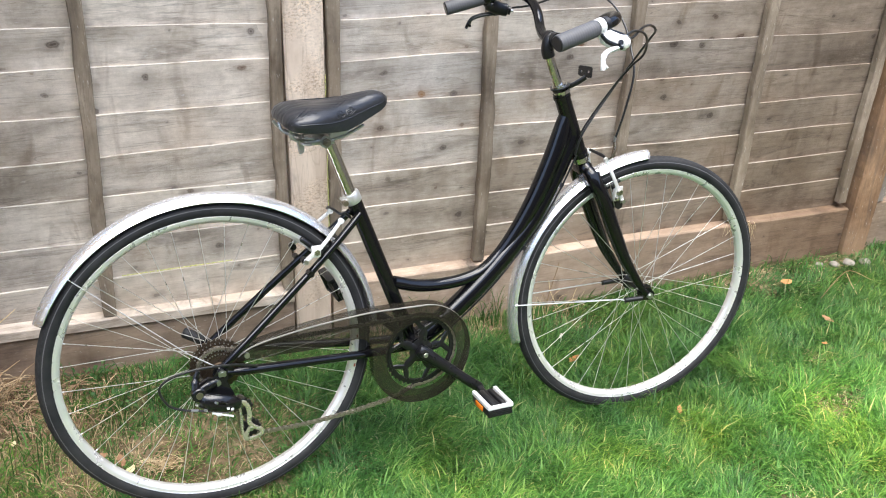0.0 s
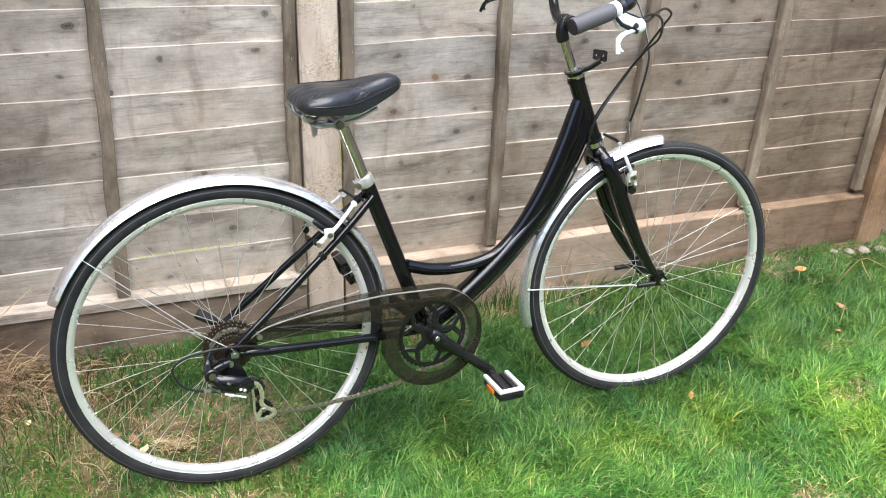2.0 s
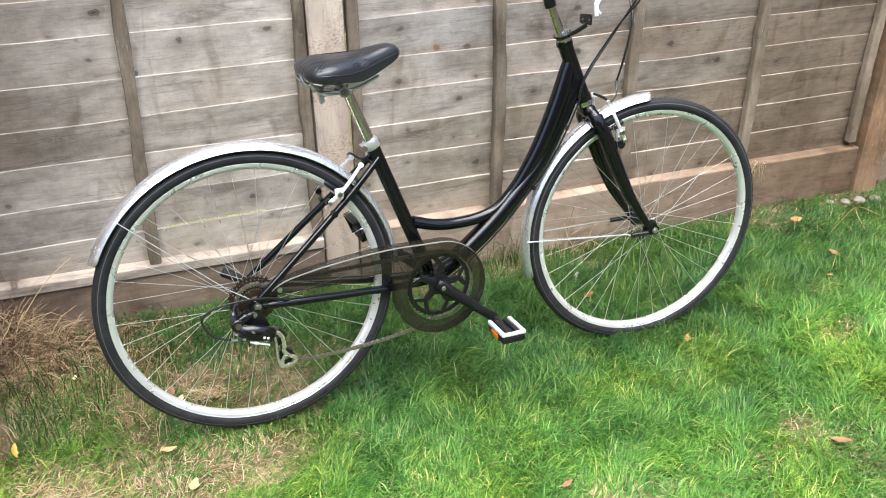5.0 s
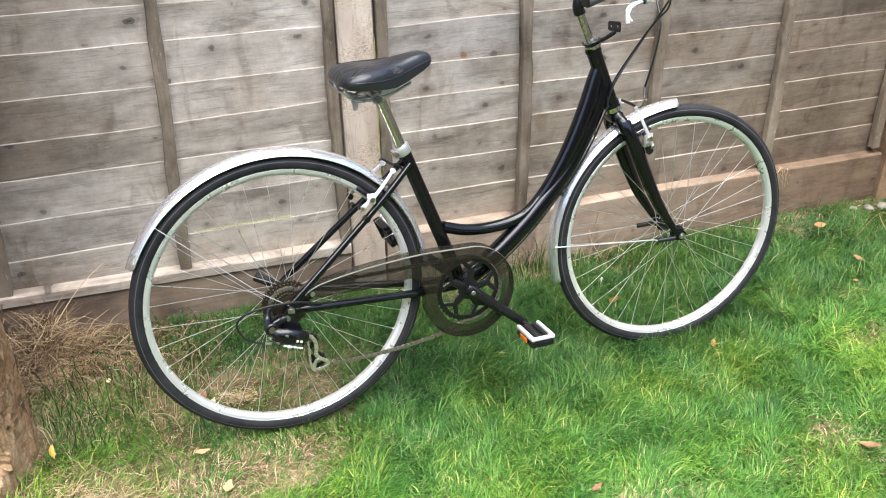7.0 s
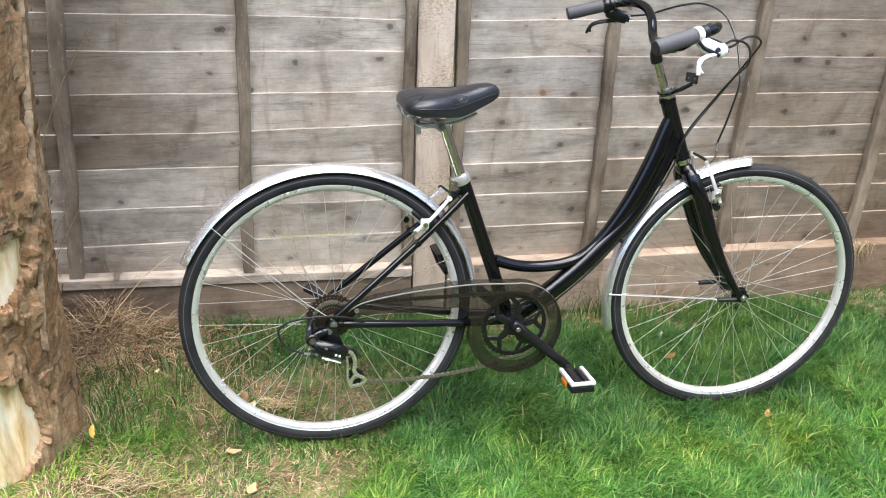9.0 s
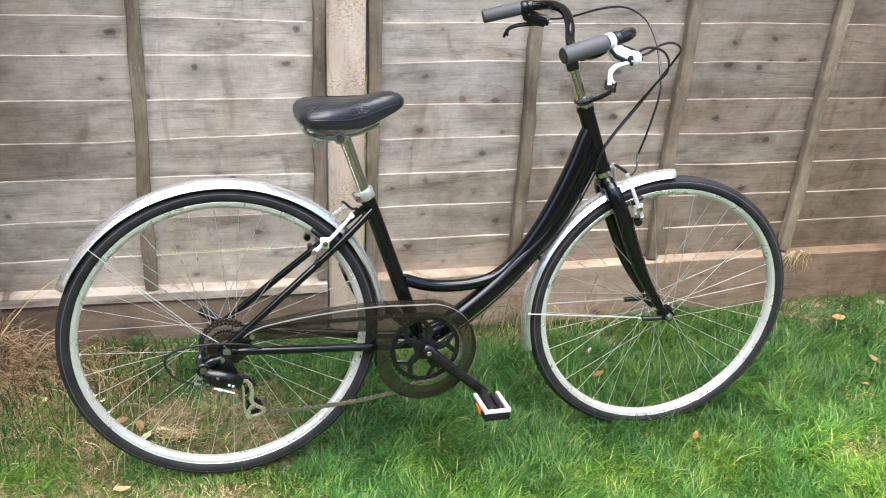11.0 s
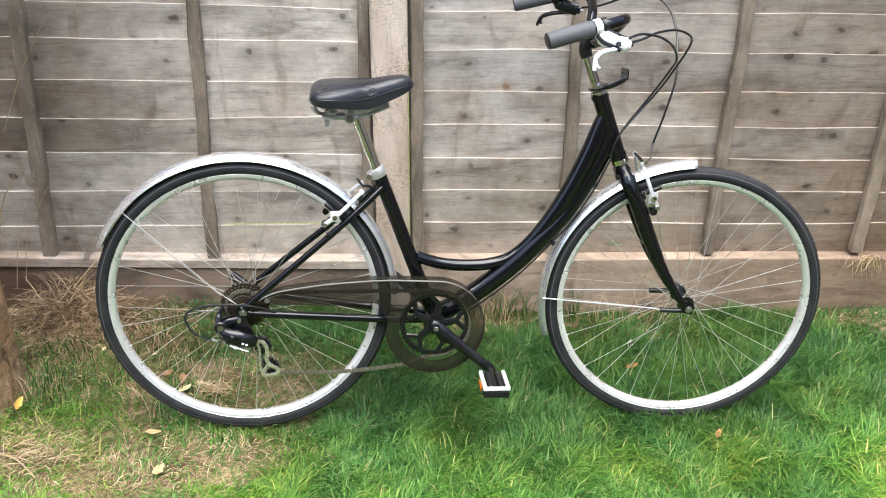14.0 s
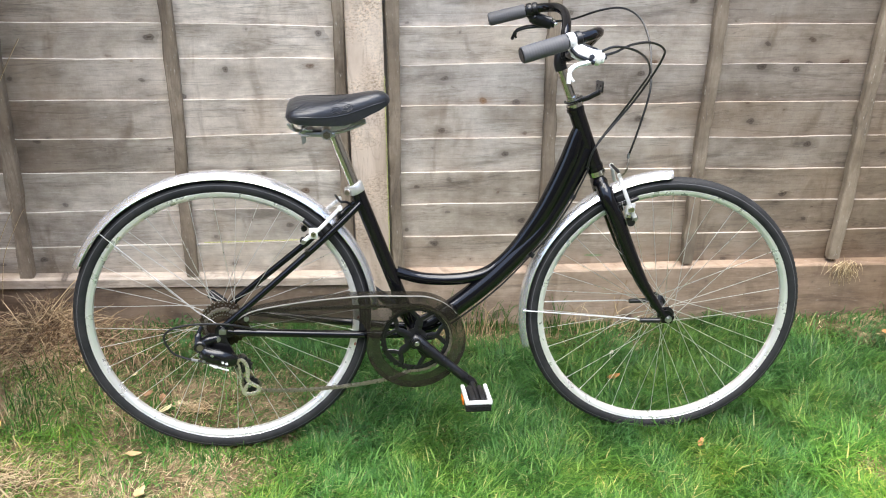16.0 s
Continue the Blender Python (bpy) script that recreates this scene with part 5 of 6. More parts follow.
# crankset
BBX, BBZ = 0.447, -0.041
ring = fixed("chainring", cog_geo(0.0840, -0.050, 42, (BBX, 0, BBZ), 0.003, 0.0715), BLACK_METAL, "black chainring with curved spokes")
fixed("spider", Geo().lathe([(0.0, -0.046), (0.026, -0.046), (0.028, -0.052), (0.0, -0.056)], 24, (BBX, 0, BBZ), closed=False), BLACK_METAL, "", ring)
for k in range(5):
    g = Geo()
    a = 2 * math.pi * k / 5 + 0.14
    def pol(r, t):
        return (BBX + r * math.cos(a + t), -0.0505, BBZ + r * math.sin(a + t))
    g.tube(curve_through([pol(0.014, 0), pol(0.034, 0.0), pol(0.056, 0.0)]), [0.0120] * 4 + [0.0098] * 5 + [0.0080] * 4, 10, flat=0.35)
    g.tube(curve_through([pol(0.052, 0.02), pol(0.064, 0.24), pol(0.076, 0.34)]), 0.0058, 8, flat=0.5)
    g.tube(curve_through([pol(0.052, -0.02), pol(0.064, -0.24), pol(0.076, -0.34)]), 0.0058, 8, flat=0.5)
    fixed("spider_arm", g, BLACK_METAL, "", ring)
fixed("ring_edge", Geo().lathe([(0.0725, -0.054), (0.078, -0.054), (0.078, -0.0525), (0.0725, -0.0525)], 72, (BBX, 0, BBZ)), BLACK_METAL, "worn edge of the chainring", ring)
CR = Vector((0.136, 0, -0.107)).normalized()
for s in (-1, 1):
    d = CR * (1 if s < 0 else -1)
    o = Vector((BBX, 0, BBZ))
    p = [o + Vector((0, s * 0.062, 0)) - d * 0.012, o + Vector((0, s * 0.064, 0)), o + d * 0.03 + Vector((0, s * 0.066, 0)), o + d * 0.12 + Vector((0, s * 0.078, 0)), o + d * 0.170 + Vector((0, s * 0.084, 0)), o + d * 0.182 + Vector((0, s * 0.084, 0))]
    arm = fixed("crank_arm", Geo().tube(p, [0.012, 0.017, 0.0145, 0.0115, 0.0125, 0.008], 14, flat=0.75), BLACK_METAL, "black crank arm")
    fixed("crank_bolt", Geo().tube([o + Vector((0, s * 0.060, 0)), o + Vector((0, s * 0.0815, 0))], [0.0105, 0.0105], 18), BLACK_METAL, "black crank cap", arm)
    fixed("cap_bolt", Geo().tube([o + Vector((0, s * 0.0815, 0)), o + Vector((0, s * 0.0835, 0))], [0.0062, 0.0050], 8), STEEL, "steel crank bolt", arm)
    e = o + d * 0.170
    g = Geo().tube([e + Vector((0, s * 0.084, 0)), e + Vector((0, s * 0.182, 0))], 0.0075, 12)
    g.box((e.x - 0.020, min(s * 0.112, s * 0.124), e.z - 0.012), (e.x + 0.020, max(s * 0.112, s * 0.124), e.z + 0.006), 0.003)
    for off in (-0.0115, 0.0115):
        g.box((e.x + off - 0.0060, min(s * 0.118, s * 0.188), e.z - 0.012), (e.x + off + 0.0060, max(s * 0.118, s * 0.188), e.z + 0.012), 0.0035)

    def footed(name, geo, mat, label="", parent=None):
        """Pedal pieces; the far pedal hangs turned on its spindle."""
        if s > 0:
            geo.move(Matrix.Translation(e) @ Matrix.Rotation(radians(68), 4, "Y") @ Matrix.Translation(-e))
        return fixed(name, geo, mat, label, parent)

    pedal = footed("pedal", g, BLACK_PLASTIC, "black pedal with pale plates and amber reflectors")
    yl, yh = sorted((s * 0.112, s * 0.196))
    for sx in (-1, 1):
        x0, x1 = sorted((e.x + sx * 0.0225, e.x + sx * 0.0315))
        footed("side_plate", Geo().box((x0, yl, e.z + 0.001), (x1, yh, e.z + 0.011), 0.002), PALE_PLATE, "pale grey plate", pedal)
        x0, x1 = sorted((e.x + sx * 0.0205, e.x + sx * 0.0305))
        footed("tread_block", Geo().box((x0, yl + 0.002, e.z - 0.016), (x1, yh - 0.002, e.z + 0.001), 0.003), BLACK_PLASTIC, "", pedal)
        x0, x1 = sorted((e.x + sx * 0.0307, e.x + sx * 0.0335))
        if s > 0 and sx < 0:
            continue
        footed("reflector", Geo().box((x0, s * 0.152 - 0.017, e.z - 0.013), (x1, s * 0.152 + 0.017, e.z - 0.001), 0.001), ORANGE, "amber reflector", pedal)
    y0, y1 = sorted((s * 0.188, s * 0.1955))
    footed("end_plate", Geo().box((e.x - 0.0315, y0, e.z + 0.001), (e.x + 0.0315, y1, e.z + 0.010), 0.002), PALE_PLATE, "pale grey plate", pedal)
    g = Geo().box((e.x - 0.0300, y0 - 0.001 if s > 0 else y0 + 0.001, e.z - 0.018), (e.x + 0.0300, y1 - 0.001 if s > 0 else y1 + 0.001, e.z + 0.001), 0.003)
    for dz in (-0.0035, -0.0080, -0.0125):
        yo = s * 0.1955
        g.box((e.x - 0.0285, yo - 0.0010, e.z + dz - 0.0011), (e.x + 0.0285, yo + 0.0010, e.z + dz + 0.0011), 0.0005)
    footed("end_block", g, BLACK_PLASTIC, "ribbed black end of the pedal", pedal)


# chain guard: a ring round the chainwheel with a tail along the top chain run
def make_guard():
    R0, R1, n = 0.0865, 0.1190, 90
    CZ = -0.046
    y0, y1 = -0.0625, -0.0605
    top = [(0.036, 0.026), (0.050, 0.036), (0.079, 0.047), (0.137, 0.058), (0.215, 0.068), (0.319, 0.0755), (0.390, 0.0745)]
    low = [(0.330, -0.012), (0.316, 0.010), (0.296, 0.019), (0.260, 0.017), (0.213, 0.0125), (0.130, 0.0145), (0.045, 0.015), (0.034, 0.022)]
    outline = [(p.x, p.z) for p in curve_through([(x, 0, z) for x, z in top], 4)]
    for k in range(66):
        a = math.pi * 0.5 + 0.05 - 0.07 * k
        outline.append((BBX + R1 * math.cos(a), CZ + R1 * math.sin(a)))
    outline += [(p.x, p.z) for p in curve_through([(x, 0, z) for x, z in low], 4)]
    bm = bmesh.new()
    hole = [(BBX + R0 * math.cos(2 * math.pi * k / n), CZ + R0 * math.sin(2 * math.pi * k / n)) for k in range(n)]
    edges = []
    for loop in (outline, hole):
        vs = [bm.verts.new((x, y0, z)) for x, z in loop]
        edges += [bm.edges.new((vs[i], vs[(i + 1) % len(vs)])) for i in range(len(vs))]
    bmesh.ops.triangle_fill(bm, edges=edges, use_beauty=True)
    ret = bmesh.ops.extrude_face_region(bm, geom=bm.faces[:])
    for v in ret["geom"]:
        if isinstance(v, bmesh.types.BMVert):
            v.co.y = y1
    bm.verts.index_update()
    g = Geo().add([v.co.copy() for v in bm.verts], [[v.index for v in f.verts] for f in bm.faces])
    bm.free()
    plate = fixed("chain_guard", g, SMOKE, "smoked translucent plastic chain guard", smooth=False)
    # turned-in rim along the top and the bright moulded edge
    edge = outline[: len(outline) - 26]
    g = Geo()
    m = len(edge)
    vs = []
    for x, z in edge:
        vs += [(x, y1, z), (x, -0.034, z + 0.001), (x, -0.034, z - 0.0008), (x, y1, z - 0.002)]
    fs = [(i * 4 + k, i * 4 + (k + 1) % 4, (i + 1) * 4 + (k + 1) % 4, (i + 1) * 4 + k) for i in range(m - 1) for k in range(4)]
    fixed("top_flange", g.add(vs, fs), SMOKE, "", plate)
    bead = edge[:40]
    fixed("edge_bead", Geo().tube([(x, -0.0620, z) for x, z in bead], [0.0020 - 0.0016 * rise(i, 24, 39) for i in range(len(bead))], 8), gloss_bead, "glossy edge of the guard", plate)
    fixed("screw", Geo().tube([(0.054, -0.060, 0.027), (0.054, -0.067, 0.027)], 0.0058, 10), STEEL, "", plate)
    return plate


gloss_bead = gloss("glossy_smoked_edge", (0.22, 0.21, 0.19), 0.14)
make_guard()

# chain: lower run, upper run, and round the ring
g = Geo()
run = curve_through([(0.070, -0.048, -0.167), (0.140, -0.048, -0.170), (0.209, -0.048, -0.169), (0.300, -0.049, -0.161), (0.387, -0.050, -0.146), (0.430, -0.050, -0.127)], 8)
up = curve_through([(0.010, -0.046, 0.038), (0.15, -0.047, 0.041), (0.30, -0.049, 0.044), (0.440, -0.050, 0.045)], 12)


def links(g, path):
    total = sum((b - a).length for a, b in zip(path, path[1:]))
    count, acc, seg = int(total / 0.0127), 0.0, 0
    pos, want = [path[0]], 0.0127
    for a, b in zip(path, path[1:]):
        d = (b - a).length
        while acc + d >= want:
            pos.append(a.lerp(b, (want - acc) / d))
            want += 0.0127
        acc += d
    for i, (a, b) in enumerate(zip(pos, pos[1:])):
        w = 0.0030 if i % 2 else 0.0042
        for s in (-1, 1):
            g.tube([a + Vector((0, s * w, 0)), a.lerp(b, 0.5) + Vector((0, s * w, 0)), b + Vector((0, s * w, 0))], [0.0044, 0.0030, 0.0044], 6, flat=0.25)
        g.tube([a - Vector((0, 0.0046, 0)), a + Vector((0, 0.0046, 0))], 0.0034, 6)


wrap = [Vector((BBX + 0.0845 * math.cos(a), -0.050, BBZ + 0.0845 * math.sin(a))) for a in [radians(-95 + 4.5 * k) for k in range(41)]]
links(g, run + wrap + up[::-1])
links(g, [Vector((0.043 * math.cos(a), -0.041, 0.043 * math.sin(a))) for a in [radians(75 + 6 * k) for k in range(31)]])
links(g, [Vector((-0.010, -0.043, -0.043)), Vector((0.022, -0.050, -0.075)), Vector((0.028, -0.054, -0.105)), Vector((0.036, -0.054, -0.130)), Vector((0.040, -0.053, -0.158)), Vector((0.056, -0.050, -0.1675)), Vector((0.070, -0.048, -0.167))])
chain = fixed("chain", g, gloss("chain_steel", (0.33, 0.295, 0.25), 0.30, 0.85, 0.14, scale=300), "oily brown chain")
# small steel dots added to stand for glints along the sprocket teeth
g = Geo()
for k in range(12):
    for q in range(5):
        a, r, y = radians(38 + 10.5 * k + 3 * q), 0.0555 - 0.0058 * q, -0.0268 - 0.0050 * q
        g.tube([(r * math.cos(a), y, r * math.sin(a)), (r * math.cos(a), y - 0.0030, r * math.sin(a))], 0.0013, 6)
fixed("sprocket_glints", g, STEEL, "small bright dots added as glints on the sprocket teeth", cassette)

# rear derailleur
g = Geo()
g.slab([(-0.010, 0.008), (0.012, 0.006), (0.010, -0.016), (0.000, -0.026), (-0.018, -0.026), (-0.024, -0.014)], -0.073, -0.067)
g.tube(curve_through([(-0.012, -0.076, -0.016), (-0.028, -0.080, -0.018), (-0.048, -0.080, -0.030)]), [0.0085] * 6 + [0.0115] * 7, 12, flat=0.6)
g.tube(curve_through([(-0.056, -0.080, -0.022), (-0.054, -0.072, -0.004), (-0.046, -0.066, 0.012)]), [0.008] * 6 + [0.005] * 7, 10, flat=0.7)
g.tube([(-0.050, -0.072, -0.031), (-0.050, -0.088, -0.031), (-0.050, -0.090, -0.031)], [0.0150, 0.0150, 0.0125], 20)
axis_pts = [(-0.044, -0.086, -0.040), (-0.034, -0.092, -0.046), (-0.018, -0.095, -0.052), (0.000, -0.095, -0.057), (0.016, -0.091, -0.063), (0.027, -0.085, -0.068)]
body_line = curve_through(axis_pts)
n_body = len(body_line)
g.tube(body_line, [0.0100 + 0.0100 * math.sin(math.pi * min(1.0, 0.12 + 0.80 * k / (n_body - 1))) for k in range(n_body)], 18, flat=0.62)
g.slab([(-0.060, -0.020), (-0.030, -0.004), (0.004, -0.006), (0.014, -0.030), (0.026, -0.060), (0.000, -0.066), (-0.046, -0.050)], -0.076, -0.068)
DERAIL_BLACK = gloss("glossy_black_resin", (0.007, 0.007, 0.008), 0.17, vary=0.08)
derail = fixed("derailleur", g, DERAIL_BLACK, "chunky black rear derailleur with steel cage")
for x, y, z in ((-0.060, -0.094, -0.046), (-0.044, -0.098, -0.060), (-0.024, -0.108, -0.042)):
    fixed("limit_screw", Geo().tube([(x, y, z), (x + 0.004, y - 0.005, z)], 0.0026, 8), STEEL, "", derail)
fixed("link_ridge", Geo().tube(curve_through([(-0.034, -0.104, -0.040), (-0.010, -0.1085, -0.045), (0.012, -0.103, -0.054)]), 0.0022, 8), DERAIL_BLACK, "", derail)
fixed("knuckle_bolt", Geo().tube([(-0.050, -0.088, -0.031), (-0.050, -0.0925, -0.031)], 0.0075, 12), DARK_STEEL, "", derail)
fixed("mount_bolt", Geo().tube([(-0.011, -0.072, -0.016), (-0.011, -0.080, -0.016)], 0.0068, 14).tube([(-0.011, -0.080, -0.016), (-0.011, -0.0815, -0.016)], 0.0042, 6), STEEL, "", derail)
# two small pale squares on the derailleur body
for x, z in ((0.001, -0.061), (0.009, -0.064)):
    fixed("pale_square", Geo().box((x - 0.0028, -0.1100, z - 0.0026), (x + 0.0028, -0.1075, z + 0.0026), 0.0008), PALE_PLATE, "pale mark", derail)
fixed("body_link", Geo().tube([(-0.052, -0.090, -0.050), (-0.030, -0.096, -0.062), (0.004, -0.096, -0.074)], [0.0050, 0.0060, 0.0050], 10), BLACK_METAL, "", derail)
fixed("adjust_screw", Geo().tube([(-0.030, -0.1010, -0.069), (0.012, -0.1010, -0.085)], 0.0022, 8).tube([(-0.021, -0.1010, -0.0725), (-0.013, -0.1010, -0.0755)], 0.0042, 8), WHITE_METAL, "", derail)
for y, mat in ((-0.067, BRASSY), (-0.041, DARK_STEEL)):
    g = Geo()
    loop = [(0.028, -0.079), (0.040, -0.077), (0.0490, -0.090), (0.0515, -0.108), (0.0500, -0.126), (0.0580, -0.138), (0.0720, -0.147), (0.0765, -0.154), (0.0720, -0.161), (0.0560, -0.166), (0.0410, -0.164), (0.0440, -0.152), (0.0520, -0.139)]
    g.tube(curve_through([(x, y, z) for x, z in loop]), 0.0048, 8, flat=0.22)
    g.tube(curve_through([(0.028, y, -0.080), (0.033, y, -0.095), (0.0340, y, -0.120), (0.0345, y, -0.145), (0.041, y, -0.164)]), 0.0028, 8, flat=0.35)
    cage = fixed("cage_plate", g, mat, "tarnished brassy cage plate with an open loop", derail)
    fixed("cage_bolt", Geo().tube([(0.054, y - 0.003, -0.143), (0.054, y + 0.004, -0.143)], 0.0042, 8), STEEL, "", cage)
fixed("jockey_wheel", cog_geo(0.0195, -0.054, 11, (0.041, 0, -0.094), 0.006, 0.004), BLACK_PLASTIC, "", derail)
fixed("jockey_wheel", cog_geo(0.0195, -0.054, 11, (0.055, 0, -0.146), 0.006, 0.004), BLACK_PLASTIC, "", derail)
cable([(0.075, -0.062, -0.002), (0.020, -0.084, 0.022), (-0.050, -0.094, 0.030), (-0.105, -0.096, 0.022), (-0.127, -0.096, 0.000), (-0.112, -0.096, -0.036), (-0.084, -0.095, -0.053), (-0.060, -0.094, -0.060), (-0.030, -0.098, -0.066)], 0.0026, fixed)
fixed("cable_ferrule", Geo().tube([(-0.070, -0.094, -0.0575), (-0.056, -0.0935, -0.0610)], 0.0034, 8), STEEL, "", derail)
# far end of the rear axle: peg and lamp bracket
fixed("axle_peg", Geo().tube([(-0.006, 0.078, 0.006), (-0.012, 0.080, 0.010), (-0.044, 0.092, 0.027), (-0.047, 0.093, 0.029)], [0.006, 0.0105, 0.0120, 0.009], 14), TYRE, "black rubber-capped axle peg")
for a0 in (-0.5, -13.5):
    fixed("rim_sticker", Geo().lathe([(0.3092, -0.0124), (0.3142, -0.0126), (0.3142, -0.0116), (0.3092, -0.0114)], 4, (0, 0, 0), True, radians(a0), radians(a0 + 1.3)), RED, "faded red sticker", rear_wheel)


# ---- lawn ----
def blades(name, mat, count, box, keep, length, width, lie, seed, least=0.15):
    """Many narrow bent blades in one mesh."""
    rng = np.random.default_rng(seed)
    x0, x1, y0, y1 = box
    xy = rng.uniform((x0, y0), (x1, y1), (count, 2))
    dry = np.array([dryness(x, y) for x, y in xy])
    ok = rng.random(count) < keep(dry, xy)
    xy, dry = xy[ok], dry[ok]
    n = len(xy)
    z = np.array([ground_z(x, y) for x, y in xy])
    L = length(dry, xy, rng, n)
    w = width * rng.uniform(0.6, 1.3, n)
    a = rng.uniform(0, 2 * np.pi, n)
    swirl = np.array([noise.noise(Vector((x * 7, y * 7, 9.0))) for x, y in xy]) * 5.0
    a = np.where(rng.random(n) < 0.62, swirl + rng.normal(0, 0.6, n), a)
    big = rng.random(n) < 0.12
    w, L = np.where(big, w * 1.55, w), np.where(big, L * 1.25, L)
    tilt = lie * rng.uniform(least, 1.0, n)
    bend = rng.uniform(0.4, 1.3, n)
    d = np.stack([np.cos(a), np.sin(a), np.zeros(n)], 1)
    side = np.stack([-np.sin(a), np.cos(a), np.zeros(n)], 1)
    base = np.stack([xy[:, 0], xy[:, 1], z - 0.004], 1)

    def at(s):
        ang = np.minimum(tilt * (0.40 + bend * s), 1.75)
        out = base + d * (L * s * np.sin(ang))[:, None]
        out[:, 2] += L * s * np.cos(ang)
        return out

    m1, tip = at(0.55), at(1.0)
    hw = (w / 2)[:, None]
    V = np.stack([base - side * hw, base + side * hw, m1 - side * hw * 0.9, m1 + side * hw * 0.9, tip], 1).reshape(-1, 3)
    V[:, 2] = np.maximum(V[:, 2], np.repeat(z, 5) - 0.004 + 0.004 * np.tile([0, 0, 1, 1, 2], n))
    k = np.arange(n)[:, None] * 5
    quads = k + [0, 1, 3, 2]
    tris = k + [2, 3, 4]
    me = bpy.data.meshes.new(name)
    me.vertices.add(len(V))
    me.vertices.foreach_set("co", V.astype(np.float32).ravel())
    loops = np.concatenate([quads.ravel(), tris.ravel()]).astype(np.int32)
    me.loops.add(len(loops))
    me.loops.foreach_set("vertex_index", loops)
    starts = np.concatenate([np.arange(len(quads)) * 4, len(quads) * 4 + np.arange(len(tris)) * 3]).astype(np.int32)
    me.polygons.add(len(starts))
    me.polygons.foreach_set("loop_start", starts)
    me.update(calc_edges=True)
    me.validate()
    me.materials.append(mat)
    me.shade_smooth()
    # yellow growth at right and left; brighter colour towards the front paints its light
    lit_growth = 0.95 * np.exp(-(((xy[:, 0] - 1.17) / 0.28) ** 2 + ((xy[:, 1] + 0.78) / 0.15) ** 2)) + 1.05 * np.clip((-0.58 - xy[:, 1]) / 0.42, 0, 1) * (1 - 0.40 * np.clip((xy[:, 0] - 0.45) / 0.4, 0, 1)) + 0.06 * (xy[:, 1] < -0.35) + 0.32 * np.clip((-0.15 - xy[:, 0]) / 0.4, 0, 1) + 0.30 * np.clip((-0.70 - xy[:, 0]) / 0.15, 0, 1)
    lit_growth = np.where(xy[:, 1] < -1.40, 0.15, lit_growth)
    at = me.attributes.new("lit_growth", "FLOAT", "POINT")
    at.data.foreach_set("value", np.repeat(np.clip(lit_growth * rng.uniform(0.5, 1.1, n), 0, 1), 5).astype(np.float32))
    return new(name, me)


def lawn_keep(dry, xy):
    near = np.exp(-np.maximum(0, -1.25 - xy[:, 1]) / 0.25)
    trunk = (xy[:, 0] + 1.25) ** 2 + (xy[:, 1] + 0.565) ** 2 > 0.235 ** 2
    # thinned near the fence so dark soil stands in for shade
    thin = 1 - 0.45 * np.clip((xy[:, 1] + 0.50) / 0.35, 0, 1) - 0.2 * np.clip((xy[:, 0] - 0.8) / 0.4, 0, 1) * np.clip((xy[:, 1] + 0.50) / 0.25, 0, 1)
    return (1 - 0.85 * dry) * near * trunk * thin


def lawn_length(dry, xy, rng, n):
    tuft = np.array([noise.noise(Vector((x * 11, y * 11, 20.0))) for x, y in xy])
    lush = np.exp(-(((xy[:, 0] - 0.75) / 0.75) ** 2 + ((xy[:, 1] + 0.45) / 0.35) ** 2))
    weeds = np.exp(-(((xy[:, 0] + 0.85) / 0.25) ** 2 + ((xy[:, 1] + 0.55) / 0.25) ** 2))
    return (0.034 + 0.022 * lush + 0.022 * weeds - 0.010 * dry) * rng.uniform(0.4, 1.6, n) * (1 + 0.55 * tuft)


def straw_keep(dry, xy):
    worn = np.exp(-(((xy[:, 0] + 0.45) / 0.42) ** 2 + ((xy[:, 1] + 0.42) / 0.18) ** 2))
    foot = np.clip((xy[:, 0] - 0.9) / 0.3, 0, 1) * np.clip((xy[:, 1] + 0.40) / 0.15, 0, 1)
    return 0.85 * np.maximum(dry, 0.12) ** 1.5 * lawn_keep(0 * dry, xy) * (1 - 0.72 * worn) * (1 - 0.6 * foot)


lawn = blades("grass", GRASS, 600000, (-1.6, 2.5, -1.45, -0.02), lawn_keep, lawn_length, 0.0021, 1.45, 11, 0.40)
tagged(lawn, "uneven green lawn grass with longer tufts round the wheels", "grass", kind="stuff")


def far_keep(dry, xy):
    core = (xy[:, 0] > -1.6) & (xy[:, 0] < 2.5) & (xy[:, 1] > -1.45)
    fade = np.clip((-1.2 - xy[:, 1]) / 0.25, 0, 1)
    return np.where(core, 0.5 * fade, 1.0) * np.exp(-np.maximum(0, -2.6 - xy[:, 1]) / 0.8)


# unseen outer grass, its green toned down to limit bounce on the bike
TURF = blade_mat("mown_turf", [(0.0, (0.045, 0.076, 0.024)), (0.5, (0.098, 0.136, 0.052)), (1.0, (0.225, 0.235, 0.112))], [(0.3, (0.8, 0.8, 0.8)), (0.7, (1.1, 1.08, 1.04))], 0.2)
outer = blades("grass", TURF, 150000, (-3.4, 2.72, -4.4, -0.03), far_keep, lambda dry, xy, rng, n: 0.04 * rng.uniform(0.5, 1.5, n), 0.0042, 1.4, 13, 0.35)
tagged(outer, "unseen short lawn grass farther from the fence, faded to limit green bounce", "grass", kind="stuff")
straw = blades("dry_grass", STRAW, 260000, (-1.6, 2.5, -1.45, -0.02), straw_keep, lambda dry, xy, rng, n: 0.027 * rng.uniform(0.3, 1.7, n), 0.0013, 1.62, 12, 0.62)
tagged(straw, "flattened dry straw-coloured grass in bare patches", "dry grass", kind="stuff")


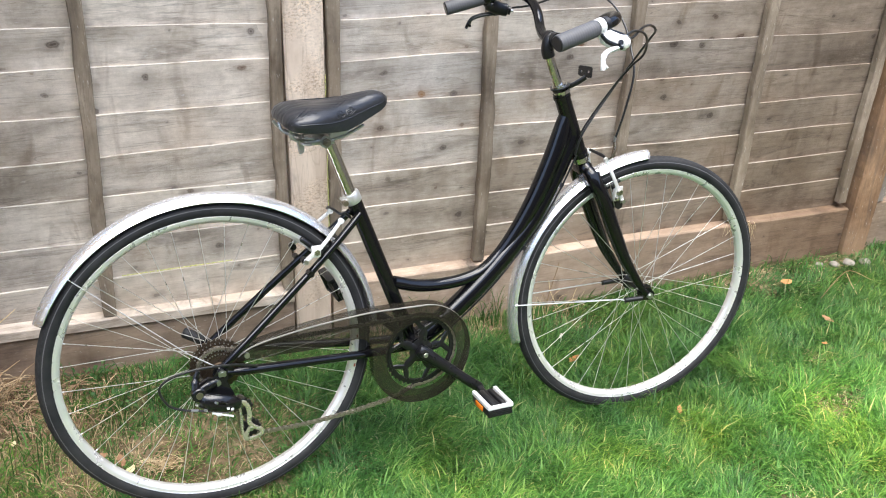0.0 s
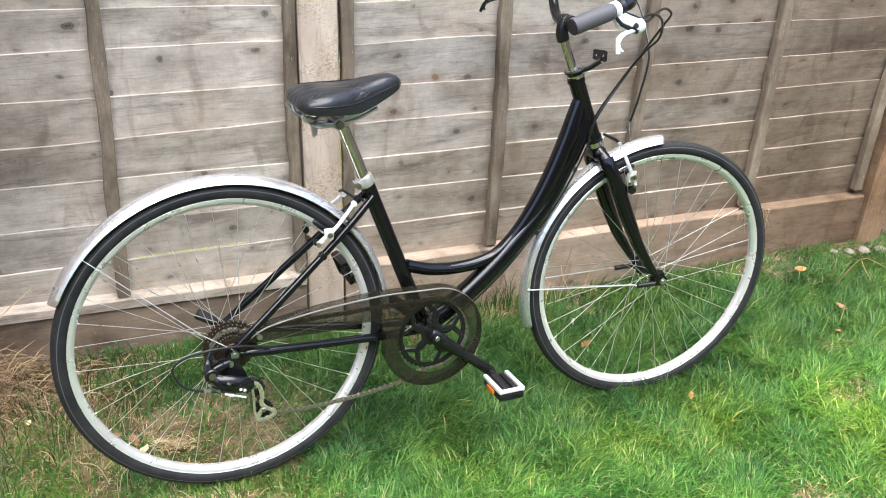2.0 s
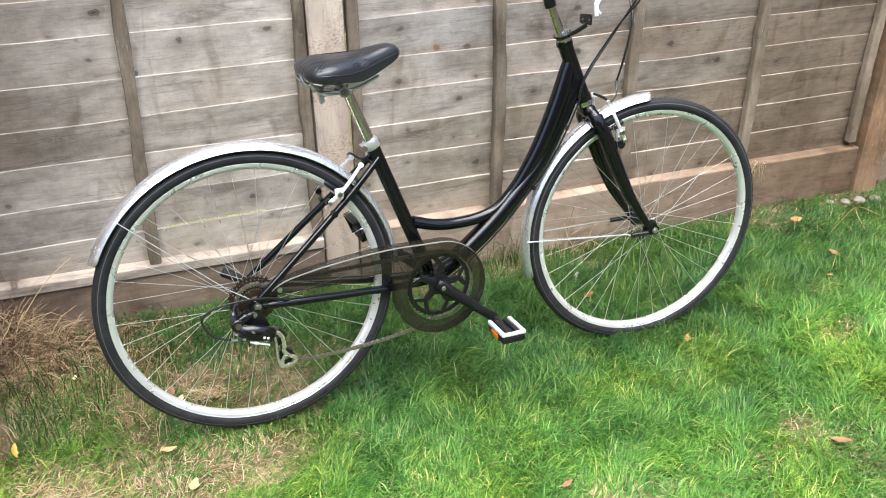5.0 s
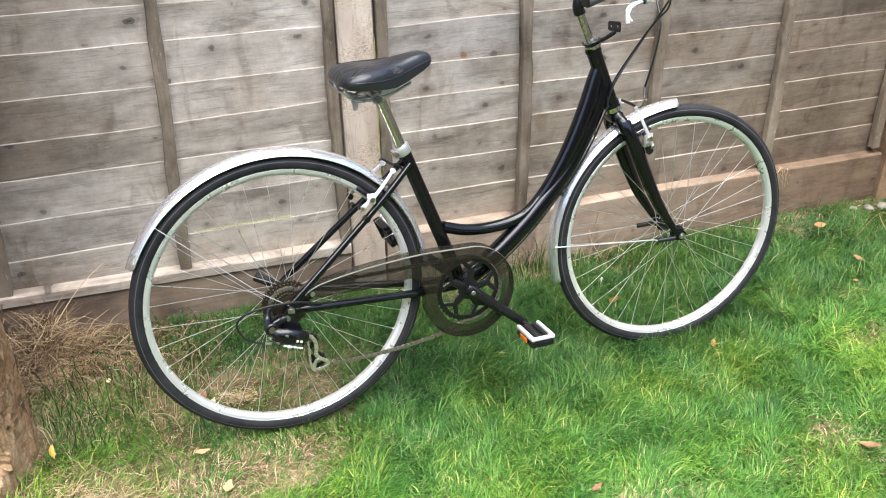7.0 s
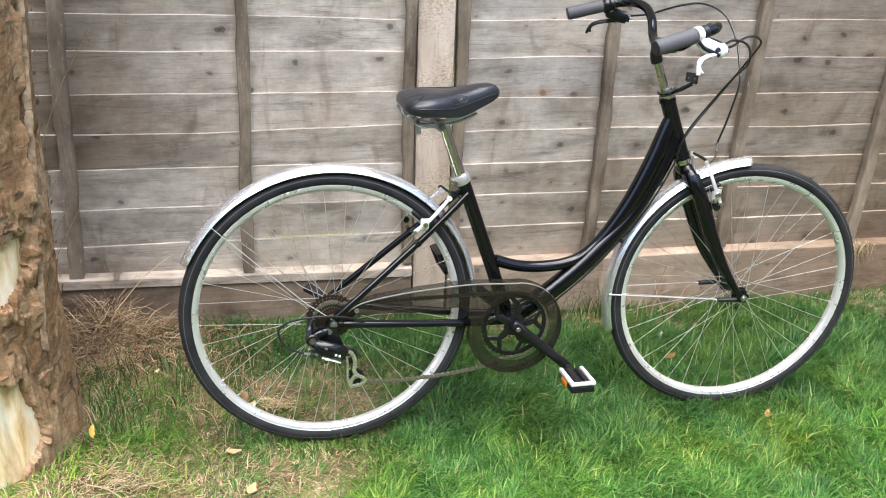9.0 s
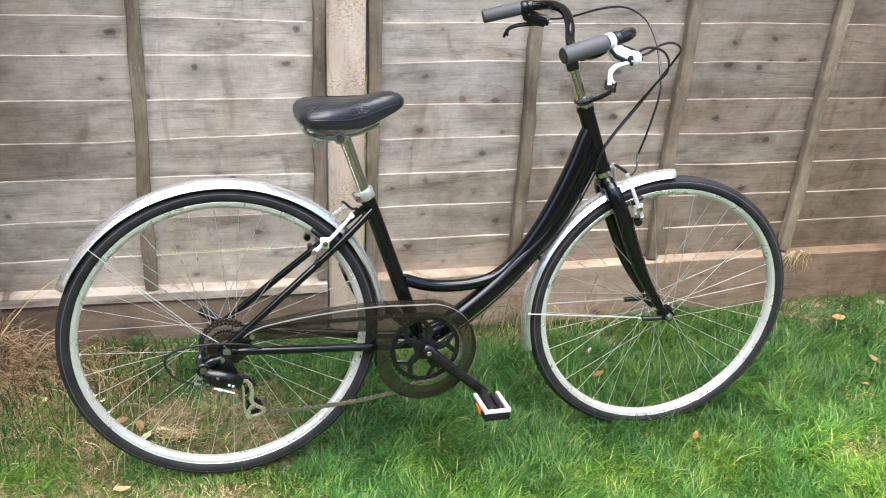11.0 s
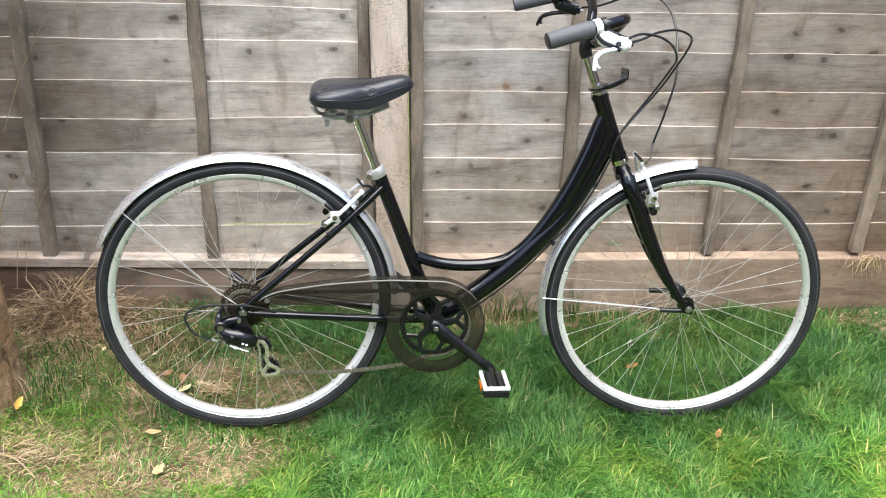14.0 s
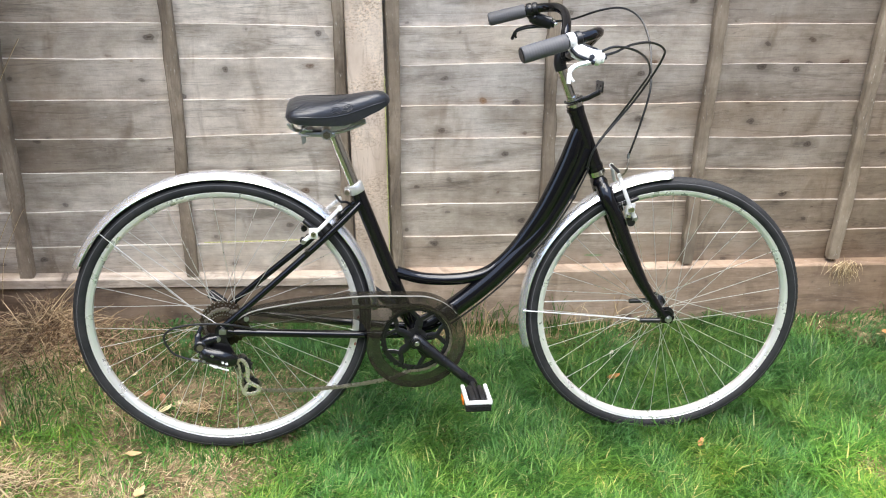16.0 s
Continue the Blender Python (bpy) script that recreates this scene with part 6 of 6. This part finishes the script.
def straw_heap():
    """A loose heap of cut dry stems against the fence foot."""
    rng = random.Random(4)
    g = Geo()
    for _ in range(1150):
        wide = rng.random() < 0.3
        x, y = (rng.gauss(-0.90, 0.11), rng.gauss(-0.22, 0.08)) if wide else (rng.gauss(-1.03, 0.060), rng.gauss(-0.18, 0.060))
        h = 0.11 * math.exp(-(((x + 1.02) / 0.13) ** 2 + ((y + 0.17) / 0.10) ** 2))
        z = ground_z(x, y) + 0.02 + h * rng.uniform(0.1, 1.0)
        a, L, e = rng.uniform(0, 6.28), rng.uniform(0.03, 0.15), rng.uniform(-0.15, 0.15) if wide else rng.uniform(-0.6, 0.6)
        d = Vector((math.cos(a) * math.cos(e), math.sin(a) * math.cos(e), math.sin(e)))
        p = Vector((x, min(y, -0.05), z))
        q = p + d * L
        q.y = min(q.y, -0.045)
        q.z = max(q.z, ground_z(q.x, q.y) + 0.005)
        mid = p.lerp(q, 0.5) + Vector((rng.gauss(0, 0.006), 0, rng.uniform(0.0, 0.03)))
        k = rng.choice((0.7, 0.9, 1.1, 1.6))
        g.tube([p, p.lerp(mid, 0.5) + Vector((0, 0, 0.004)), mid, q], [0.0010 * k, 0.0011 * k, 0.0010 * k, 0.0004 * k], 4)
    # the matted core
    n = 28
    core = []
    for i in range(n + 1):
        for k in range(n + 1):
            x, y = -1.01 + 0.30 * (i / n - 0.5), -0.18 + 0.24 * (k / n - 0.5)
            h = 0.10 * math.exp(-(((x + 1.01) / 0.085) ** 2 + ((y + 0.18) / 0.07) ** 2))
            core.append((x, y, ground_z(x, y) + h * (1 + 0.9 * noise.noise(Vector((x * 40, y * 40, 2.0)))) - 0.012))
    g.add(core, [(i * (n + 1) + k, (i + 1) * (n + 1) + k, (i + 1) * (n + 1) + k + 1, i * (n + 1) + k + 1) for i in range(n) for k in range(n)])
    ob = new("straw_heap", g.mesh("straw_heap", STRAW_OLD))
    return tagged(ob, "loose heap of cut dry stems at the fence foot", "straw", kind="stuff")


straw_heap()


def dead_leaf(x, y, size, mat, label, rz, seed, up=0, lift=0.030, name="fallen_leaf", wide=1.0):
    rng = random.Random(seed)
    g = Geo()
    n = 9
    vs, fs = [], []
    for i in range(n + 1):
        t = i / n
        w = 0.27 * wide * math.sin(math.pi * min(1, t * 0.94 + 0.05)) ** 0.8 * rng.uniform(0.75, 1.15)
        for k, s in enumerate((-1, 0, 1)):
            curl = 0.28 * s * s * w + 0.22 * (t - 0.5) ** 2 * 4 * rng.uniform(0.5, 1.0) * 0.6
            vs.append(((t - 0.5) * size, s * w * size * (1 + 0.12 * rng.uniform(-1, 1)), curl * size * 0.8))
    for i in range(n):
        for k in range(2):
            fs.append((i * 3 + k, i * 3 + k + 1, (i + 1) * 3 + k + 1, (i + 1) * 3 + k))
    g.add(vs, fs)
    top = [(a, b, c + 0.0008) for a, b, c in vs]
    g.add(top, [f[::-1] for f in fs])
    ob = new(name, g.mesh(name, mat))
    ob.matrix_world = pose(x, y, ground_z(x, y) + lift, up + rng.uniform(-15, 15), rng.uniform(-15, 15), rz)
    return tagged(ob, label, "leaf", "fallen leaves")


dead_leaf(0.740, -0.661, 0.030, LEAF_ORANGE, "small curled orange dead leaf on the grass", 60, 1)
dead_leaf(1.474, -0.203, 0.050, LEAF_ORANGE, "curled pale orange dead leaf on the grass", 5, 2)
dead_leaf(1.440, -0.435, 0.038, LEAF_BROWN, "curled brown dead leaf on the grass", 120, 3)
dead_leaf(0.585, -0.365, 0.043, LEAF_ORANGE, "curled orange-brown dead leaf behind the front wheel", 20, 4)
dead_leaf(-0.990, -0.650, 0.062, LEAF_YELLOW, "narrow yellow fallen leaf beside the tree", 95, 5, 62, 0.045, "fallen_leaf", 0.55)
dead_leaf(1.320, -0.553, 0.030, LEAF_ORANGE, "small curled orange dead leaf on the grass", 30, 6)
LEAF_PALE = leaf_mat("pale_dry_leaf", (0.62, 0.50, 0.26), (0.78, 0.68, 0.44))
dead_leaf(-0.631, -0.495, 0.045, LEAF_PALE, "pale yellow dry leaf on bare soil behind the wheel", 60, 7, 0, 0.02)
dead_leaf(-0.647, -0.455, 0.040, LEAF_BROWN, "tan dry leaf on bare soil behind the wheel", 100, 8, 0, 0.02)
dead_leaf(-0.688, -0.436, 0.032, LEAF_BROWN, "tan dry leaf on bare soil behind the wheel", 10, 9, 0, 0.02)
dead_leaf(-0.600, -0.464, 0.018, LEAF_PALE, "tiny pale petal on bare soil", 10, 10, 0, 0.02)
dead_leaf(-0.739, -0.356, 0.018, LEAF_PALE, "tiny pale petal on bare soil", 50, 11, 0, 0.02)
dead_leaf(-0.865, -0.379, 0.022, LEAF_PALE, "tiny pale petal in the grass", 90, 12, 0, 0.03)
dead_leaf(-0.672, -0.675, 0.038, LEAF_TAN, "broad tan dry leaf in the straw patch", 15, 13, 0, 0.022)
dead_leaf(-0.630, -0.802, 0.040, LEAF_TAN, "pale tan dry leaf in the straw patch", 70, 14, 0, 0.022)
dead_leaf(0.853, -1.150, 0.050, LEAF_BROWN, "brown dry leaf in the thin grass", 130, 15, 0, 0.022)
dead_leaf(0.576, -0.046, 0.066, LEAF_GREEN, "narrow green leaf caught on the fence board", 4, 17, 60, 0.252, "green_leaf", 0.20)
dead_leaf(0.164, -1.060, 0.030, LEAF_BROWN, "brown dry leaf in the grass", 20, 16, 0, 0.025)


def tuft(x, y, z, count, spread, length, seed, name, label, droop=0.0):
    """A small tangle of dry stems."""
    rng = random.Random(seed)
    g = Geo()
    for _ in range(count):
        p = Vector((x + rng.gauss(0, spread), y + rng.gauss(0, spread * 0.6), z + rng.uniform(0, spread * 0.5)))
        a, e = rng.uniform(0, 6.28), rng.uniform(-0.3 - droop, 0.6 - droop)
        d = Vector((math.cos(a) * math.cos(e), math.sin(a) * math.cos(e) * 0.6, math.sin(e))) * rng.uniform(0.4, 1.0) * length
        if name == "dry_roots":
            e = rng.uniform(-1.4, -0.5)
            d = Vector((math.cos(a) * math.cos(e), -0.12, math.sin(e))) * rng.uniform(0.3, 1.0) * length
        g.tube([p, p + d * 0.5 + Vector((0, 0, 0.006)), p + d], [0.0008, 0.0008, 0.0005], 4)
    return tagged(new(name, g.mesh(name, STRAW)), label, "dry grass", kind="stuff")


tuft(-0.567, -0.480, ground_z(-0.567, -0.48) + 0.008, 160, 0.020, 0.045, 31, "straw_tuft", "tangle of pale dry grass on bare soil")
tuft(1.370, -0.050, 0.158, 70, 0.022, 0.085, 32, "dry_roots", "dry straw hanging over the board at the fence foot", 0.5)
tuft(-0.900, -0.800, ground_z(-0.9, -0.8) + 0.010, 120, 0.05, 0.07, 33, "straw_tuft", "flattened dry stems on thin lawn")


def stalk(pts, r, label):
    g = Geo().tube(curve_through(pts), r, 5)
    return tagged(new("dry_stalk", g.mesh("dry_stalk", STRAW)), label, "stalk", "loose dry stalks")


gz = ground_z
stalk([(0.640, -0.075, gz(0.64, -0.075)), (0.665, -0.060, 0.045), (0.684, -0.052, 0.098), (0.690, -0.050, 0.125)], 0.0012, "dry stalk standing against the fence foot")
stalk([(0.690, -0.090, gz(0.69, -0.09) + 0.01), (0.660, -0.075, 0.030), (0.652, -0.062, 0.075)], 0.0011, "dry stalk standing against the fence foot")
stalk([(0.668, -0.083, gz(0.668, -0.083) + 0.01), (0.720, -0.110, 0.020), (0.745, -0.140, 0.012)], 0.0014, "pale dry stalk lying on thin grass")
stalk([(1.53, -0.31, gz(1.53, -0.31) + 0.02), (1.64, -0.26, gz(1.64, -0.26) + 0.05), (1.71, -0.24, gz(1.71, -0.24) + 0.055), (1.79, -0.26, gz(1.79, -0.26) + 0.02)], 0.0013, "arched dry stalk lying on the grass")
stalk([(1.69, -0.245, gz(1.69, -0.245) + 0.05), (1.665, -0.29, gz(1.665, -0.29) + 0.045), (1.665, -0.33, gz(1.665, -0.33) + 0.02)], 0.0014, "arched dry stalk lying on the grass")
stalk([(-1.13, -0.09, 0.60), (-1.07, -0.06, 0.74), (-1.02, -0.055, 0.83), (-0.975, -0.05, 0.90)], 0.0013, "tall dry stalk leaning on the fence")
for k, (x, z) in enumerate(((-1.24, 0.25), (-1.19, 0.22), (-1.16, 0.24), (-1.21, 0.34))):
    stalk([(x, -0.10, z - 0.10), (x + 0.02, -0.07, z + 0.03), (x + 0.05 + 0.01 * k, -0.06, z + 0.13), (x + 0.10, -0.05, z + 0.22 - 0.02 * k)], 0.0011, "curled dry vine stem against the fence")
stalk([(-0.97, -0.24, 0.20), (-0.90, -0.20, 0.27), (-0.83, -0.16, 0.31)], 0.0014, "dry stalk sticking out of the heap")
stalk([(-0.98, -0.80, gz(-0.98, -0.8) + 0.02), (-0.93, -0.83, gz(-0.93, -0.83) + 0.03), (-0.88, -0.87, gz(-0.88, -0.87) + 0.02)], 0.0018, "pale dry stalk lying on the grass")


def weed(x, y, count, size, seed, label):
    """A low leafy weed: small rounded leaves on short stems from one crown."""
    rng = random.Random(seed)
    g = Geo()
    z0 = ground_z(x, y)
    for _ in range(count):
        a, e, L = rng.uniform(0, 6.28), rng.uniform(0.25, 1.25), size * rng.uniform(0.5, 1.0)
        p = Vector((x + rng.gauss(0, size * 0.35), y + rng.gauss(0, size * 0.25), z0))
        d = Vector((math.cos(a) * math.cos(e), math.sin(a) * math.cos(e), math.sin(e)))
        side = d.cross(Vector((0, 0, 1))).normalized()
        q = p + d * L
        g.tube([p, p.lerp(q, 0.5) + Vector((0, 0, 0.004)), q], [0.0009, 0.0008, 0.0006], 4)
        lw, ll = rng.uniform(0.003, 0.006), rng.uniform(0.010, 0.020)
        out = (d + Vector((0, 0, -0.6))).normalized()
        rows = [(0.0, 0.15), (0.3, 0.85), (0.6, 1.0), (0.85, 0.6), (1.0, 0.08)]
        pts = []
        for t, k in rows:
            c = q + out * ll * t + Vector((0, 0, 0.004 * math.sin(math.pi * t)))
            pts += [c - side * lw * k + Vector((0, 0, 0.002 * k)), c, c + side * lw * k + Vector((0, 0, 0.002 * k))]
        g.add(pts, [(i * 3 + k, i * 3 + k + 1, (i + 1) * 3 + k + 1, (i + 1) * 3 + k) for i in range(4) for k in range(2)])
    return tagged(new("weed", g.mesh("weed", WEED)), label, "weed", "weeds at the fence foot")


WEED = blade_mat("weed_leaves", [(0.0, (0.030, 0.085, 0.022)), (0.6, (0.060, 0.145, 0.038)), (1.0, (0.11, 0.21, 0.065))], [(0.3, (0.8, 0.85, 0.85)), (0.7, (1.1, 1.05, 1.0))], 0.3)
weed(-0.70, -0.075, 46, 0.045, 51, "low leafy green weed at the fence foot")
weed(-0.640, -0.215, 40, 0.045, 52, "low leafy green weed behind the rear wheel")


def wisps(x0, x1, y0, y1, count, length, seed, mat, name, label):
    """Long thin grass stems standing and arching."""
    rng = random.Random(seed)
    g = Geo()
    for _ in range(count):
        x, y = rng.uniform(x0, x1), rng.uniform(y0, y1)
        a, L, lean = rng.uniform(0, 6.28), length * rng.uniform(0.45, 1.0), rng.uniform(0.1, 0.7)
        p = Vector((x, y, ground_z(x, y)))
        d = Vector((math.cos(a), 0.5 * math.sin(a), 0))
        q = p + d * L * lean * 0.35 + Vector((0, 0, L * 0.6))
        e = p + d * L * lean + Vector((0, 0, L * (1.0 - 0.45 * lean)))
        e.y, q.y = min(e.y, -0.048), min(q.y, -0.048)
        g.tube(curve_through([p, q, e], 3), [0.0011, 0.0011, 0.0010, 0.0009, 0.0008, 0.0006, 0.0003], 4)
    return tagged(new(name, g.mesh(name, mat)), label, "grass", kind="stuff")


wisps(0.05, 0.50, -0.11, -0.055, 80, 0.15, 61, GRASS, "long_grass", "long thin green grass against the fence foot")
wisps(0.05, 0.75, -0.12, -0.055, 70, 0.13, 62, STRAW, "dry_grass", "thin dry grass stems against the fence foot")
wisps(-0.75, -0.42, -0.34, -0.10, 140, 0.075, 66, GRASS, "long_grass", "tangled dark green grass behind the rear wheel")
wisps(-1.00, -0.62, -0.62, -0.24, 130, 0.10, 67, STRAW, "dry_grass", "thin dry stems between the tree and the wheel")
wisps(-1.02, -0.78, -0.62, -0.30, 110, 0.11, 63, GRASS, "long_grass", "long green grass between the tree and the wheel")
wisps(-0.98, -0.55, -0.30, -0.08, 90, 0.10, 64, GRASS, "long_grass", "thin green grass round the straw heap")
wisps(0.46, 0.86, -0.660, -0.590, 230, 0.085, 68, GRASS, "long_grass", "longer green grass round the front tyre")
wisps(-0.52, -0.10, -0.690, -0.640, 90, 0.055, 69, GRASS, "long_grass", "green grass round the rear tyre")
wisps(0.85, 1.75, -0.12, -0.055, 110, 0.07, 65, GRASS, "long_grass", "short green grass along the fence foot")


for x, y in ((0.601, -0.252), (0.609, -0.244)):
    g = Geo()
    rng = random.Random(int(x * 1000))
    for _ in range(34):
        a, e = rng.uniform(0, 6.28), rng.uniform(-0.3, 1.5)
        d = Vector((math.cos(a) * math.cos(e), math.sin(a) * math.cos(e), math.sin(e)))
        side = d.cross(Vector((0.3, 0.2, 1))).normalized() * 0.0010
        g.add([d * 0.0015 - side, d * 0.0015 + side, d * 0.0060 + side, d * 0.0060 - side], [(0, 1, 2, 3)])
    g.tube([(0, 0, -0.034), (0.002, 0, -0.015), (0, 0, 0.001)], [0.0009, 0.0009, 0.0009], 5)
    ob = new("clover_flower", g.mesh("clover_flower", leaf_mat("clover_petal", (0.62, 0.60, 0.52), (0.78, 0.76, 0.68))))
    ob.location = (x, y, ground_z(x, y) + 0.033)
    tagged(ob, "small white clover flower in the grass", "flower", "clover flowers")


def pebble(x, y, r, seed):
    rng = random.Random(seed)
    bm = bmesh.new()
    bmesh.ops.create_icosphere(bm, subdivisions=3, radius=r)
    for v in bm.verts:
        v.co *= 1 + 0.25 * noise.noise(v.co * (1.2 / r) + Vector((seed, 0, 0)))
        v.co.z *= 0.55
    g = Geo()
    bm.verts.index_update()
    g.add([v.co.copy() for v in bm.verts], [[v.index for v in f.verts] for f in bm.faces])
    bm.free()
    ob = new("stone", g.mesh("stone", STONE))
    ob.matrix_world = pose(x, y, ground_z(x, y) + r * 0.35, 0, 0, rng.uniform(0, 360))
    return tagged(ob, "grey-brown stone half sunk beside the fence post", "stone", "stones at the fence foot")


STONE = gloss("pale_stone", (0.24, 0.215, 0.18), 0.85, bump=0.4, scale=90)
pebble(1.770, -0.115, 0.017, 1)
pebble(1.830, -0.120, 0.020, 2)
pebble(1.715, -0.100, 0.015, 3)
pebble(1.890, -0.135, 0.022, 4)


LITTER = leaf_mat("bark_crumbs", (0.26, 0.19, 0.11), (0.48, 0.40, 0.27))


def litter(count, box, seed):
    """Pale crumbs of bark and grit between the grass at the fence foot."""
    rng = random.Random(seed)
    g = Geo()
    for _ in range(count):
        x, y, r = rng.uniform(box[0], box[1]), box[2] + (box[3] - box[2]) * rng.random() ** 1.5, rng.uniform(0.0012, 0.0034)
        c = Vector((x, y, ground_z(x, y) + 0.006 + r))
        pts = [c + Vector((dx * r * rng.uniform(0.6, 1.5), dy * r * rng.uniform(0.6, 1.5), dz * r * 0.6)) for dx, dy, dz in ((1, 0, 0), (0, 1, 0), (-1, 0, 0), (0, -1, 0), (0, 0, 1), (0, 0, -1))]
        g.add(pts, [(0, 1, 4), (1, 2, 4), (2, 3, 4), (3, 0, 4), (1, 0, 5), (2, 1, 5), (3, 2, 5), (0, 3, 5)])
    return tagged(new("litter", g.mesh("litter", LITTER, False)), "pale crumbs of bark and grit in thin grass", "litter", kind="stuff")


litter(90, (1.20, 1.85, -0.07, -0.34), 41)
litter(60, (0.55, 1.20, -0.06, -0.40), 42)
litter(90, (-0.85, -0.25, -0.30, -0.60), 43)


# ---- moss ----
def moss():
    m = Mat("green_algae", 0.9, spec=0.1)
    m.link(m.ramp(m.noise(m.coords(), 160.0, 3.0), [(0.3, (0.30, 0.33, 0.09)), (0.7, (0.66, 0.65, 0.30))]), "Base Color")
    return m.m


def moss_strip(along, lo, hi, y, fixed_at, seed):
    rng = random.Random(seed)
    g = Geo()
    for _ in range(1000):
        s = rng.uniform(lo, hi)
        if noise.noise(Vector((s * 9, seed, 0))) < -0.28:
            continue
        r = rng.uniform(0.0006, 0.0014)
        c = Vector((fixed_at, y, s)) if along == "z" else Vector((s, y, fixed_at))
        c += Vector((rng.gauss(0, 0.0007), rng.gauss(0, 0.0006), rng.gauss(0, 0.0007)))
        vs = [c + Vector(d) * r for d in ((1, 0, 0), (0, 1, 0), (-1, 0, 0), (0, -1, 0), (0, 0, 1), (0, 0, -1))]
        g.add(vs, [(0, 1, 4), (1, 2, 4), (2, 3, 4), (3, 0, 4), (1, 0, 5), (2, 1, 5), (3, 2, 5), (0, 3, 5)])
    return tagged(new("moss", g.mesh("moss", MOSS)), "bright green algae growing along a damp edge", "moss", kind="stuff")


MOSS = moss()
moss_strip("z", 0.16, 0.78, -0.038, -0.0375, 1)
moss_strip("x", -0.62, -0.30, -0.008, 0.2755, 2)
